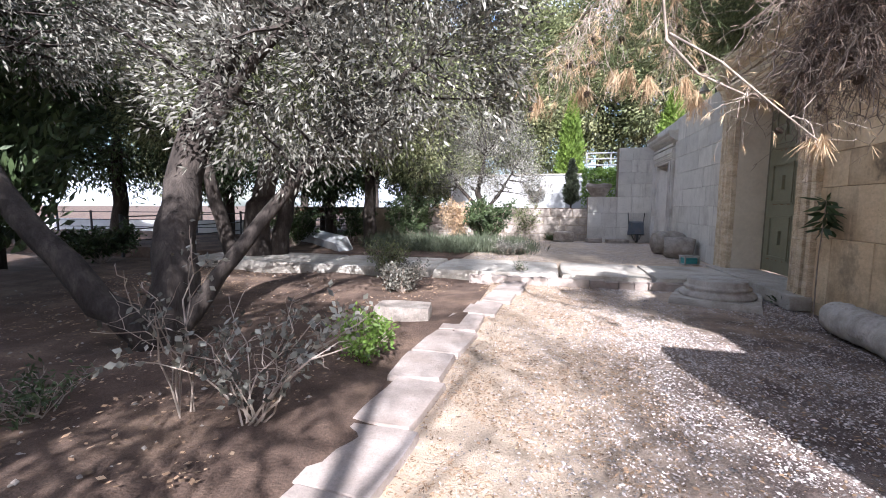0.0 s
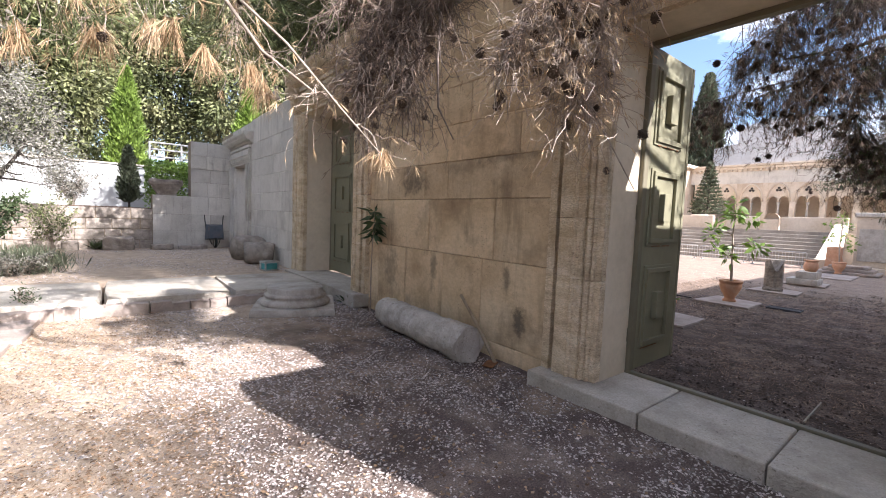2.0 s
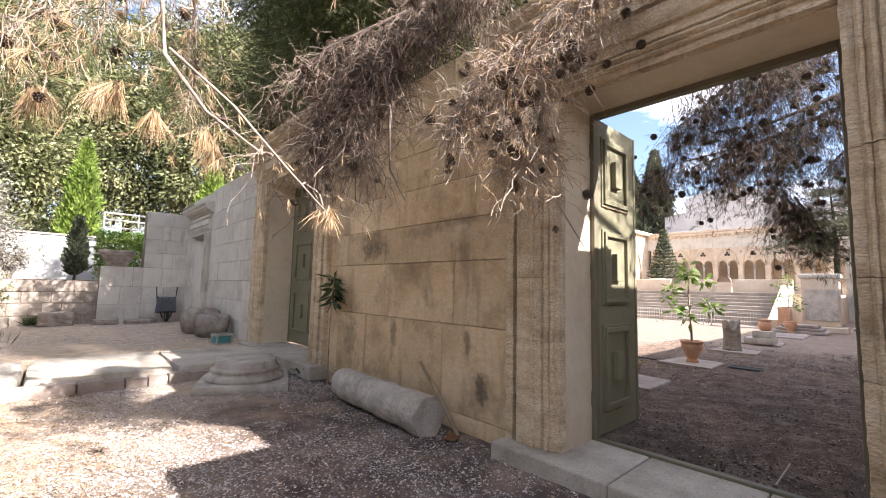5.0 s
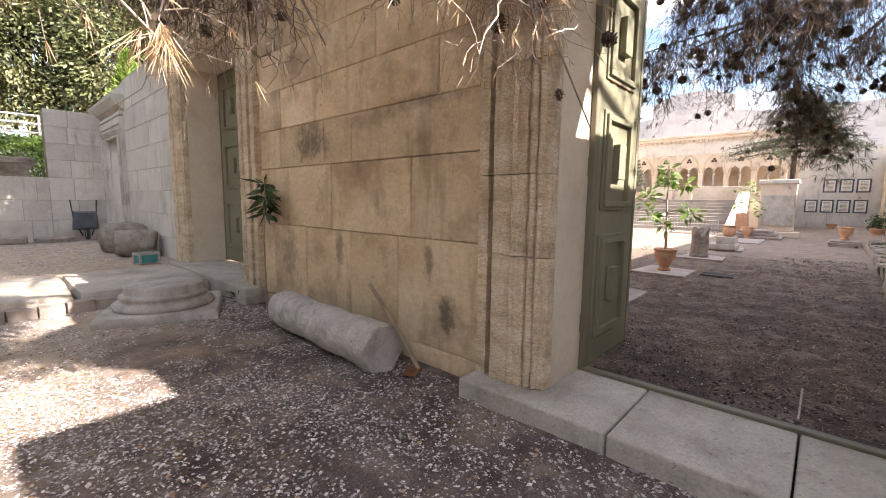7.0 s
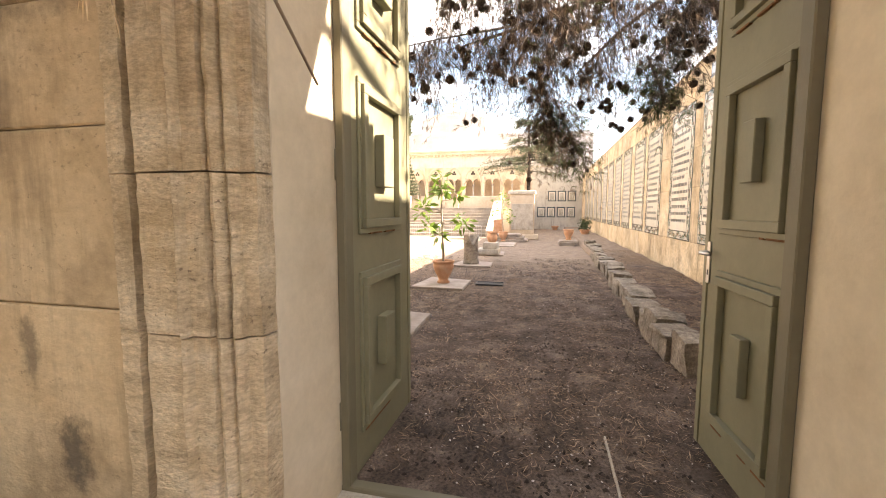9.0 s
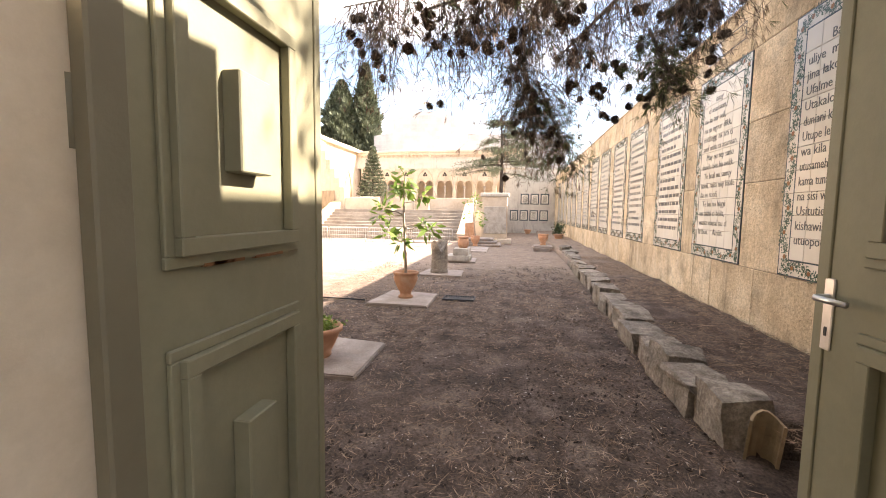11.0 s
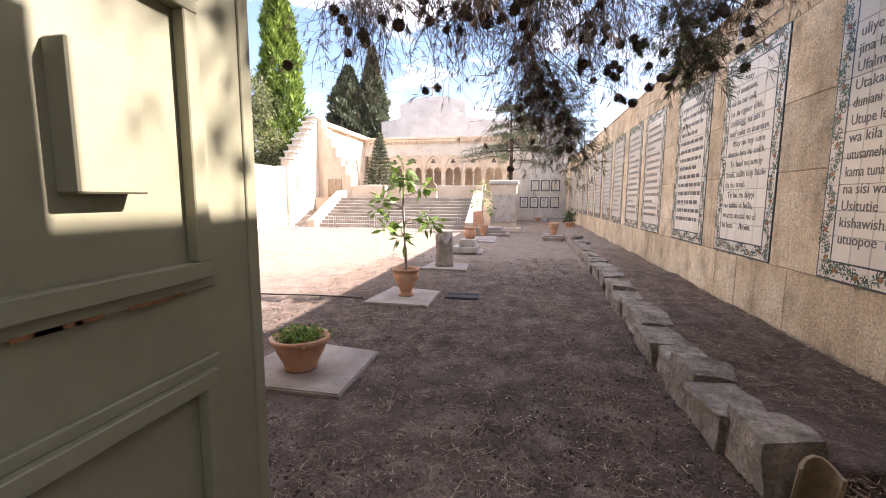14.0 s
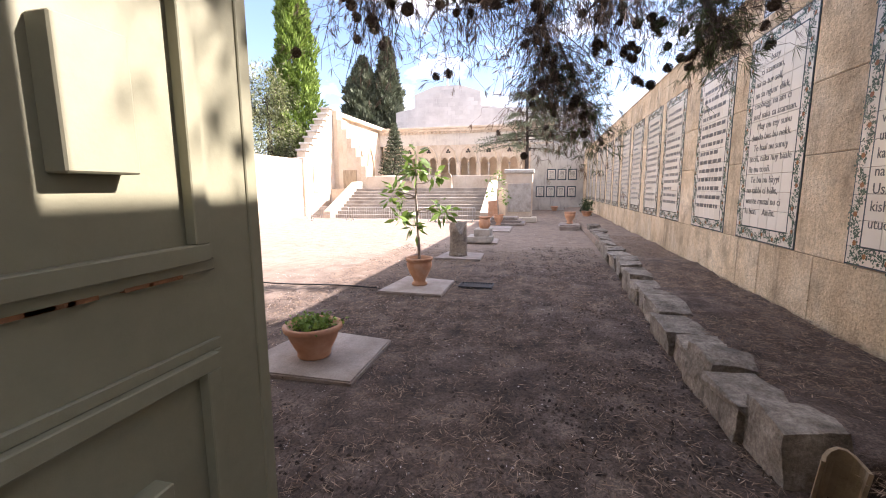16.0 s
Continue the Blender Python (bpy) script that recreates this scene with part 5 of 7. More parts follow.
for k in range(1, 4):
    copy_thing(bar, pose(22.6 - 0.1 * k, 4.75 + 2.0 * k, 0.1, 0, 0, RNG.uniform(-1, 1)))
copy_thing(bar, pose(22.6, 12.9, 0.1, 0, 0, -38))

# hose across the sunlit court
t = thing("hose", "thin dark hose lying on the ground", "hose", "", (0, 0, 0.11))
b = bm_new()
tube(b, [(9.75 + 0.05 * math.sin(k), 4.2 + k * 0.35, 0.012) for k in range(14)], [0.012] * 14, 6)
part("tube", b, M_RUBBER, t)

# kerb of rough blocks under the tiled wall
def split_stone(bm, x0, y0, z0, x1, y1, z1, seed, m):
    """A quarry-split stone: flat broken facets meeting in sharp arrises, with a fine grain."""
    r_ = random.Random(seed)
    t = bmesh.new()
    ctr = Vector(((x0 + x1) / 2, (y0 + y1) / 2, (z0 + z1) / 2))
    for ix in (x0, (x0 + x1) / 2, x1):
        for iy in (y0, y1):
            for iz in (z0, (z0 + z1) / 2, z1):
                q = Vector((ix, iy, iz))
                q.x += r_.uniform(-0.02, 0.02)
                q.y += r_.uniform(-0.045, 0.02) * (1 if iy > ctr.y else -1)
                q.z += r_.uniform(-0.05, 0.015) if iz > ctr.z else 0.0
                t.verts.new(q)
    bmesh.ops.convex_hull(t, input=t.verts[:])
    loose = [v for v in t.verts if not v.link_faces]
    bmesh.ops.delete(t, geom=loose, context="VERTS")
    bmesh.ops.subdivide_edges(t, edges=t.edges[:], cuts=5, use_grid_fill=True)
    for v in t.verts:
        o = Vector((seed * 3.7, seed * 1.3, 0))
        v.co += noise.noise_vector(v.co * 7 + o) * 0.012 + noise.noise_vector(v.co * 24 + o) * 0.009
    bmesh.ops.transform(t, matrix=m, verts=t.verts[:])
    join(bm, t)


x = 6.25
k = 0
while x < 19.2:
    ln = RNG.uniform(0.30, 0.72)
    fr = 0.66 - max(0, (x - 8)) * 0.03
    t = thing("kerb_stone", "rough grey hewn kerb stone edging the soil strip", "kerb stone", "kerb stones", (x, fr, 0.06))
    b = bm_new()
    h = RNG.uniform(0.27, 0.37)
    dp = RNG.uniform(0.28, 0.36)
    front = RNG.uniform(-0.03, 0.03)
    split_stone(b, 0.006, -dp, -0.05, ln - 0.006, front, h - 0.04 * (k % 2), k * 5 + 3, pose(0, 0, 0, RNG.uniform(-3, 4), RNG.uniform(-3, 3), RNG.uniform(-3, 3)))
    part("block", b, M_KERB, t)
    if k % 2 == 1:
        b = bm_new()
        split_stone(b, -0.03, -dp - 0.03, h - 0.075, ln * 0.9, front - 0.01, h - 0.005, k * 3 + 90, pose(0, 0, 0, RNG.uniform(-2, 2), 0, RNG.uniform(-5, 5)))
        part("flake", b, M_KERB, t, "thin broken stone flake")
    x += ln
    k += 1
t = thing("clay_channel", "broken tan clay roof channel leaning at the kerb end", "tile piece", "", (6.16, 0.52, 0.09))
b = bm_new()
m_ = pose(-0.02, -0.06, 0, 4, -10, -25)
rings = []
for j in range(7):
    row = []
    for rr in (0.085, 0.069):
        for i in range(9):
            a = math.radians(-98 + 196 * i / 8)
            z = 0.29 * j / 6 + (0.02 * math.sin(a * 2.3 + 1) if j == 6 else 0)
            row.append(b.verts.new(m_ @ Vector((rr * math.cos(a), rr * math.sin(a), z))))
    rings.append(row)
for r0, r1 in zip(rings, rings[1:]):
    for i in range(8):
        b.faces.new((r0[i], r0[i + 1], r1[i + 1], r1[i]))
        b.faces.new((r0[10 + i], r0[9 + i], r1[9 + i], r1[10 + i]))
    b.faces.new((r0[9], r0[0], r1[0], r1[9]))
    b.faces.new((r0[8], r0[17], r1[17], r1[8]))
for row, flip in ((rings[0], 1), (rings[-1], 0)):
    for i in range(8):
        b.faces.new((row[i], row[i + 1], row[10 + i], row[9 + i]))
part("shell", b, M_CLAY, t)

# ---- yard things ----
t = thing("column_pedestal", "pale weathered round column base on a square plinth", "column base", "", (2.64, 7.44, 0.0), -22)
b = bm_new()
rough_box(b, -0.62, -0.62, -0.05, 0.62, 0.62, 0.10, 0.012, 6, 81)
part("plinth", b, M_MARBLE, t)
b = bm_new()
lathe(b, [(0, 0.095), (0.53, 0.095), (0.545, 0.13), (0.53, 0.17), (0.48, 0.185), (0.455, 0.20), (0.46, 0.225), (0.475, 0.235), (0.47, 0.265), (0.43, 0.275), (0.42, 0.285), (0.425, 0.36), (0.41, 0.372), (0, 0.375)], 40)
for v in b.verts:
    v.co += noise.noise_vector(v.co * 8) * 0.007
part("mouldings", b, M_MARBLE, t, smooth=True)

t = thing("fallen_column", "fallen grey stone column shaft lying by the wall", "column", "", (3.38, 4.92, 0.0), -2)
b = bm_new()
n = 44
tube(b, [(0, -0.90 + 1.86 * i / (n - 1), 0.19) for i in range(n)], [0.204 - 0.012 * i / n for i in range(n)], 40)
for v in b.verts:
    far_end = v.co.y > 0.95
    near_end = v.co.y < -0.89
    a = math.atan2(v.co.z - 0.2, v.co.x)
    flat = 1 + (0.035 * math.cos(6 * a + 0.7)) * max(0.0, 1 - (v.co.y + 0.94) / 0.7)
    v.co.x *= flat
    v.co.z = 0.2 + (v.co.z - 0.2) * flat
    v.co += noise.noise_vector(v.co * 3.5) * 0.020 + noise.noise_vector(v.co * 9) * 0.014 + noise.noise_vector(v.co * 26) * 0.011
    if near_end or far_end:
        v.co.y += 0.035 * noise.noise(Vector((v.co.x * 4, v.co.z * 4, v.co.y)))
part("shaft", b, M_MARBLE, t)

t = thing("garden_hoe", "old hoe leaning on the fallen column", "hoe", "", (0, 0, 0))
b = bm_new()
tube(b, [(3.30, 4.14, 0.74), (3.44, 3.95, 0.36), (3.54, 3.80, 0.03)], [0.017, 0.019, 0.021], 8)
part("shaft", b, M_WOOD, t)
b = bm_new()
add_box(b, -0.10, -0.06, 0, 0.05, 0.06, 0.012, 0.003, m=pose(3.50, 3.82, 0.02, 0, -8, 20))
part("blade", b, M_RUST, t, "rusted iron blade")

# wheelbarrow leaning up against the end wall
t = thing("wheelbarrow", "dark blue grey wheelbarrow tipped up against the wall", "wheelbarrow", "", (3.12, 16.75, 0.2))
b = bm_new()
pr = [(-0.30, 0.28), (-0.26, 0.80), (0.26, 0.80), (0.30, 0.28)]
A = [b.verts.new((x, 0.15, z)) for x, z in pr]
B = [b.verts.new((x * 0.7, -0.16, 0.35 + (z - 0.28) * 0.8)) for x, z in pr]
b.faces.new(B)
for i in range(4):
    b.faces.new((A[i], A[(i + 1) % 4], B[(i + 1) % 4], B[i]))
tray = part("tray", b, M_BARROW, t)
so = tray.modifiers.new("thick", "SOLIDIFY")
so.thickness = 0.012
for sx in (-0.24, 0.24):
    b = bm_new()
    tube(b, [(sx * 0.4, 0.0, 0.12), (sx, 0.18, 0.5), (sx * 1.15, 0.25, 0.95), (sx * 1.2, 0.24, 1.12)], [0.016] * 4, 8)
    part("handle", b, M_RUBBER, t)
b = bm_new()
lathe(b, [(0.11, -0.03), (0.17, -0.04), (0.185, 0.0), (0.17, 0.04), (0.11, 0.03)], 20, m=Matrix.Translation((0, -0.02, 0.185)) @ pose(0, 0, 0, 0, 90, 0))
wheel = part("wheel", b, M_RUBBER, t, smooth=True)
b = bm_new()
lathe(b, [(0, -0.03), (0.11, -0.03), (0.11, 0.03), (0, 0.03)], 16, m=Matrix.Translation((0, -0.02, 0.185)) @ pose(0, 0, 0, 0, 90, 0))
part("rim", b, M_FENCE, wheel)

# column drums by the north wall
for (x, y, r, ln, rz) in ((3.28, 13.1, 0.33, 0.75, 12), (3.30, 12.05, 0.27, 0.7, -20)):
    t = thing("column_drum", "rounded grey column drum lying on the gravel", "column drum", "column drums", (x, y, 0.18), rz)
    b = bm_new()
    tube(b, [(-ln / 2 + ln * i / 7, 0, r) for i in range(8)], [r * (0.86 if i in (0, 7) else 1) for i in range(8)], 20)
    for v in b.verts:
        v.co += noise.noise_vector(v.co * 3.3 + Vector((x, y, 0))) * 0.05
    part("drum", b, M_RUBBLE, t, smooth=True)
t = thing("crate", "small teal plastic crate with open sides", "crate", "", (3.18, 10.75, 0.19), 15)
b = bm_new()
add_box(b, -0.17, -0.12, 0, 0.17, 0.12, 0.02)
for x in (-0.16, 0.16):
    for y in (-0.11, 0.11):
        add_box(b, x - 0.015, y - 0.015, 0.02, x + 0.015, y + 0.015, 0.17)
add_box(b, -0.18, -0.13, 0.17, 0.18, -0.10, 0.21)
add_box(b, -0.18, 0.10, 0.17, 0.18, 0.13, 0.21)
add_box(b, -0.18, -0.10, 0.17, -0.15, 0.10, 0.21)
add_box(b, 0.15, -0.10, 0.17, 0.18, 0.10, 0.21)
part("frame", b, M_FENCE, t)
b = bm_new()
add_box(b, -0.145, -0.10, 0.02, 0.145, 0.10, 0.16, 0.01)
part("content", b, M_TEAL, t)

# carved capital on the wall
t = thing("stone_capital", "grey carved stone capital set on the wall", "capital", "", (1.78, 17.40, 1.92))
b = bm_new()
lathe(b, [(0, 0), (0.36, 0), (0.37, 0.05), (0.40, 0.10), (0.54, 0.30), (0.58, 0.34), (0, 0.34)], 4, m=pose(0, 0, 0, 0, 0, 45))
part("bell", b, M_RUBBLE, t)
b = bm_new()
hewn(b, -0.46, -0.28, 0.33, 0.46, 0.28, 0.50, 0.03, 6, 95)
part("abacus", b, M_RUBBLE, t)

# loose stones along the terrace wall
for k, (x, w, h, lab) in enumerate(((0.5, 0.75, 0.40, "tan broken stone block"), (1.6, 0.6, 0.18, "flat stone block"), (2.45, 0.8, 0.14, "flat stone kerb"), (-0.6, 0.35, 0.28, "dark small stone"))):
    t = thing("loose_stone", lab + " lying below the terrace wall", "stone", "wall foot stones", (x, 16.75, 0.17))
    b = bm_new()
    hewn(b, -w / 2, -0.2, 0, w / 2, 0.22, h, 0.03, 6, k + 120)
    part("block", b, M_RUBBLE, t)

# flat carved stone in the garden
t = thing("garden_stone", "flat grey stone block half sunk in garden soil", "stone", "", (-1.92, 5.1, 0.0), 8)
b = bm_new()
rough_box(b, -0.38, -0.22, -0.05, 0.38, 0.22, 0.20, 0.02, 5, 133)
part("block", b, M_RUBBLE, t)

# gooseneck lamp above the north wall
t = thing("wall_lamp", "pale gooseneck lamp on the wall top", "lamp", "", (WX + 0.3, 12.4, TOP))
b = bm_new()
tube(b, [(0, 0, 0), (0, 0, 0.45), (-0.05, 0, 0.58), (-0.16, 0, 0.62), (-0.26, 0, 0.56), (-0.28, 0, 0.46)], [0.02] * 6, 8)
part("neck", b, M_IRON, t, smooth=True)
b = bm_new()
lathe(b, [(0.03, 0.46), (0.06, 0.40), (0.14, 0.28), (0.15, 0.26), (0.13, 0.26), (0.05, 0.38)], 18, m=pose(-0.28, 0, 0))
part("shade", b, M_FENCE, t, smooth=True)

# garden rail fences under the trees
for k, (x0, y0, x1, y1) in enumerate(((-14.5, 17.0, -9.8, 21.5), (-9.8, 21.5, -5.0, 22.3), (-24, 15.4, -14.8, 16.8), (-12.0, 9.2, -13.2, 16.0))):
    t = thing("garden_fence", "dark iron garden rail fence under the trees", "fence", "garden fences", (x0, y0, 0.1))
    d = Vector((x1 - x0, y1 - y0, 0))
    n = max(2, int(d.length / 1.8))
    for i in range(n + 1):
        b = bm_new()
        c = d * i / n
        add_box(b, c.x - 0.035, c.y - 0.035, -0.1, c.x + 0.035, c.y + 0.035, 1.15, 0.005)
        part("post", b, M_IRON, t)
    for z in (0.35, 0.7, 1.08):
        b = bm_new()
        tube(b, [(0, 0, z), (d.x, d.y, z)], [0.02, 0.02], 6)
        part("rail", b, M_IRON, t)

# pale railing above the terrace
t = thing("railing", "pale rustic railing above the terrace hedge", "railing", "", (1.6, 21.6, 1.4))
for k in range(5):
    b = bm_new()
    tube(b, [(k * 1.1, 0, 0), (k * 1.1, 0, 2.75)], [0.04, 0.04], 6)
    part("post", b, M_FENCE, t)
for z in (2.15, 2.45, 2.72):
    b = bm_new()
    tube(b, [(0, 0, z), (4.4, 0, z)], [0.035, 0.035], 6)
    part("rail", b, M_FENCE, t)

# ---- plants ----
NR = np.random.RandomState(5)


def unit(v):
    return v / np.maximum(np.linalg.norm(v, axis=1, keepdims=True), 1e-6)


def leaf_mesh(name, P, length, width, mat, D=None, spread=1.0, fold=False):
    """Many small diamond leaves at the points P; D: the way they point, loosened by spread."""
    n = len(P)
    a = NR.normal(size=(n, 3))
    if D is not None:
        a = D + a * spread * 0.5
    a = unit(a)
    s = unit(np.cross(a, NR.normal(size=(n, 3))))
    L = (length * (0.65 + 0.7 * NR.rand(n, 1)))
    W = (width * (0.65 + 0.7 * NR.rand(n, 1)))
    V = np.empty((n, 4, 3))
    V[:, 0] = P
    V[:, 1] = P + a * L * 0.45 + s * W * 0.5
    V[:, 2] = P + a * L
    V[:, 3] = P + a * L * 0.45 - s * W * 0.5
    me = bpy.data.meshes.new(name)
    me.vertices.add(n * 4)
    me.vertices.foreach_set("co", V.reshape(-1).astype(np.float32))
    me.loops.add(n * 4)
    me.loops.foreach_set("vertex_index", np.arange(n * 4, dtype=np.int32))
    me.polygons.add(n)
    me.polygons.foreach_set("loop_start", np.arange(0, n * 4, 4, dtype=np.int32))
    me.polygons.foreach_set("loop_total", np.full(n, 4, dtype=np.int32))
    me.update(calc_edges=True)
    me.materials.append(mat)
    return me


def add_leaves(parent, name, P, length, width, mat, D=None, spread=1.0, label=""):
    ob = new(name, leaf_mesh(name, np.asarray(P), length, width, mat, D, spread))
    ob.parent = parent
    if label:
        ob["label"] = label
    return ob


def bent(p0, p1, sag, n=7, wob=0.1, seed=0):
    p0, p1 = Vector(p0), Vector(p1)
    out = []
    L = (p1 - p0).length
    for i in range(n):
        u = i / (n - 1)
        q = p0.lerp(p1, u) + Vector((0, 0, sag * 4 * u * (1 - u)))
        q += noise.noise_vector(Vector((u * 3 + seed * 5.3, seed, 0))) * wob * L * math.sin(math.pi * u)
        out.append(q)
    return out


def tree(name, label, base, stems, blobs, mat, n_clump, per, clump_r, leaf, width, bark=M_BARK, seed=1, droop=0.0, shell=0.45):
    """stems: lists of (point, radius) of trunk and limbs, from the base; blobs: (centre, radii) of the crown,
    filled with clumps of leaves, each on a branchlet from the nearest stem's end."""
    t = thing(name, label, "tree", "", base)
    ends = []
    for k, st in enumerate(stems):
        b = bm_new()
        pts = [Vector(p) for p, r in st]
        rs = [r for p, r in st]
        fine, fr = [], []
        for i in range(len(pts) - 1):
            for j in range(4):
                u = j / 4
                q = pts[i].lerp(pts[i + 1], u) + noise.noise_vector(pts[i] * 1.7 + Vector((u * 2, k, seed))) * rs[i] * 0.35
                fine.append(q)
                fr.append(rs[i] * (1 - u) + rs[i + 1] * u)
        fine.append(pts[-1])
        fr.append(rs[-1])
        tube(b, fine, fr, 10)
        for v in b.verts:
            v.co += noise.noise_vector(v.co * 6 + Vector((seed, k, 0))) * 0.035 * min(1.0, rs[0] * 5)
        part("trunk" if k == 0 else "limb", b, bark, t, smooth=True)
        ends += [(p, r) for p, r in zip(fine[len(fine) // 2:], fr[len(fr) // 2:])]
    r_ = np.random.RandomState(seed)
    vol = np.array([rad[0] * rad[1] * rad[2] for c, rad in blobs])
    pick = r_.choice(len(blobs), n_clump, p=vol / vol.sum())
    cen = []
    for k in pick:
        c, rad = blobs[k]
        d = r_.normal(size=3)
        d /= np.linalg.norm(d)
        s = shell + (1 - shell) * r_.rand() ** 0.5
        cen.append(np.array(c) + d * np.array(rad) * s)
    b = bm_new()
    P, D = [], []
    for i, c in enumerate(cen):
        cv = Vector(c)
        e, er = min(ends, key=lambda q: (q[0] - cv).length + 0.6 * max(0, q[0].z - cv.z))
        if i % 3 == 0:
            pts = bent(e, cv, -droop * 0.3, 5, 0.12, i)
            tube(b, pts, [max(0.006, min(er * 0.5, 0.035) * (1 - 0.8 * j / 4)) for j in range(5)], 4, cap=False)
        g = r_.normal(size=(per, 3)) * clump_r
        out = unit(g) * 0.6 + unit((cen[i] - np.array(blobs[pick[i]][0]))[None, :]) * 0.7
        g[:, 2] -= droop * np.abs(r_.normal(size=per)) * clump_r
        out[:, 2] -= droop
        P.append(cen[i] + g)
        D.append(out)
    tagged(part("branchwork", b, bark, t), kind="stuff")
    P, D = np.concatenate(P), np.concatenate(D)
    add_leaves(t, "crown", P, leaf, width, mat, unit(D), 1.0)
    return t


def column_tree(name, label, base, h, r, mat, n, leaf, seed, taper=1.6, bark=M_BARK):
    """A cypress: a tall flame of upright sprays with a ragged outline."""
    t = thing(name, label, "tree", "", base)
    b = bm_new()
    tube(b, [(0, 0, -0.1), (0.02, 0, h * 0.5), (0, 0.02, h * 0.93)], [r * 0.16, r * 0.1, 0.01], 8)
    part("trunk", b, bark, t)
    r_ = np.random.RandomState(seed)
    u = r_.rand(n) ** 0.85
    ang = r_.rand(n) * 2 * np.pi
    lump = 1 + 0.20 * np.sin(ang * 3 + u * 17) + 0.20 * np.sin(ang * 5 - u * 31 + seed) + 0.16 * np.sin(ang * 9 + u * 67)
    prof = np.minimum(1.0, (u / 0.10) ** 0.5 * 1.0) * np.maximum(0.0, 1 - u ** taper)
    rr = r * prof * lump * (0.55 + 0.45 * r_.rand(n) ** 0.4)
    P = np.stack([np.cos(ang) * rr, np.sin(ang) * rr, 0.08 * h + u * h * 0.92], 1)
    D = np.stack([np.cos(ang) * 0.45, np.sin(ang) * 0.45, np.ones(n)], 1)
    add_leaves(t, "crown", P, leaf, leaf * 0.32, mat, unit(D), 0.8)
    return t


# garden trees beside the slabs
tree("old_tree", "old grey tree with leaning twisted trunks and silvery leaves", (-4.1, 3.35, 0.0),
     [[((0, 0, -0.15), 0.30), ((-0.05, 0.25, 0.7), 0.24), ((-0.35, 0.75, 1.8), 0.21), ((-0.15, 1.1, 3.0), 0.16), ((0.3, 1.3, 4.3), 0.10), ((0.6, 1.4, 5.4), 0.05)],
      [((0.05, 0, 0.05), 0.20), ((-0.55, -0.2, 0.45), 0.15), ((-1.3, -0.35, 1.35), 0.125), ((-2.3, -0.3, 2.5), 0.10), ((-3.0, 0, 3.8), 0.05)],
      [((0.1, 0.1, 0.1), 0.11), ((0.55, 0.5, 0.9), 0.09), ((0.9, 1.3, 1.9), 0.08), ((1.7, 1.9, 2.9), 0.06), ((2.4, 2.2, 3.6), 0.03)],
      [((-0.25, 0.9, 2.2), 0.11), ((0.7, 0.8, 3.2), 0.07), ((1.9, 0.6, 3.9), 0.05), ((3.0, 0.4, 4.0), 0.02)]],
     [((0.9, 1.2, 3.1), (1.7, 1.4, 1.1)), ((2.3, 1.6, 3.3), (1.5, 1.4, 1.1)), ((0.0, 1.7, 5.0), (2.5, 1.8, 1.0)), ((-2.4, 0.2, 4.4), (2.0, 1.8, 1.3)), ((2.9, 0.8, 4.6), (1.6, 1.6, 1.2))],
     M_OLIVE, 760, 130, 0.18, 0.085, 0.024, seed=3, droop=0.15)
tree("leaning_tree", "dark thick garden tree trunks with fine drooping leaves", (-7.6, 9.4, 0.0),
     [[((0, 0, -0.2), 0.38), ((0.1, 0, 1.5), 0.30), ((0.4, 0.2, 3.0), 0.24), ((0.2, 0.2, 5.0), 0.12)],
      [((0.3, 0.3, -0.2), 0.26), ((0.7, 0.4, 1.6), 0.20), ((1.3, 0.5, 3.0), 0.13), ((2.2, 0.6, 4.4), 0.05)],
      [((-0.5, -0.3, -0.2), 0.20), ((-0.9, -0.4, 1.6), 0.16), ((-1.5, -0.3, 3.5), 0.08)]],
     [((0.5, 0.3, 4.4), (3.0, 2.4, 1.7)), ((2.6, 0.6, 4.2), (1.9, 1.8, 1.5)), ((-2.2, 0, 4.6), (2.2, 2.0, 1.6)), ((0.8, 0.2, 6.5), (3.2, 2.6, 1.6))],
     M_FARGREEN, 620, 130, 0.22, 0.12, 0.032, seed=8, droop=0.3)
tree("slim_tree", "slim dark trunked garden tree with fine leaves", (-6.0, 13.0, 0.1),
     [[((0, 0, -0.2), 0.24), ((0.05, 0, 1.6), 0.20), ((0.1, 0.1, 3.4), 0.14), ((0.3, 0, 5.4), 0.06)],
      [((0.05, 0, 2.2), 0.10), ((1.0, 0.2, 3.4), 0.06), ((1.9, 0.3, 4.2), 0.03)]],
     [((0.5, 0, 4.8), (2.6, 2.2, 2.0)), ((1.7, 0, 3.5), (1.3, 1.3, 1.0)), ((0.4, 0, 7.0), (2.4, 2.2, 1.6))],
     M_FARGREEN, 380, 120, 0.24, 0.12, 0.036, seed=12, droop=0.35)
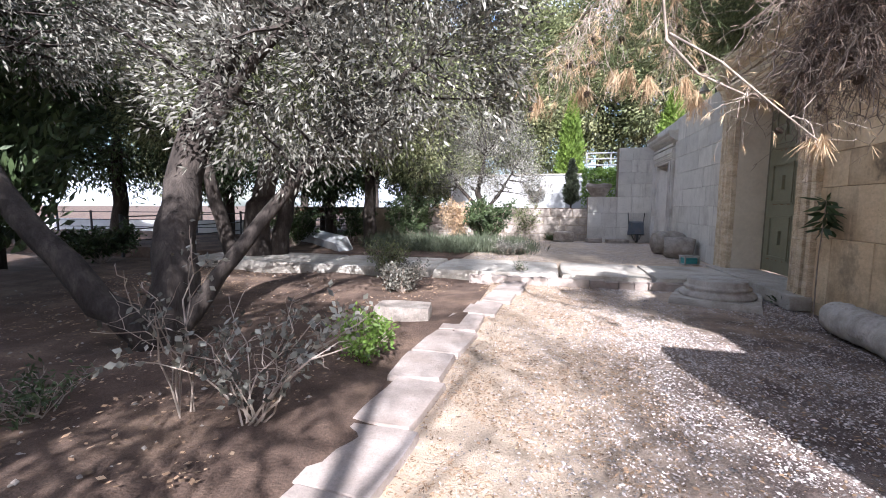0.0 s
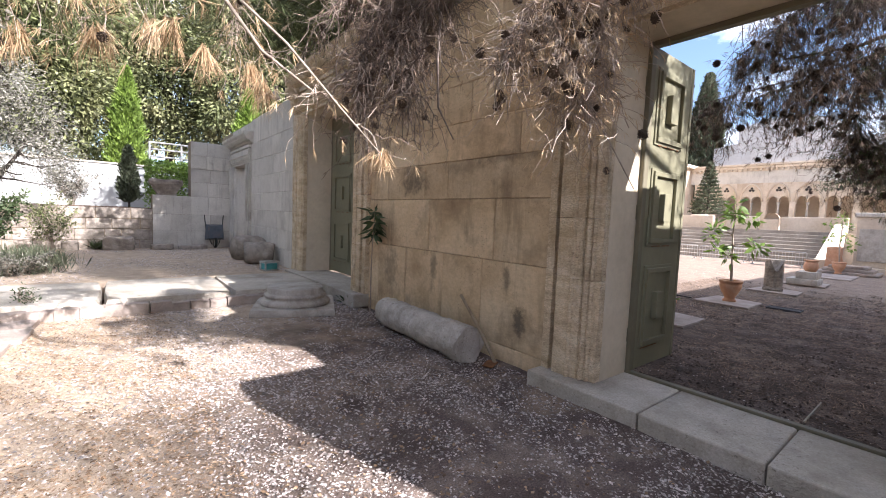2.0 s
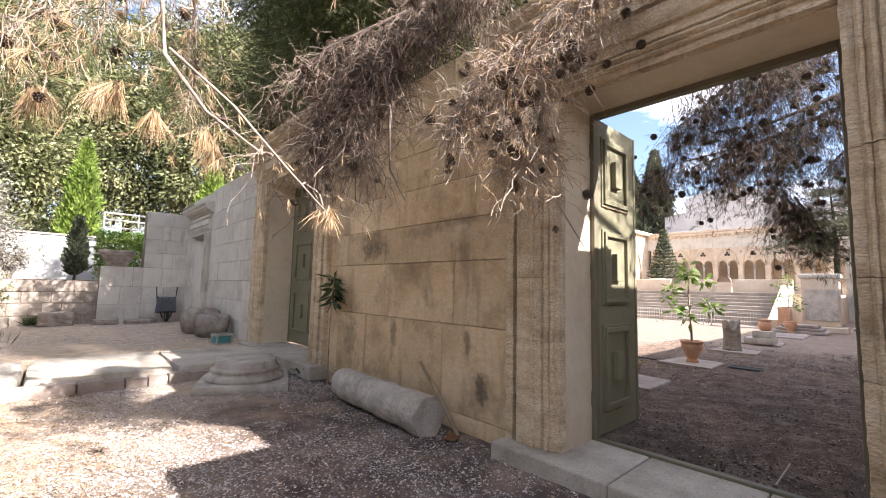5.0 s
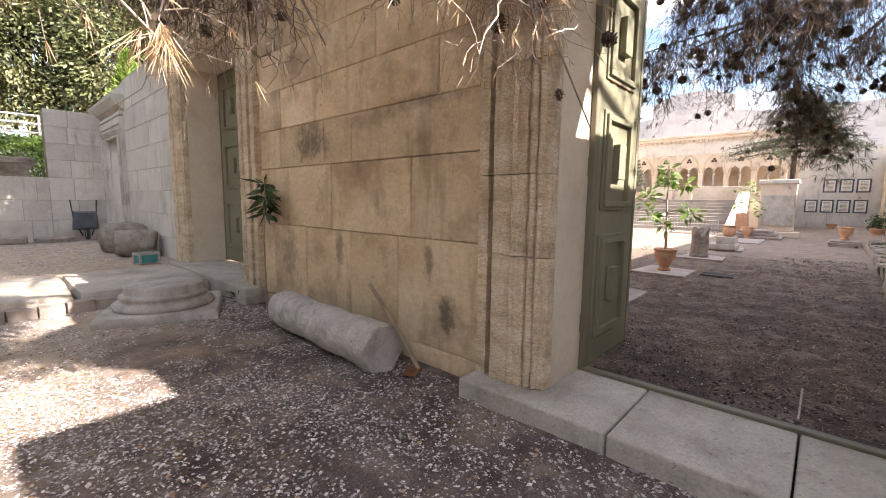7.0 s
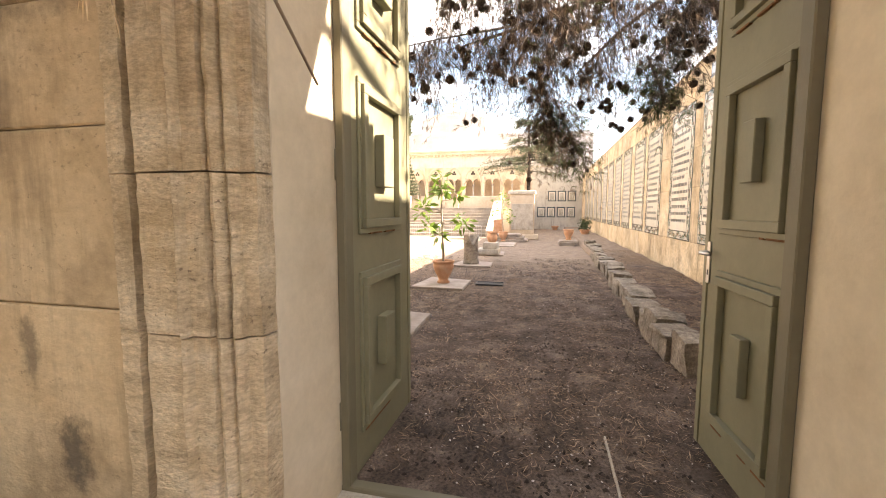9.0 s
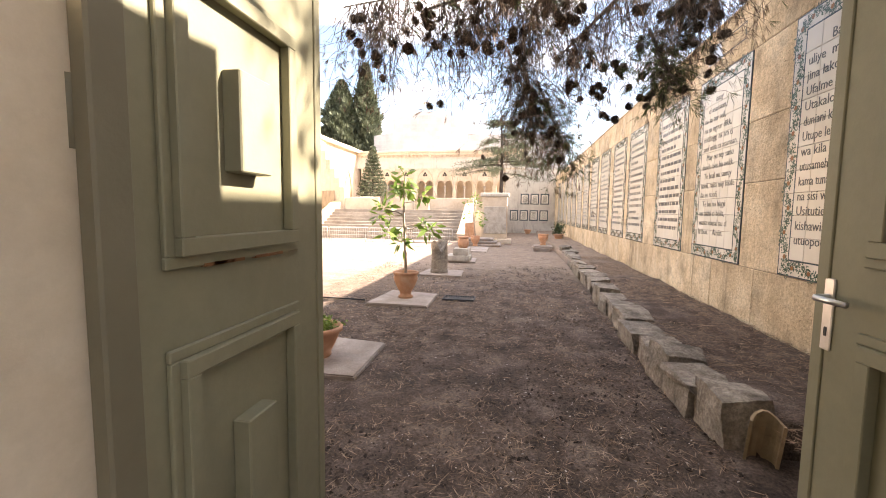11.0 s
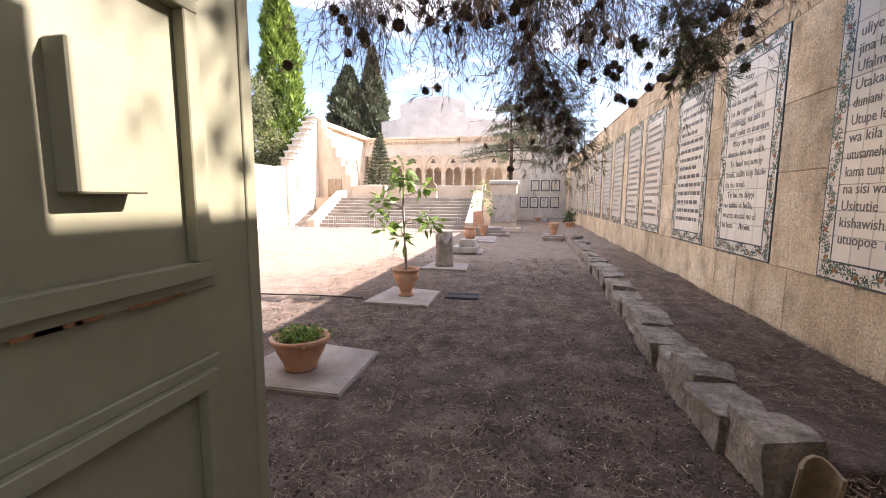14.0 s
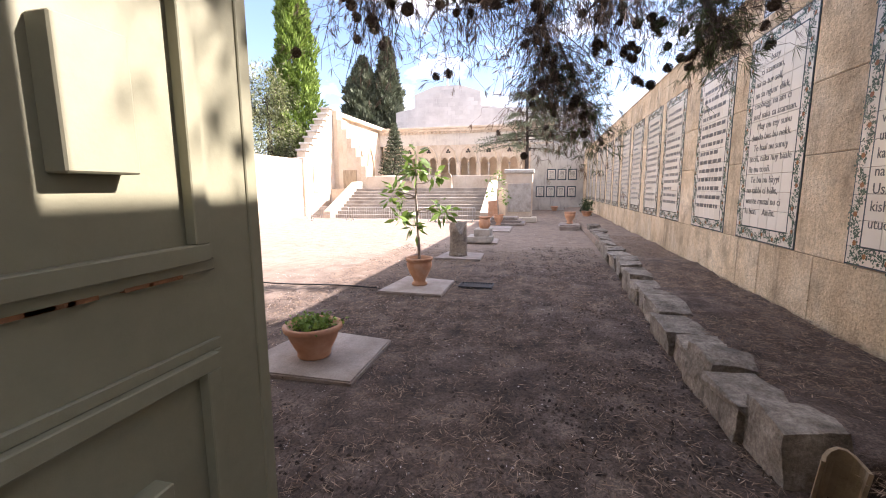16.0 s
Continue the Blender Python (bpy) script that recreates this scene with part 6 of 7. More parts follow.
tree("olive_tree", "silvery olive tree behind the hedge", (-2.7, 16.0, 0.1),
     [[((0, 0, -0.2), 0.20), ((0.15, 0, 1.0), 0.16), ((-0.1, 0.1, 2.0), 0.12), ((0.2, 0, 3.4), 0.05)],
      [((0.1, 0, 1.1), 0.09), ((0.8, 0.1, 2.0), 0.06), ((1.3, 0.2, 2.9), 0.03)],
      [((0.0, 0, 1.3), 0.09), ((-0.8, -0.2, 2.2), 0.06), ((-1.3, -0.2, 3.1), 0.03)]],
     [((0.2, 0, 3.2), (2.0, 1.8, 1.4)), ((-1.2, 0, 2.9), (1.3, 1.3, 1.1)), ((1.2, 0, 2.7), (1.2, 1.2, 0.9)), ((0, 0, 4.5), (1.6, 1.5, 1.0))],
     M_OLIVE, 300, 110, 0.18, 0.085, 0.020, seed=21, droop=0.15)
for k, (x, y, s, m) in enumerate(((-12.5, 6.5, 1.0, M_LEAFDARK), (-10.5, 3.6, 0.95, M_LEAFDARK), (-15.0, 11.5, 1.2, M_LEAFDARK), (-12.0, 20.5, 1.2, M_FARGREEN), (-19.0, 18.5, 1.3, M_FARGREEN), (-9.0, 0.6, 0.9, M_LEAFDARK), (-9.5, 16.5, 1.1, M_LEAFDARK), (-13.5, 15.0, 1.1, M_LEAFDARK), (-6.6, 20.5, 1.2, M_FARGREEN), (-22.0, 10.0, 1.3, M_LEAFDARK), (-17.0, 4.5, 1.2, M_LEAFDARK))):
    tree("dark_evergreen", "dense dark evergreen garden tree", (x, y, 0.0),
         [[((0, 0, -0.2), 0.26 * s), ((0.1, 0, 1.6), 0.2 * s), ((0, 0.1, 4.0), 0.12 * s), ((0.1, 0, 6.0), 0.05)]],
         [((0, 0, 3.6 * s), (2.1 * s, 2.1 * s, 1.8 * s)), ((0.4, 0.2, 5.6 * s), (2.2 * s, 2.2 * s, 1.8 * s))],
         m, 330, 120, 0.26 * s, 0.18, 0.06, seed=31 + k, droop=0.25)
# tall background trees
FAR = [(-20, 31, 15, M_FARGREEN), (-14.5, 33, 18, M_FARGREEN), (-10, 30, 16, M_FARGREEN), (-5.5, 33, 20, M_FARGREEN), (-2.0, 30, 15, M_FARGREEN), (3.2, 33, 19, M_FARGREEN), (7.0, 30.5, 19, M_FARGREEN), (11.0, 33, 22, M_FARGREEN), (-7.5, 26.5, 9, M_FARGREEN), (-1.0, 37, 24, M_FARGREEN), (-26, 26, 12, M_FARGREEN)]
for k, (x, y, h, m) in enumerate(FAR):
    tree("woodland_tree", "tall leafy tree standing beyond the white wall", (x, y, 0.0),
         [[((0, 0, -0.2), 0.35), ((0.2, 0, h * 0.35), 0.25), ((0, 0.2, h * 0.7), 0.14), ((0.1, 0, h * 0.95), 0.04)],
          [((0.15, 0, h * 0.35), 0.14), ((1.4, 0, h * 0.55), 0.07), ((2.2, 0, h * 0.7), 0.03)],
          [((0.15, 0, h * 0.4), 0.13), ((-1.3, 0, h * 0.6), 0.07), ((-2.1, 0, h * 0.72), 0.03)]],
         [((0, 0, h * 0.5), (3.0, 2.4, h * 0.22)), ((0.6, 0, h * 0.78), (2.4, 2.2, h * 0.2)), ((-1.4, 0, h * 0.62), (2.2, 2.0, h * 0.16)), ((1.6, -0.4, h * 0.36), (2.0, 1.8, h * 0.12))],
         m, 330, 110, 0.40, 0.28, 0.11, seed=60 + k, droop=0.2)
# cypresses
column_tree("bright_cypress", "bright green young cypress behind the white wall", (0.95, 24.2, 2.0), 5.4, 0.62, M_CYPBRIGHT, 9000, 0.22, 4, 2.2)
column_tree("bright_cypress", "bright green young cypress behind the end wall", (5.3, 21.5, 1.6), 5.2, 0.7, M_CYPBRIGHT, 9000, 0.22, 5, 2.2)
column_tree("small_cypress", "small dark cypress on the terrace", (0.85, 19.6, 1.45), 2.1, 0.26, M_CYPRESS, 4000, 0.16, 6, 2.2)
column_tree("tall_cypress", "very tall sunlit cypress beyond the court wall", (30.0, 18.0, 0.0), 16.5, 1.45, M_CYPBRIGHT, 26000, 0.34, 7, 2.6)
column_tree("tall_cypress", "tall grey green cypress behind the cloister", (42.0, 18.5, 0.0), 13.4, 2.5, M_CYPRESS, 26000, 0.5, 8, 2.6)
column_tree("tall_cypress", "pointed grey green cypress behind the cloister", (42.5, 16.3, 0.0), 15.0, 1.9, M_CYPRESS, 26000, 0.5, 9, 1.7)
tree("court_tree", "brown tinged evergreen tree beyond the court wall", (27.5, 18.5, 0.0),
     [[((0, 0, 0), 0.3), ((0, 0, 4), 0.2), ((0, 0, 7), 0.06)]],
     [((0, 0, 4.8), (1.6, 1.8, 1.8)), ((0.4, 0.6, 7.4), (1.6, 1.8, 1.6))], M_FARGREEN, 130, 90, 0.35, 0.2, 0.06, seed=90, droop=0.5)
# norfolk pine: tiers of level branches
t = thing("tiered_conifer", "small dark tiered conifer on the terrace", "tree", "", (30.0, 11.2, 1.6))
b = bm_new()
tube(b, [(0, 0, 0), (0, 0, 4.2)], [0.09, 0.012], 8)
P, D = [], []
r_ = np.random.RandomState(17)
for k in range(15):
    z = 0.9 + k * 0.22
    R = 1.05 * (1 - k / 15.5)
    for j in range(9):
        a = j * 2 * math.pi / 9 + k * 0.4
        tip = Vector((math.cos(a) * R, math.sin(a) * R, z + 0.10 * R))
        tube(b, [(0, 0, z), tip * 0.55 + Vector((0, 0, z * 0.45 - 0.04)), tip], [0.02, 0.014, 0.005], 4, cap=False)
        for u in np.linspace(0.25, 1, 16):
            c = np.array([tip.x * u, tip.y * u, z + 0.10 * R * u])
            for q in range(4):
                P.append(c + r_.normal(size=3) * 0.03)
                D.append([math.cos(a) * 0.7, math.sin(a) * 0.7, 0.5])
part("trunk", b, M_BARK, t)
add_leaves(t, "needles", P, 0.13, 0.045, M_CYPRESS, np.array(D), 1.2)
# cedar beside the lane end
t = thing("cedar", "spreading blue green cedar with level boughs", "tree", "", (31.0, 2.9, 1.6))
b = bm_new()
tube(b, [(0, 0, 0), (0.1, 0, 3.0), (0, 0.1, 6.2)], [0.16, 0.1, 0.02], 8)
P = []
for k in range(46):
    z = 2.0 + 3.9 * r_.rand()
    R = 2.9 * (1.12 - (z - 2.0) / 4.4) * (0.7 + 0.5 * r_.rand())
    a = r_.rand() * 6.28
    tip = Vector((math.cos(a) * R, math.sin(a) * R, z - 0.12 * R))
    tube(b, bent((0, 0, z), tip, 0.1, 5, 0.05, k), [0.03, 0.024, 0.018, 0.012, 0.006], 4, cap=False)
    for u in np.linspace(0.3, 1.05, 22):
        c = np.array([tip.x * u, tip.y * u, z - 0.12 * R * u + 0.3 * u * (1 - u)])
        P.append(c + r_.normal(size=(16, 3)) * np.array([0.16, 0.16, 0.05]))
part("trunk", b, M_BARK, t)
add_leaves(t, "needles", np.concatenate(P), 0.14, 0.03, M_CYPRESS, None)


# ---- shrubs ----
def shrub(name, label, at, stems, n_leaf, R, H, mat, leaf, width, seed, stem_mat=M_TWIG, bare=0.0, spread=1.0, thick=1.0):
    """Many thin forked stems from one foot, with leaves on their outer parts."""
    r_ = random.Random(seed)
    t = thing(name, label, "shrub", "", at)
    b = bm_new()
    P = []
    for k in range(stems):
        a = r_.random() * 6.28
        tip = Vector((math.cos(a) * R * r_.uniform(0.3, 1) * spread, math.sin(a) * R * r_.uniform(0.3, 1), H * r_.uniform(0.45, 1)))
        pts = bent((r_.uniform(-.06, .06), r_.uniform(-.06, .06), -0.05), tip, 0.12 * H, 8, 0.14, seed + k)
        r0 = (0.004 + 0.006 * r_.random()) * thick
        tube(b, pts, [r0 * (1 - 0.75 * i / 7) for i in range(8)], 4, cap=False)
        for j in range(4):
            i0 = r_.randint(2, 6)
            q = pts[i0]
            e = q + Vector((r_.uniform(-1, 1), r_.uniform(-1, 1), r_.uniform(-.2, 1))) * 0.26 * H
            sub = bent(q, e, 0.02, 5, 0.15, seed + k * 7 + j)
            tube(b, sub, [r0 * 0.5 * (1 - 0.7 * i / 4) for i in range(5)], 3, cap=False)
            if r_.random() > bare:
                for i in range(max(1, n_leaf // (stems * 4))):
                    c = sub[r_.randint(1, 4)]
                    P.append((c.x + r_.gauss(0, .04), c.y + r_.gauss(0, .04), max(0.02, c.z + r_.gauss(0, .04))))
    tagged(part("stem_tangle", b, stem_mat, t), kind="stuff")
    add_leaves(t, "foliage", np.array(P), leaf, width, mat)
    return t


shrub("bare_shrub", "half bare pale twiggy shrub with few grey green leaves", (-1.95, 2.15, 0.02), 15, 900, 0.9, 0.85, M_OLIVE, 0.06, 0.04, 5, bare=0.3, thick=1.25, spread=1.1)
shrub("bare_shrub", "tall thin twiggy shrub under the old tree", (-2.6, 2.2, 0.02), 6, 160, 0.45, 1.35, M_OLIVE, 0.055, 0.03, 6, bare=0.5, thick=1.6)
shrub("green_bush", "small bright green bush beside the slabs", (-1.78, 3.6, 0.0), 36, 2600, 0.34, 0.42, M_LEAFGREEN, 0.05, 0.026, 7)
shrub("path_bush", "small grey green bush below the concrete path", (-2.55, 6.8, 0.0), 40, 2600, 0.5, 0.55, M_OLIVE, 0.06, 0.026, 15)
shrub("round_bush", "rounded dark green bush by the hedge", (-2.2, 14.6, 0.15), 60, 9000, 1.0, 1.55, M_LEAFDARK, 0.10, 0.05, 8)
shrub("dry_bush", "tan dry bush beside the dark bush", (-3.4, 15.3, 0.15), 40, 3600, 0.75, 1.6, M_DRYNEEDLE, 0.10, 0.03, 9)
shrub("low_bush", "low grey green plant at the plot edge", (-1.1, 11.6, 0.15), 40, 3600, 0.75, 0.45, M_OLIVE, 0.07, 0.02, 10)
shrub("climber", "upright leafy shrub by the stone wall", (-0.9, 15.6, 0.15), 26, 2200, 0.5, 1.7, M_FARGREEN, 0.07, 0.03, 11)
shrub("pale_shrub", "grey leafed shrub on the terrace", (-0.7, 20.0, 1.45), 30, 2600, 0.9, 1.3, M_OLIVE, 0.10, 0.03, 12)
shrub("weed_clump", "small weedy clump by the path", (-0.6, 8.5, 0.0), 14, 260, 0.14, 0.4, M_LEAFDARK, 0.06, 0.015, 13)
shrub("path_shrub", "leafy shrub beside the concrete path", (-3.4, 8.2, 0.0), 34, 2400, 0.6, 0.75, M_FARGREEN, 0.06, 0.025, 14)
shrub("dark_bush", "dark evergreen bush under the trees", (-5.2, 15.2, 0.1), 60, 6500, 1.1, 1.9, M_LEAFDARK, 0.10, 0.05, 15)
shrub("dark_bush", "dark evergreen bush beside the white wall", (-8.6, 12.6, 0.1), 50, 5500, 1.2, 1.3, M_LEAFDARK, 0.10, 0.05, 16)
shrub("dark_bush", "dark low bush beside the garden fence", (-11.5, 8.2, 0.0), 50, 5500, 1.4, 1.0, M_LEAFDARK, 0.10, 0.05, 18)
shrub("garden_weeds", "sparse low weeds on garden soil", (-3.6, 1.9, 0.0), 20, 700, 0.5, 0.3, M_LEAFDARK, 0.06, 0.02, 19, bare=0.2)
# rosemary hedge
for k in range(6):
    x = -5.0 + k * 0.78
    t = thing("hedge_plant", "grey green rosemary hedge plant behind the path", "hedge", "rosemary hedge", (x, 12.2 + 0.2 * math.sin(k * 2), 0.12))
    r_ = np.random.RandomState(200 + k)
    n = 2200
    P = r_.normal(size=(n, 3)) * np.array([0.30, 0.32, 0.10]) + np.array([0, 0, 0.12])
    P[:, 2] = np.abs(P[:, 2])
    add_leaves(t, "foliage", P, 0.30, 0.018, M_CYPRESS, np.tile([0.0, 0.0, 1.0], (n, 1)), 0.7)

# foliage in pots
n = 700
r_ = np.random.RandomState(41)
P = r_.normal(size=(n, 3)) * np.array([0.085, 0.085, 0.03]) + np.array([0, 0, 0.29])
add_leaves(POT_A, "plant", P, 0.04, 0.024, M_LEAFGREEN, np.tile([0.0, 0.0, 0.3], (n, 1)), 2.0, "low green leafy plant")
P = r_.normal(size=(400, 3)) * np.array([0.13, 0.13, 0.16]) + np.array([0, 0, 0.45])
add_leaves(POT_C, "plant", P, 0.13, 0.05, M_LEAFDARK, np.tile([0.0, 0.0, 0.8], (400, 1)), 2.0, "dark leafy plant")


def sapling(pot, h, side, crown_r, mat, n, seed, leaf=0.15):
    r_ = random.Random(seed)
    b = bm_new()
    st = bent((0, 0, 0.3), (0.02, 0.03, h), 0.0, 9, 0.03, seed)
    tube(b, st, [0.026 - 0.0018 * i for i in range(9)], 7)
    tips = [st[-1], st[-2]]
    for k in range(side):
        q = st[3 + k % 5]
        a = k * 2.4 + seed
        e = q + Vector((math.cos(a) * 0.12, math.sin(a), 0.25 if k % 2 else -0.06)) * crown_r * 0.95
        sub = bent(q, e, -0.05 if k % 2 else 0.06, 6, 0.1, seed + k)
        tube(b, sub, [0.012 - 0.0015 * i for i in range(6)], 5)
        tips += [sub[-1]]
    part("stem", b, M_TWIG, pot, "thin grey sapling stem")
    P, D = [], []
    for q in tips:
        for i in range(n // len(tips)):
            v = Vector((r_.gauss(0, 1), r_.gauss(0, 1), r_.gauss(0.2, 1))).normalized()
            c = q + v * r_.uniform(0.01, 0.16)
            P.append((c.x, c.y, c.z))
            D.append((v.x, v.y, v.z - 0.5))
    add_leaves(pot, "leaves", np.array(P), leaf, leaf * 0.36, mat, unit(np.array(D)), 0.8, "bright green long leaves")


sapling(POT_B, 1.95, 8, 0.42, M_LEAFGREEN, 190, 3, 0.17)
sapling(POT_D, 2.0, 6, 0.4, M_LEAFGREEN, 120, 5, 0.15)

shrub("bush", "dense dark bush under the garden trees", (-4.7, 13.1, 0.16), 10, 3000, 0.95, 2.1, M_LEAFDARK, 0.10, 0.04, 211)
shrub("bush", "low dark bush behind the tree trunks", (-7.0, 13.6, 0.16), 10, 3000, 1.4, 1.4, M_LEAFDARK, 0.10, 0.04, 212)
# thin sapling against the gate wall
t = thing("wall_sapling", "thin sapling with drooping dark leaves by the wall", "sapling", "", (3.55, 6.62, 0.0))
b = bm_new()
tube(b, bent((0, 0, -0.05), (0.02, -0.03, 1.62), 0, 8, 0.02, 3), [0.012 - 0.0008 * i for i in range(8)], 6)
part("stem", b, M_TWIG, t)
P, D = [], []
r2 = random.Random(9)
for i in range(60):
    a = r2.random() * 6.28
    z = r2.choice((1.62, 1.55, 1.45, 1.35, 1.25))
    P.append((0.02, -0.03, z))
    D.append((math.cos(a), math.sin(a), r2.uniform(-0.9, 0.4)))
add_leaves(t, "leaves", np.array(P), 0.24, 0.055, M_LEAFDARK, unit(np.array(D)), 0.5)
# spiky plant beside the column base
t = thing("spiky_plant", "small dark spiky plant beside the column base", "plant", "", (3.52, 7.35, 0.0))
a = np.linspace(0, 6.28, 26)
D = np.stack([np.cos(a) * 0.7, np.sin(a) * 0.7, 0.5 + 0.4 * np.sin(a * 5)], 1)
add_leaves(t, "leaves", np.tile([0.0, 0.0, 0.02], (26, 1)), 0.28, 0.045, M_LEAFDARK, D, 0.2)
for k, (x, y) in enumerate(((-0.05, 16.8), (3.4, 13.6), (0.05, 16.85))):
    t = thing("wall_weed", "dark weed growing at the wall foot", "plant", "wall weeds", (x, y, 0.18))
    a = np.linspace(0, 6.28, 40)
    D = np.stack([np.cos(a) * 0.6, np.sin(a) * 0.6, 0.6 + 0.3 * np.sin(a * 7)], 1)
    add_leaves(t, "leaves", np.tile([0.0, 0.0, 0.02], (40, 1)), 0.30, 0.04, M_LEAFDARK, D, 0.4)

# ---- pines ----
b = bm_new()
r2 = random.Random(4)
for k in range(44):
    u = (k + 0.5) / 44
    a = k * 2.39996
    r0 = 0.030 * math.sin(math.pi * (0.10 + 0.85 * u)) ** 0.7
    c = Vector((math.cos(a) * r0 * 0.55, math.sin(a) * r0 * 0.55, -0.072 * u))
    o = Vector((math.cos(a), math.sin(a), -0.25 + 0.5 * u))
    s = Vector((-math.sin(a), math.cos(a), 0)) * 0.0085
    tip = c + o * r0 * 0.75
    v = [b.verts.new(q) for q in (c - s, c + s, tip + s * 0.8, tip - s * 0.8, tip + Vector((0, 0, -0.006)))]
    b.faces.new((v[0], v[1], v[2], v[3]))
    b.faces.new((v[3], v[2], v[4]))
    b.faces.new((v[1], v[0], v[4]))
lathe(b, [(0.004, 0.004), (0.017, -0.01), (0.02, -0.04), (0.004, -0.072)], 6)
CONE_ME = mesh_of("pine_cone", b, M_CONE)


def needles_at(P, D, c, d, n, ln, r_, spread=0.5):
    for i in range(n):
        v = Vector((d.x + r_.gauss(0, spread), d.y + r_.gauss(0, spread), d.z + r_.gauss(0, spread))).normalized()
        P.append((c.x, c.y, c.z))
        D.append((v.x, v.y, v.z))


def pine_spray(name, label, limbs, strands, twig_mat, needle_mat, n_need, needle_len, cones, seed, green=0.0, bare=0, reach=(0.25, 0.8), cone_s=1.0, side=0.35, thin=0.0035):
    """Limbs (point lists) with hanging, forked twigs, needle tufts and cones."""
    r_ = random.Random(seed)
    t = thing(name, label, "pine branch", "", (0, 0, 0))
    cpts = []
    nodes = []
    for n_li, li in enumerate(limbs):
        b = bm_new()
        pts = [Vector(p) for p, r in li]
        rs = [r for p, r in li]
        tube(b, pts, rs, 7)
        part("limb", b, twig_mat, t, smooth=True)
        for i in range(0 if n_li or len(pts) < 4 else 1, len(pts) - 1):
            for j in range(8):
                if n_li < len(limbs) - bare:
                    nodes.append(pts[i].lerp(pts[i + 1], j / 8))
    b = bm_new()
    P, D, PG, DG = [], [], [], []
    for k in range(strands):
        q = nodes[r_.randrange(len(nodes))]
        L = r_.uniform(*reach)
        dv = Vector((r_.gauss(0, side), r_.gauss(0, side), -1)) * L
        pts = bent(q, q + dv, 0.04, 7, 0.16, seed * 3 + k)
        r0 = thin * r_.uniform(0.7, 1.7)
        tube(b, pts, [r0 * (1 - 0.6 * i / 6) for i in range(7)], 4, cap=False)
        for j in range(5):
            i0 = r_.randint(1, 6)
            e = pts[i0] + Vector((r_.gauss(0, 1), r_.gauss(0, 1), r_.gauss(-0.6, 0.8))) * 0.13
            sub = bent(pts[i0], e, r_.uniform(-.03, .03), 5, 0.3, seed + k * 9 + j)
            tube(b, sub, [r0 * 0.55 * (1 - 0.5 * i / 4) for i in range(5)], 3, cap=False)
            d = (sub[-1] - sub[-2]).normalized()
            if r_.random() < green:
                needles_at(PG, DG, sub[-1], d + Vector((0, 0, -0.1)), n_need, needle_len, r_, 0.45)
            else:
                needles_at(P, D, sub[-1], d + Vector((0, 0, -0.9)), n_need, needle_len, r_, 0.4)
            cpts.append(sub[-1])
        cpts.append(pts[-1])
    tagged(part("twig_tangle", b, twig_mat, t), kind="stuff")
    if P:
        add_leaves(t, "needles", np.array(P), needle_len, 0.0042, needle_mat, np.array(D), 0.1)
    if PG:
        add_leaves(t, "green_needles", np.array(PG), needle_len * 1.1, 0.0045, M_NEEDLEGREEN, np.array(DG), 0.1, "living green needles")
    for k in range(cones):
        c = cpts[r_.randrange(len(cpts))]
        o = new("pine_cone", CONE_ME)
        o.parent = t
        s = cone_s * r_.uniform(0.75, 1.2)
        o.matrix_basis = Matrix.Translation(c) @ pose(0, 0, 0, r_.uniform(-50, 50), r_.uniform(-50, 50), r_.uniform(0, 360)) @ Matrix.Diagonal((s, s, s, 1))
    return t


# court side: dense hanging mass with many cones
pine_spray("pine_branch", "dead brown hanging pine branches full of dark cones",
           [[((9.2, -2.6, 5.6), 0.06), ((8.6, -0.7, 4.7), 0.05), ((7.9, 0.8, 4.1), 0.04), ((7.9, 2.0, 3.75), 0.025), ((7.9, 2.9, 3.55), 0.012)],
            [((8.3, 0.0, 4.4), 0.035), ((8.5, 0.9, 3.8), 0.025), ((9.0, 1.4, 3.45), 0.012)],
            [((7.5, 0.9, 4.1), 0.03), ((7.1, 1.7, 3.75), 0.02), ((6.7, 2.3, 3.65), 0.01)],
            [((7.9, 2.2, 3.75), 0.016), ((7.7, 3.1, 3.6), 0.010), ((7.6, 3.6, 3.5), 0.005)],
            [((8.5, -0.4, 4.6), 0.03), ((8.2, 0.2, 3.9), 0.02), ((8.5, 0.4, 3.5), 0.01)],
            [((7.8, 1.6, 3.9), 0.025), ((8.4, 1.9, 3.3), 0.018), ((8.7, 1.7, 2.75), 0.008)]],
           820, M_DARKTWIG, M_BROWNNEEDLE, 9, 0.10, 240, 71, green=0.10, reach=(0.25, 1.0), cone_s=1.2, side=0.30, thin=0.0042)
pine_spray("pine_branch", "low hanging pine branch tip with green needles and cones",
           [[((8.3, 0.6, 3.4), 0.02), ((8.1, 0.5, 3.0), 0.014), ((8.0, 0.45, 2.75), 0.008)],
            [((8.5, 1.7, 3.0), 0.016), ((8.7, 1.45, 2.5), 0.010), ((8.9, 1.3, 2.25), 0.006)]],
           120, M_DARKTWIG, M_BROWNNEEDLE, 14, 0.11, 34, 72, green=0.75, reach=(0.1, 0.35), cone_s=1.05, side=0.7)
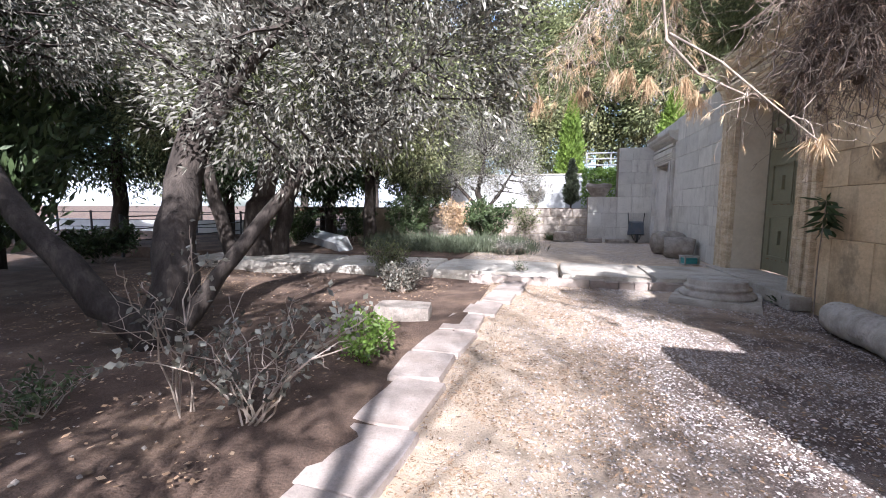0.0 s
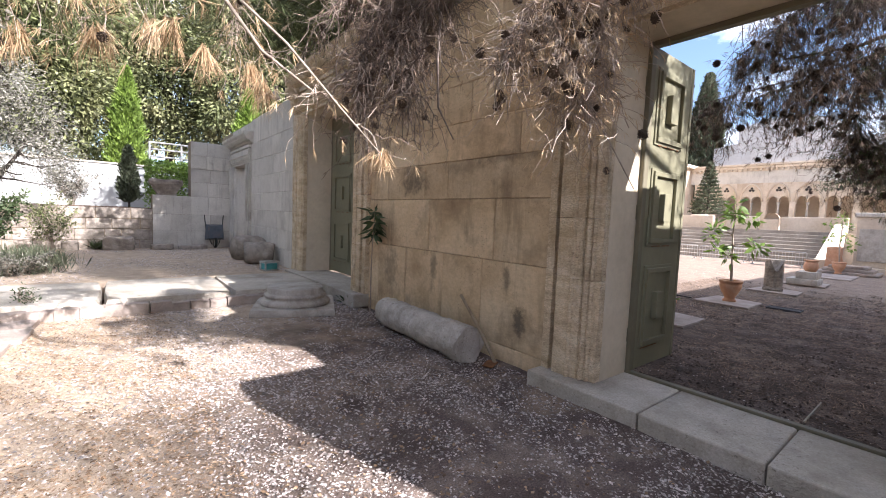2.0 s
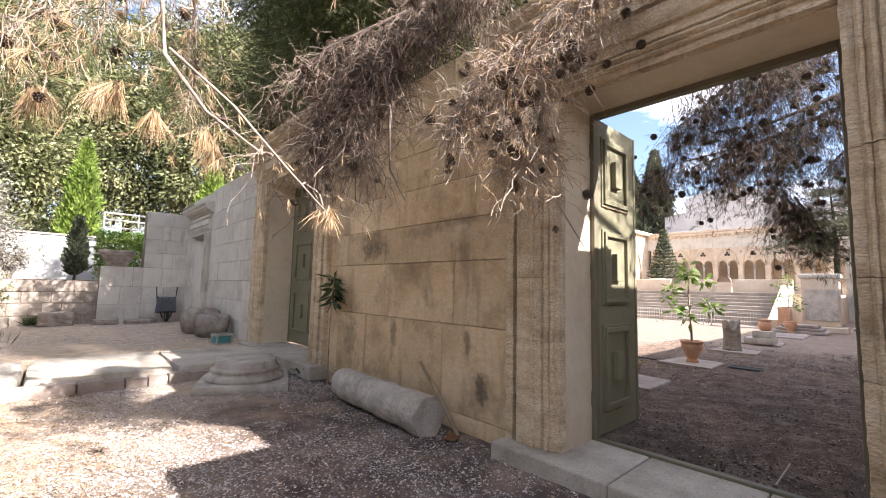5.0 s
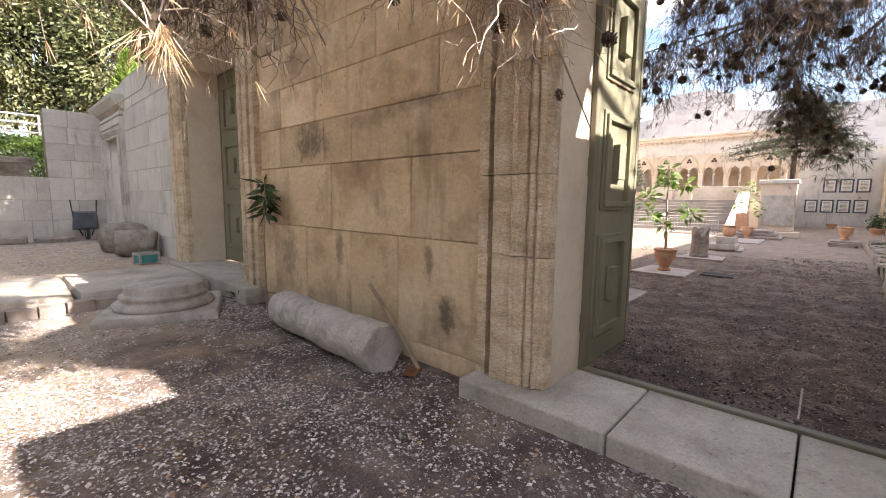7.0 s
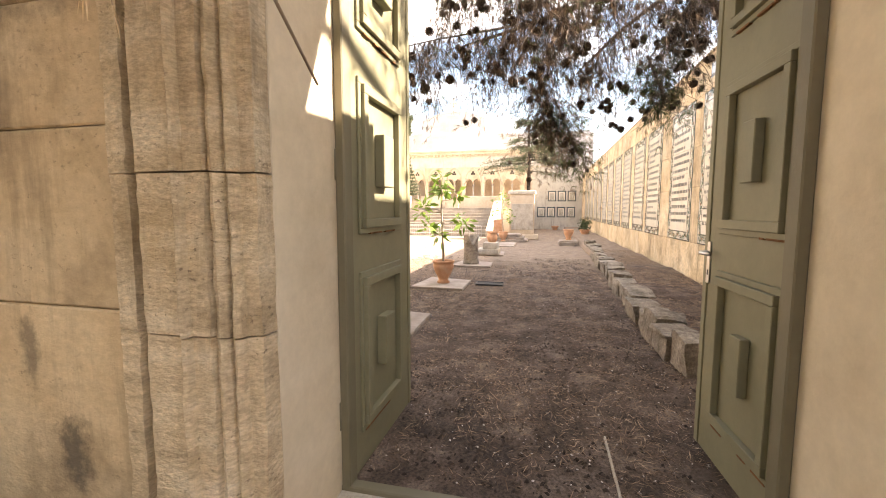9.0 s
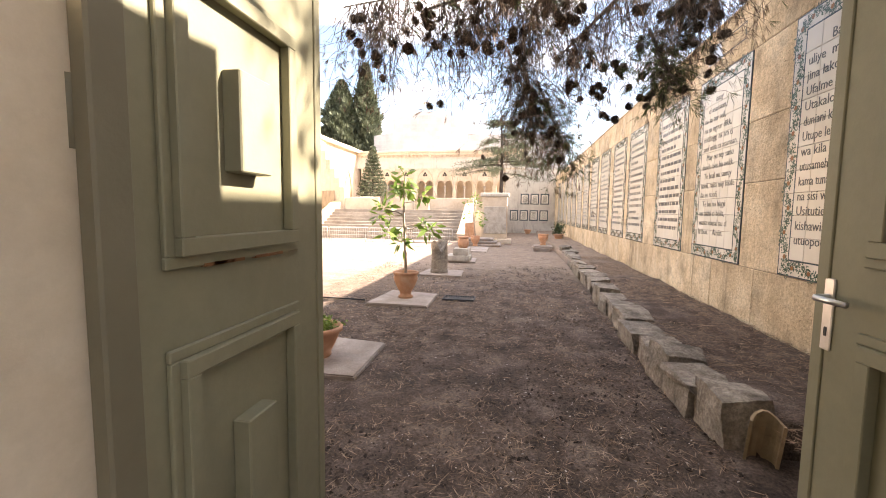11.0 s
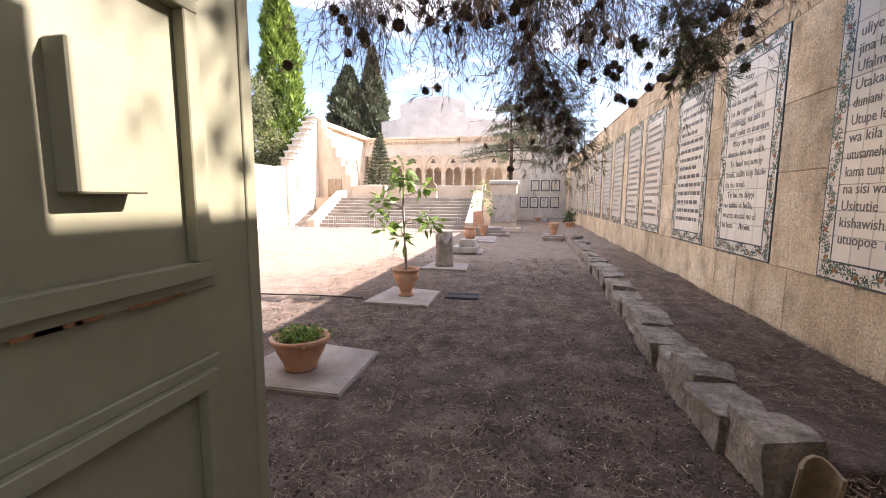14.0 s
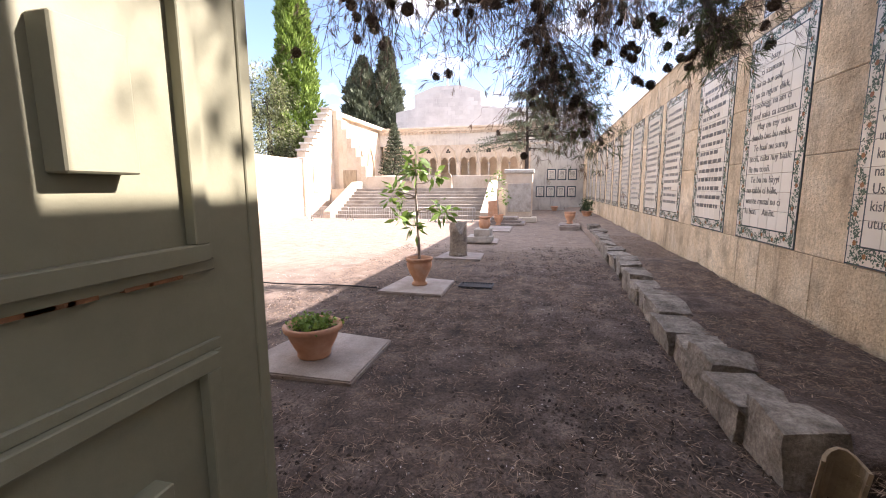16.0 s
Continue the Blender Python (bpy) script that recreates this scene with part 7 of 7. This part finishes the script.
# yard side: pale dead twigs
pine_spray("pine_branch", "pale sunlit dead pine twigs hanging by the gate",
           [[((4.1, 0.6, 5.0), 0.05), ((3.5, 1.6, 4.3), 0.035), ((3.0, 2.4, 3.55), 0.022), ((2.75, 2.75, 3.1), 0.012)],
            [((3.2, 2.1, 3.8), 0.02), ((3.0, 2.45, 3.1), 0.014), ((3.06, 2.42, 2.55), 0.007)],
            [((2.9, 2.55, 3.4), 0.016), ((2.62, 2.85, 3.05), 0.012), ((2.52, 2.92, 2.75), 0.007)],
            [((2.85, 2.6, 3.3), 0.014), ((2.8, 2.62, 2.8), 0.010), ((2.92, 2.5, 2.45), 0.006)],
            [((3.0, 2.5, 3.2), 0.012), ((2.85, 2.55, 2.6), 0.008), ((3.2, 2.45, 2.2), 0.006), ((3.65, 2.46, 1.87), 0.004)]],
           430, M_TWIG, M_DRYNEEDLE, 3, 0.075, 85, 73, bare=1, reach=(0.12, 0.5), cone_s=1.0, side=0.32, thin=0.0046)
pine_spray("pine_branch", "dark tangled hanging pine branches above the wall",
           [[((3.9, 1.4, 5.2), 0.05), ((3.0, 2.8, 4.4), 0.035), ((2.4, 3.5, 3.6), 0.022), ((2.15, 3.7, 3.0), 0.010)],
            [((2.7, 3.1, 4.0), 0.02), ((2.0, 3.7, 3.5), 0.014), ((1.7, 4.2, 3.2), 0.007)],
            [((2.9, 2.9, 4.2), 0.02), ((2.4, 2.6, 3.9), 0.014), ((1.6, 2.6, 3.7), 0.007)],
            [((2.6, 3.4, 4.1), 0.018), ((2.5, 3.9, 3.7), 0.012), ((2.4, 4.5, 3.4), 0.006)],
            [((2.4, 3.5, 3.6), 0.016), ((2.1, 3.65, 3.0), 0.011), ((2.15, 3.55, 2.6), 0.006)],
            [((2.2, 3.6, 3.5), 0.014), ((1.9, 3.85, 2.95), 0.010), ((1.95, 3.85, 2.6), 0.005)],
            [((2.4, 3.5, 3.4), 0.016), ((2.3, 3.4, 2.8), 0.011), ((2.25, 3.3, 2.4), 0.008), ((2.33, 3.2, 2.16), 0.004)]],
           720, M_MIDTWIG, M_BROWNNEEDLE, 3, 0.08, 75, 74, bare=1, reach=(0.15, 0.6), cone_s=0.9, side=0.36, thin=0.0046)
# slender bare branch with a dry tuft
t = pine_spray("pine_branch", "slender pale bare branch with a dry needle tuft",
               [[((1.6, 3.2, 4.4), 0.020), ((0.75, 3.45, 3.1), 0.014), ((0.78, 3.40, 2.77), 0.011), ((1.0, 3.38, 2.50), 0.009), ((1.3, 3.36, 2.33), 0.007), ((1.42, 3.3, 2.31), 0.003)],
                [((0.80, 3.42, 2.82), 0.009), ((1.12, 3.3, 2.55), 0.008), ((1.38, 3.12, 2.20), 0.006), ((1.58, 2.96, 1.93), 0.004)]],
               6, M_TWIG, M_DRYNEEDLE, 5, 0.09, 0, 75, reach=(0.05, 0.16), side=0.9)


def dry_tuft(parent, c, ln, n, seed, down=0.7):
    r_ = random.Random(seed)
    P, D = [], []
    for k in range(7):
        needles_at(P, D, Vector(c) + Vector((r_.gauss(0, .02), r_.gauss(0, .02), r_.gauss(0, .02))), Vector((r_.gauss(0, .4), r_.gauss(0, .4), -down)), n // 7, ln, r_, 0.26)
    add_leaves(parent, "dry_tuft", np.array(P), ln, 0.004, M_DRYNEEDLE, np.array(D), 0.1, "tan dry needle tuft")


dry_tuft(t, (1.59, 2.96, 1.95), 0.15, 150, 1, 0.8)
hang = pine_spray("pine_branch", "long hanging dry tan pine tufts on bare twigs",
                  [[((1.6, 3.4, 4.5), 0.03), ((0.9, 4.3, 3.9), 0.02), ((0.2, 5.0, 3.5), 0.012), ((-0.5, 5.4, 3.3), 0.006)],
                   [((1.5, 3.6, 4.4), 0.02), ((0.6, 3.9, 3.6), 0.012), ((0.1, 4.2, 3.2), 0.006)],
                   [((1.0, 4.2, 4.0), 0.02), ((1.2, 4.9, 3.5), 0.012), ((1.3, 5.3, 3.2), 0.006)]],
                  120, M_TWIG, M_DRYNEEDLE, 10, 0.14, 16, 76, green=0.55, reach=(0.15, 0.7), side=0.4)
# Out of view: these branches are added to dapple the left gate leaf.
pine_spray("pine_branch", "unseen green pine branches added to dapple the gate leaf",
           [[((7.0, -1.6, 5.9), 0.05), ((6.0, -0.3, 5.05), 0.03), ((5.7, 0.15, 4.85), 0.012)],
            [((6.0, -0.3, 5.05), 0.02), ((5.75, 0.3, 5.2), 0.012), ((5.6, 0.6, 5.1), 0.006)]],
           85, M_DARKTWIG, M_BROWNNEEDLE, 13, 0.12, 14, 77, green=0.9, reach=(0.08, 0.35), side=0.8)
# Added where it is never seen, to keep sun off the gate reveal.
pine_spray("pine_branch", "unseen short pine branch added to shade the gate reveal",
           [[((5.6, -0.9, 5.7), 0.04), ((4.95, -0.1, 5.1), 0.02), ((4.62, 0.12, 4.9), 0.010)],
            [((4.95, -0.1, 5.1), 0.016), ((4.75, 0.3, 5.0), 0.010), ((4.55, 0.5, 4.9), 0.005)]],
           70, M_DARKTWIG, M_BROWNNEEDLE, 16, 0.11, 8, 79, green=0.9, reach=(0.06, 0.25), side=0.7)
pine_spray("pine_branch", "brown hanging pine branches with cones inside the gate",
           [[((9.4, -2.4, 6.0), 0.05), ((7.9, 0.4, 5.1), 0.035), ((7.0, 1.9, 4.6), 0.022), ((6.5, 2.8, 4.3), 0.010)],
            [((7.4, 1.2, 4.8), 0.02), ((6.7, 1.5, 4.4), 0.012), ((6.2, 1.7, 4.2), 0.006)],
            [((7.0, 1.9, 4.6), 0.02), ((7.3, 2.5, 4.3), 0.012), ((7.4, 3.1, 4.0), 0.006)]],
           420, M_DARKTWIG, M_BROWNNEEDLE, 7, 0.10, 130, 78, green=0.15, reach=(0.25, 1.0), cone_s=1.15, side=0.30, thin=0.0042)
# Unseen boughs added past the tiled wall; they only dapple the open leaf.
pine_spray("pine_branch", "unseen green pine branches added south of the tiled wall for dapples",
           [[((9.0, -3.0, 5.8), 0.05), ((7.2, -1.9, 5.6), 0.03), ((6.4, -1.55, 5.5), 0.02), ((5.5, -1.35, 5.5), 0.008)],
            [((6.6, -1.7, 5.5), 0.016), ((6.45, -1.3, 5.25), 0.010), ((6.35, -1.2, 5.0), 0.006)]],
           30, M_DARKTWIG, M_BROWNNEEDLE, 14, 0.12, 16, 81, green=0.85, reach=(0.15, 0.6), side=0.5)
# Another bough out of view, added for dapples on the yard ground.
pine_spray("pine_branch", "unseen green pine branch added to dapple the yard ground",
           [[((6.5, -3.2, 6.4), 0.05), ((4.2, -1.9, 6.1), 0.03), ((3.0, -1.2, 5.9), 0.02), ((2.0, -0.6, 5.7), 0.008)],
            [((3.6, -1.5, 6.0), 0.016), ((3.2, -0.8, 5.8), 0.010), ((2.9, -0.3, 5.6), 0.006)]],
           46, M_DARKTWIG, M_BROWNNEEDLE, 18, 0.14, 10, 83, green=0.85, reach=(0.15, 0.5), side=0.8)
r2 = random.Random(31)
for k, c in enumerate(((0.55, 4.3, 2.85), (0.25, 4.4, 2.75), (0.9, 4.6, 2.85), (1.3, 4.9, 2.9), (-0.2, 5.0, 2.8), (0.62, 3.95, 2.75), (1.25, 4.3, 2.6))):
    dry_tuft(hang, c, 0.26, 150, 40 + k, 1.5)

# the pine itself stands beyond the south wall and reaches over both sides
# Trunk and upper clumps are unseen; several clumps are added only for shade.
tree("pine_tree", "large old pine reaching over the walls", (10.0, -4.5, 0.0),
     [[((0, 0, -0.2), 0.30), ((0.1, 0.2, 2.5), 0.25), ((0, 0.5, 5.0), 0.18), ((0.1, 1.0, 8.0), 0.08)],
      [((0.0, 0.5, 4.9), 0.10), ((-3.0, 3.0, 6.2), 0.06), ((-5.9, 6.8, 5.9), 0.045), ((-6.5, 9.8, 5.6), 0.03), ((-6.5, 12.3, 5.3), 0.015)],
      [((-4.8, 5.4, 6.0), 0.03), ((-7.4, 7.9, 5.4), 0.022), ((-8.0, 9.9, 4.9), 0.012)]],
     [((0.2, 0.6, 8.2), (2.4, 2.0, 1.0)), ((-7.2, 10.1, 4.75), (1.2, 1.3, 0.5)), ((-6.9, 9.7, 5.1), (1.3, 1.6, 0.5)), ((-6.7, 8.9, 5.9), (1.5, 2.6, 0.8)), ((-5.7, 11.5, 5.7), (1.7, 1.9, 0.8)), ((-8.5, 8.7, 5.3), (1.1, 1.3, 0.6)), ((-6.9, 12.9, 5.4), (1.6, 1.5, 0.7)), ((-6.0, 3.9, 6.5), (0.7, 0.7, 0.4)), ((-7.0, 12.1, 6.6), (1.5, 1.4, 0.6)), ((-8.6, 10.6, 6.3), (1.3, 1.4, 0.5)), ((-7.9, 7.8, 5.7), (1.2, 1.0, 0.4))],
     M_NEEDLEGREEN, 620, 170, 0.17, 0.13, 0.011, seed=101, droop=0.25)
# Never in view; this pine is added to throw dapples on the yard.
tree("garden_pine", "unseen thin pine added south of the yard for dapples", (0.7, -6.2, 0.0),
     [[((0, 0, -0.2), 0.14), ((0.2, 0.2, 3.5), 0.10), ((0.5, 0.6, 6.4), 0.05)],
      [((0.3, 0.3, 5.0), 0.04), ((1.3, 1.0, 6.6), 0.02)]],
     [((0.9, 1.0, 6.9), (2.1, 1.4, 0.5)), ((-1.0, 0.6, 6.4), (1.6, 1.3, 0.5)), ((2.5, 1.7, 5.7), (0.8, 1.1, 0.5)), ((1.8, 1.6, 4.9), (1.0, 1.0, 0.4))],
     M_NEEDLEGREEN, 112, 120, 0.16, 0.13, 0.011, seed=109, droop=0.25)
# trees added behind the wall to shade the plot, their trunks out of view
for at, far_blob in (((6.2, 5.2, 0.0), ((-2.6, -0.6, 5.8), (1.6, 1.5, 0.6))), ((6.3, 10.6, 0.0), ((-1.6, 3.8, 7.6), (2.6, 2.2, 1.1)))):
    tree("court_evergreen", "leafy evergreen added behind the yard wall to shade the plot", at,
         [[((0, 0, -0.1), 0.24), ((0.1, 0, 2.5), 0.2), ((-0.2, 0.1, 4.6), 0.14), ((-0.3, 0, 7.0), 0.05)],
          [((0, 0, 3.6), 0.10), ((-1.4, 0.8, 5.2), 0.05), ((-2.2, 1.6, 6.0), 0.02)]],
         [((-0.8, 0.0, 6.2), (2.6, 2.2, 1.3)), ((-1.6, 2.0, 6.4), (2.2, 1.8, 1.2)), ((-0.5, 0.5, 8.0), (2.2, 2.2, 1.0)), ((-3.4, 1.0, 6.6), (1.6, 2.0, 0.9)), far_blob],
         M_FARGREEN, 540, 120, 0.22, 0.13, 0.04, seed=131, droop=0.2)
# evergreens south of the garden, never in view, added to shade its soil
for k, (x, y) in enumerate(((-3.9, -3.6), (-1.75, -3.5), (-7.0, -2.9), (-10.5, -3.4), (-5.4, -4.9))):
    tree("garden_evergreen", "unseen evergreen added south of the garden for its shade", (x, y, 0.0),
         [[((0, 0, -0.2), 0.22), ((0.1, 0, 2.0), 0.18), ((0, 0.1, 4.4), 0.08)]],
         [((0, 0.2, 4.6), (2.0, 1.7, 1.1)), ((0.2, 0.0, 5.9), (1.7, 1.6, 0.8))] ,
         M_LEAFDARK, 85 if x > -2 else 230, 110, 0.2, 0.13, 0.05, seed=140 + k, droop=0.2)

t = thing("clipped_hedge", "clipped green hedge on the terrace", "hedge", "", (2.6, 21.0, 1.45))
r_ = np.random.RandomState(77)
n = 9000
P = np.stack([r_.rand(n) * 3.2 - 1.2, r_.rand(n) * 0.7 - 0.35, r_.rand(n) ** 0.6 * 1.9], 1)
add_leaves(t, "foliage", P, 0.11, 0.06, M_LEAFGREEN)
column_tree("dark_conifer", "dark dense conifer in the garden", (-8.3, 3.6, 0.0), 7.5, 1.3, M_LEAFDARK, 16000, 0.22, 44, 2.4)

# ---- pieces of walls and ground, last ----
def block_mesh(w, h, d, c=0.008):
    """A stone face: width along x, height z, its front at y = 0 with chamfered arrises, depth d behind."""
    hw, hh = w / 2, h / 2
    v = []
    for y, k in ((0.0, c), (c, 0.0), (d, 0.0)):
        v += [(-hw + k, y, -hh + k), (hw - k, y, -hh + k), (hw - k, y, hh - k), (-hw + k, y, hh - k)]
    f = [(0, 1, 2, 3)]
    for r in (0, 4):
        for i in range(4):
            j = (i + 1) % 4
            f.append((r + i, r + 4 + i, r + 4 + j, r + j))
    me = bpy.data.meshes.new("block")
    me.from_pydata(v, [], f)
    return me


def ashlar(wall, m, length, courses, widths, mat, gap=0.005, name="stone_block", seed=0, uneven=0.006, skip=None):
    """Courses of stone along local x of m; each block is an object under the wall."""
    r_ = random.Random(seed)
    for k, (z0, z1) in enumerate(courses):
        x = 0.0
        ws = widths[k % len(widths)] if widths and isinstance(widths[0], (list, tuple)) else None
        i = 0
        while x < length - 0.02:
            if ws:
                w = ws[i] if i < len(ws) else length - x
            else:
                w = r_.uniform(*widths)
            if x + w > length - 0.25:
                w = length - x
            i += 1
            if skip is None or not skip(x, x + w, z0, z1):
                me = block_mesh(w - gap, z1 - z0 - gap, 0.05)
                me.materials.append(mat)
                o = new(name, me)
                o.parent = wall
                o.matrix_basis = m @ Matrix.Translation((x + w / 2, r_.uniform(-uneven, uneven * 0.3), (z0 + z1) / 2)) @ pose(0, 0, 0, r_.uniform(-.15, .15), 0, r_.uniform(-.15, .15))
            x += w


# gate wall: local x runs south (-y), face towards -x
FACE_W = lambda y: Matrix.Translation((WX, y, 0)) @ Matrix(((0, 1, 0, 0), (-1, 0, 0, 0), (0, 0, 1, 0), (0, 0, 0, 1)))
C_GATE = [(-0.1, 0.16), (0.16, 1.107), (1.107, 1.812), (1.812, 2.288), (2.288, 2.75), (2.75, 3.22), (3.22, 3.72), (3.72, 4.24)]
W_GATE = [[1.2, 1.6, 0.99], [0.34, 0.79, 0.88, 0.75, 1.03], [1.68, 1.25, 0.86], [0.55, 1.0, 0.51, 1.73], [0.60, 2.65, 0.54], [1.60, 0.85, 1.34], [0.9, 1.1, 0.88, 0.91], [1.0, 1.0, 0.9, 0.89]]
ashlar(wall_gate, FACE_W(7.03), 7.03 - 3.24, C_GATE, W_GATE, M_ASHLAR, seed=2)
ashlar(wall_gate_south, FACE_W(0.30), 1.5, C_GATE, W_GATE, M_ASHLAR, seed=3)
ashlar(wall_gate_top, FACE_W(3.1), 2.7, [(4.2, 4.6)], [0.6, 1.1], M_ASHLAR, seed=4)
C_NORTH = [(0.0, 0.6), (0.6, 1.08), (1.08, 1.56), (1.56, 2.05), (2.05, 2.55), (2.55, 3.05), (3.05, 3.55), (3.55, 4.27)]
ashlar(wall_north, FACE_W(14.6), 14.6 - 10.62, C_NORTH, [0.6, 1.2], M_GREYSTONE, seed=5)
FACE_S = lambda x, y: Matrix.Translation((x, y, 0))
C_END = [(0.1, 0.75), (0.75, 1.3), (1.3, 1.92), (1.92, 2.4), (2.4, 2.85), (2.85, 3.3), (3.3, 3.76)]
ashlar(wall_end, FACE_S(2.45, 17.13), 1.30, C_END, [0.45, 0.8], M_GREYSTONE, seed=6)
ashlar(wall_urn, FACE_S(1.38, 17.13), 1.07, C_END[:3], [0.5, 1.0], M_GREYSTONE, seed=7)
ashlar(wall_low, FACE_S(-6.0, 17.18), 7.38, [(0.1, 0.45), (0.45, 0.8), (0.8, 1.12), (1.12, 1.46)], [0.35, 0.95], M_RUBBLE, gap=0.02, seed=8, uneven=0.03)

# tiled wall: local x runs west (-x), face towards +y
FACE_N = lambda x: Matrix.Translation((x, -0.772, 0)) @ pose(0, 0, 0, 0, 0, 180)
SPANS = [(5.1, 6.48), (6.96, 8.34), (9.12, 10.50), (10.93, 12.31), (13.05, 14.43), (14.72, 16.10), (16.56, 17.94), (18.26, 19.64), (20.05, 21.43), (21.75, 23.13), (23.5, 24.88), (25.2, 26.58), (27.0, 28.38), (28.7, 30.08), (30.5, 31.88)]


def tiled_wall():
    r_ = random.Random(23)
    # plinth course
    ashlar(wall_tiled, FACE_N(20.0), 20.0 - WE, [(-0.1, 0.92)], [0.55, 1.3], M_TILEWALL, seed=31, uneven=0.01)
    ashlar(wall_tiled, FACE_N(20.0), 20.0 - WE, [(3.44, 4.04)], [1.0, 1.9], M_TILEWALL, seed=33)
    ashlar(wall_tiled, FACE_N(34.0), 14.0, [(-0.1, 0.92), (3.44, 4.04)], [1.6, 2.4], M_TILEWALL, seed=34)
    edges = [WE] + [e for s in SPANS for e in s] + [34.0]
    for a, c in zip(edges[0::2], edges[1::2]):
        zz = [0.92, 1.9, 2.6, 3.44] if c < 20 else [0.92, 3.44]
        for z0, z1 in zip(zz, zz[1:]):
            ashlar(wall_tiled, FACE_N(c), c - a, [(z0, z1)], [2.0, 2.1], M_TILEWALL, seed=int(a * 10))


tiled_wall()
b = bm_new()
add_box(b, WE, -1.35, 4.03, 34.4, -0.75, 4.075, 0.012)
structure("trim_wall_coping", b, M_TILEWALL, "stone coping along the tiled wall", "coping")


# loose gravel, litter and needles
def scatter(name, label, category, x0, y0, x1, y1, z, n, size, mat, seed, flat=0.5, long=1.0, wide=0.6, patchy=0.0, lift=0.0, fade=None):
    """Many small chips or leaves lying on the ground, as one sheet of stuff."""
    r_ = np.random.RandomState(seed)
    c = np.stack([x0 + (x1 - x0) * r_.rand(n), y0 + (y1 - y0) * r_.rand(n), z + lift * r_.rand(n)], 1)
    w = np.zeros(n)
    for q in range(9):
        f = 0.8 * 1.55 ** q
        g = r_.rand() * 6.283
        w += np.sin(f * (c[:, 0] * np.cos(g) + c[:, 1] * np.sin(g)) + r_.rand() * 6.283)
    c = c[r_.rand(n) > patchy * (0.5 - 0.28 * w)]
    if fade:
        c = c[r_.rand(len(c)) < np.clip((c[:, 0] - fade[0]) / (fade[1] - fade[0]), 0.12, 1.0)]
    n = len(c)
    s = size * (0.4 + 1.1 * r_.rand(n) ** 2)
    a = r_.rand(n) * 6.283
    u = np.stack([np.cos(a), np.sin(a), r_.normal(size=n) * 0.15], 1) * (s * long)[:, None]
    v = np.stack([-np.sin(a), np.cos(a), r_.normal(size=n) * 0.15], 1) * s[:, None] * wide
    top = np.stack([np.zeros(n), np.zeros(n), s * flat], 1)
    V = np.stack([c - u, c - v, c + u, c + v, c + top], 1).reshape(-1, 3)
    base = (np.arange(n) * 5)[:, None]
    F = np.concatenate([base + np.array([[0, 1, 4]]), base + np.array([[1, 2, 4]]), base + np.array([[2, 3, 4]]), base + np.array([[3, 0, 4]])])
    me = bpy.data.meshes.new(name)
    me.vertices.add(n * 5)
    me.vertices.foreach_set("co", V.reshape(-1).astype(np.float32))
    me.loops.add(len(F) * 3)
    me.loops.foreach_set("vertex_index", F.reshape(-1).astype(np.int32))
    me.polygons.add(len(F))
    me.polygons.foreach_set("loop_start", np.arange(0, len(F) * 3, 3, dtype=np.int32))
    me.polygons.foreach_set("loop_total", np.full(len(F), 3, dtype=np.int32))
    me.update(calc_edges=True)
    me.materials.append(mat)
    return tagged(new(name, me), label, category, kind="stuff")


scatter("gravel", "small pale grey gravel stones in the yard", "gravel", -1.2, -0.6, 3.62, 8.6, -0.004, 150000, 0.0112, M_PEBBLE, 1, patchy=0.5, fade=(-0.9, 1.3))
scatter("gravel", "larger pale stone chips in the yard", "gravel", -1.2, -0.6, 3.62, 8.6, -0.003, 15000, 0.0175, M_PEBBLE, 2, 0.45, patchy=0.6, fade=(-0.9, 1.0))
scatter("gravel", "grey gravel on the plot", "gravel", -2.0, 10.4, 3.6, 17.0, 0.18, 16000, 0.016, M_PEBBLE, 3)
scatter("leaf_litter", "dry brown leaf litter in the yard", "litter", -1.2, -0.6, 3.6, 8.6, 0.002, 9000, 0.016, M_LITTER, 4, 0.15, patchy=0.9)
scatter("leaf_litter", "tan dry leaves and needles along the slab edge", "litter", -1.25, 0.6, 0.9, 8.4, 0.002, 42000, 0.013, M_LITTER, 14, 0.25, 1.0, 0.4, patchy=0.8, lift=0.006)
scatter("leaf_litter", "dry brown leaves on the garden soil", "litter", -9.0, 0.0, -1.8, 8.6, 0.02, 14000, 0.022, M_LITTER, 5, 0.15, patchy=0.8)
scatter("garden_pebbles", "small stones on the garden soil", "stones", -9.0, 0.0, -1.8, 8.6, 0.02, 900, 0.022, M_RUBBLE, 6, 0.6)
scatter("pine_needles", "fallen brown pine needles in the court", "litter", 4.45, 0.6, 14.0, 5.4, 0.102, 110000, 0.022, M_STRAW, 7, 0.05, 1.5, 0.10, patchy=0.85, lift=0.012)
scatter("court_chips", "pale chips and crumbs on the court ground", "gravel", 4.45, 0.6, 18.0, 6.5, 0.098, 16000, 0.008, M_PEBBLE, 8, 0.5, patchy=0.6)
scatter("soil_clods", "dark crumbly clods of soil and bark in the court", "soil", 4.45, 0.6, 15.0, 5.4, 0.096, 26000, 0.016, M_CLOD, 10, 0.8, patchy=0.9)
scatter("pine_needles", "needles lying on the raised soil strip", "litter", 5.5, -0.74, 16.0, 0.4, 0.285, 34000, 0.022, M_STRAW, 9, 0.08, 1.5, 0.10, lift=0.03)
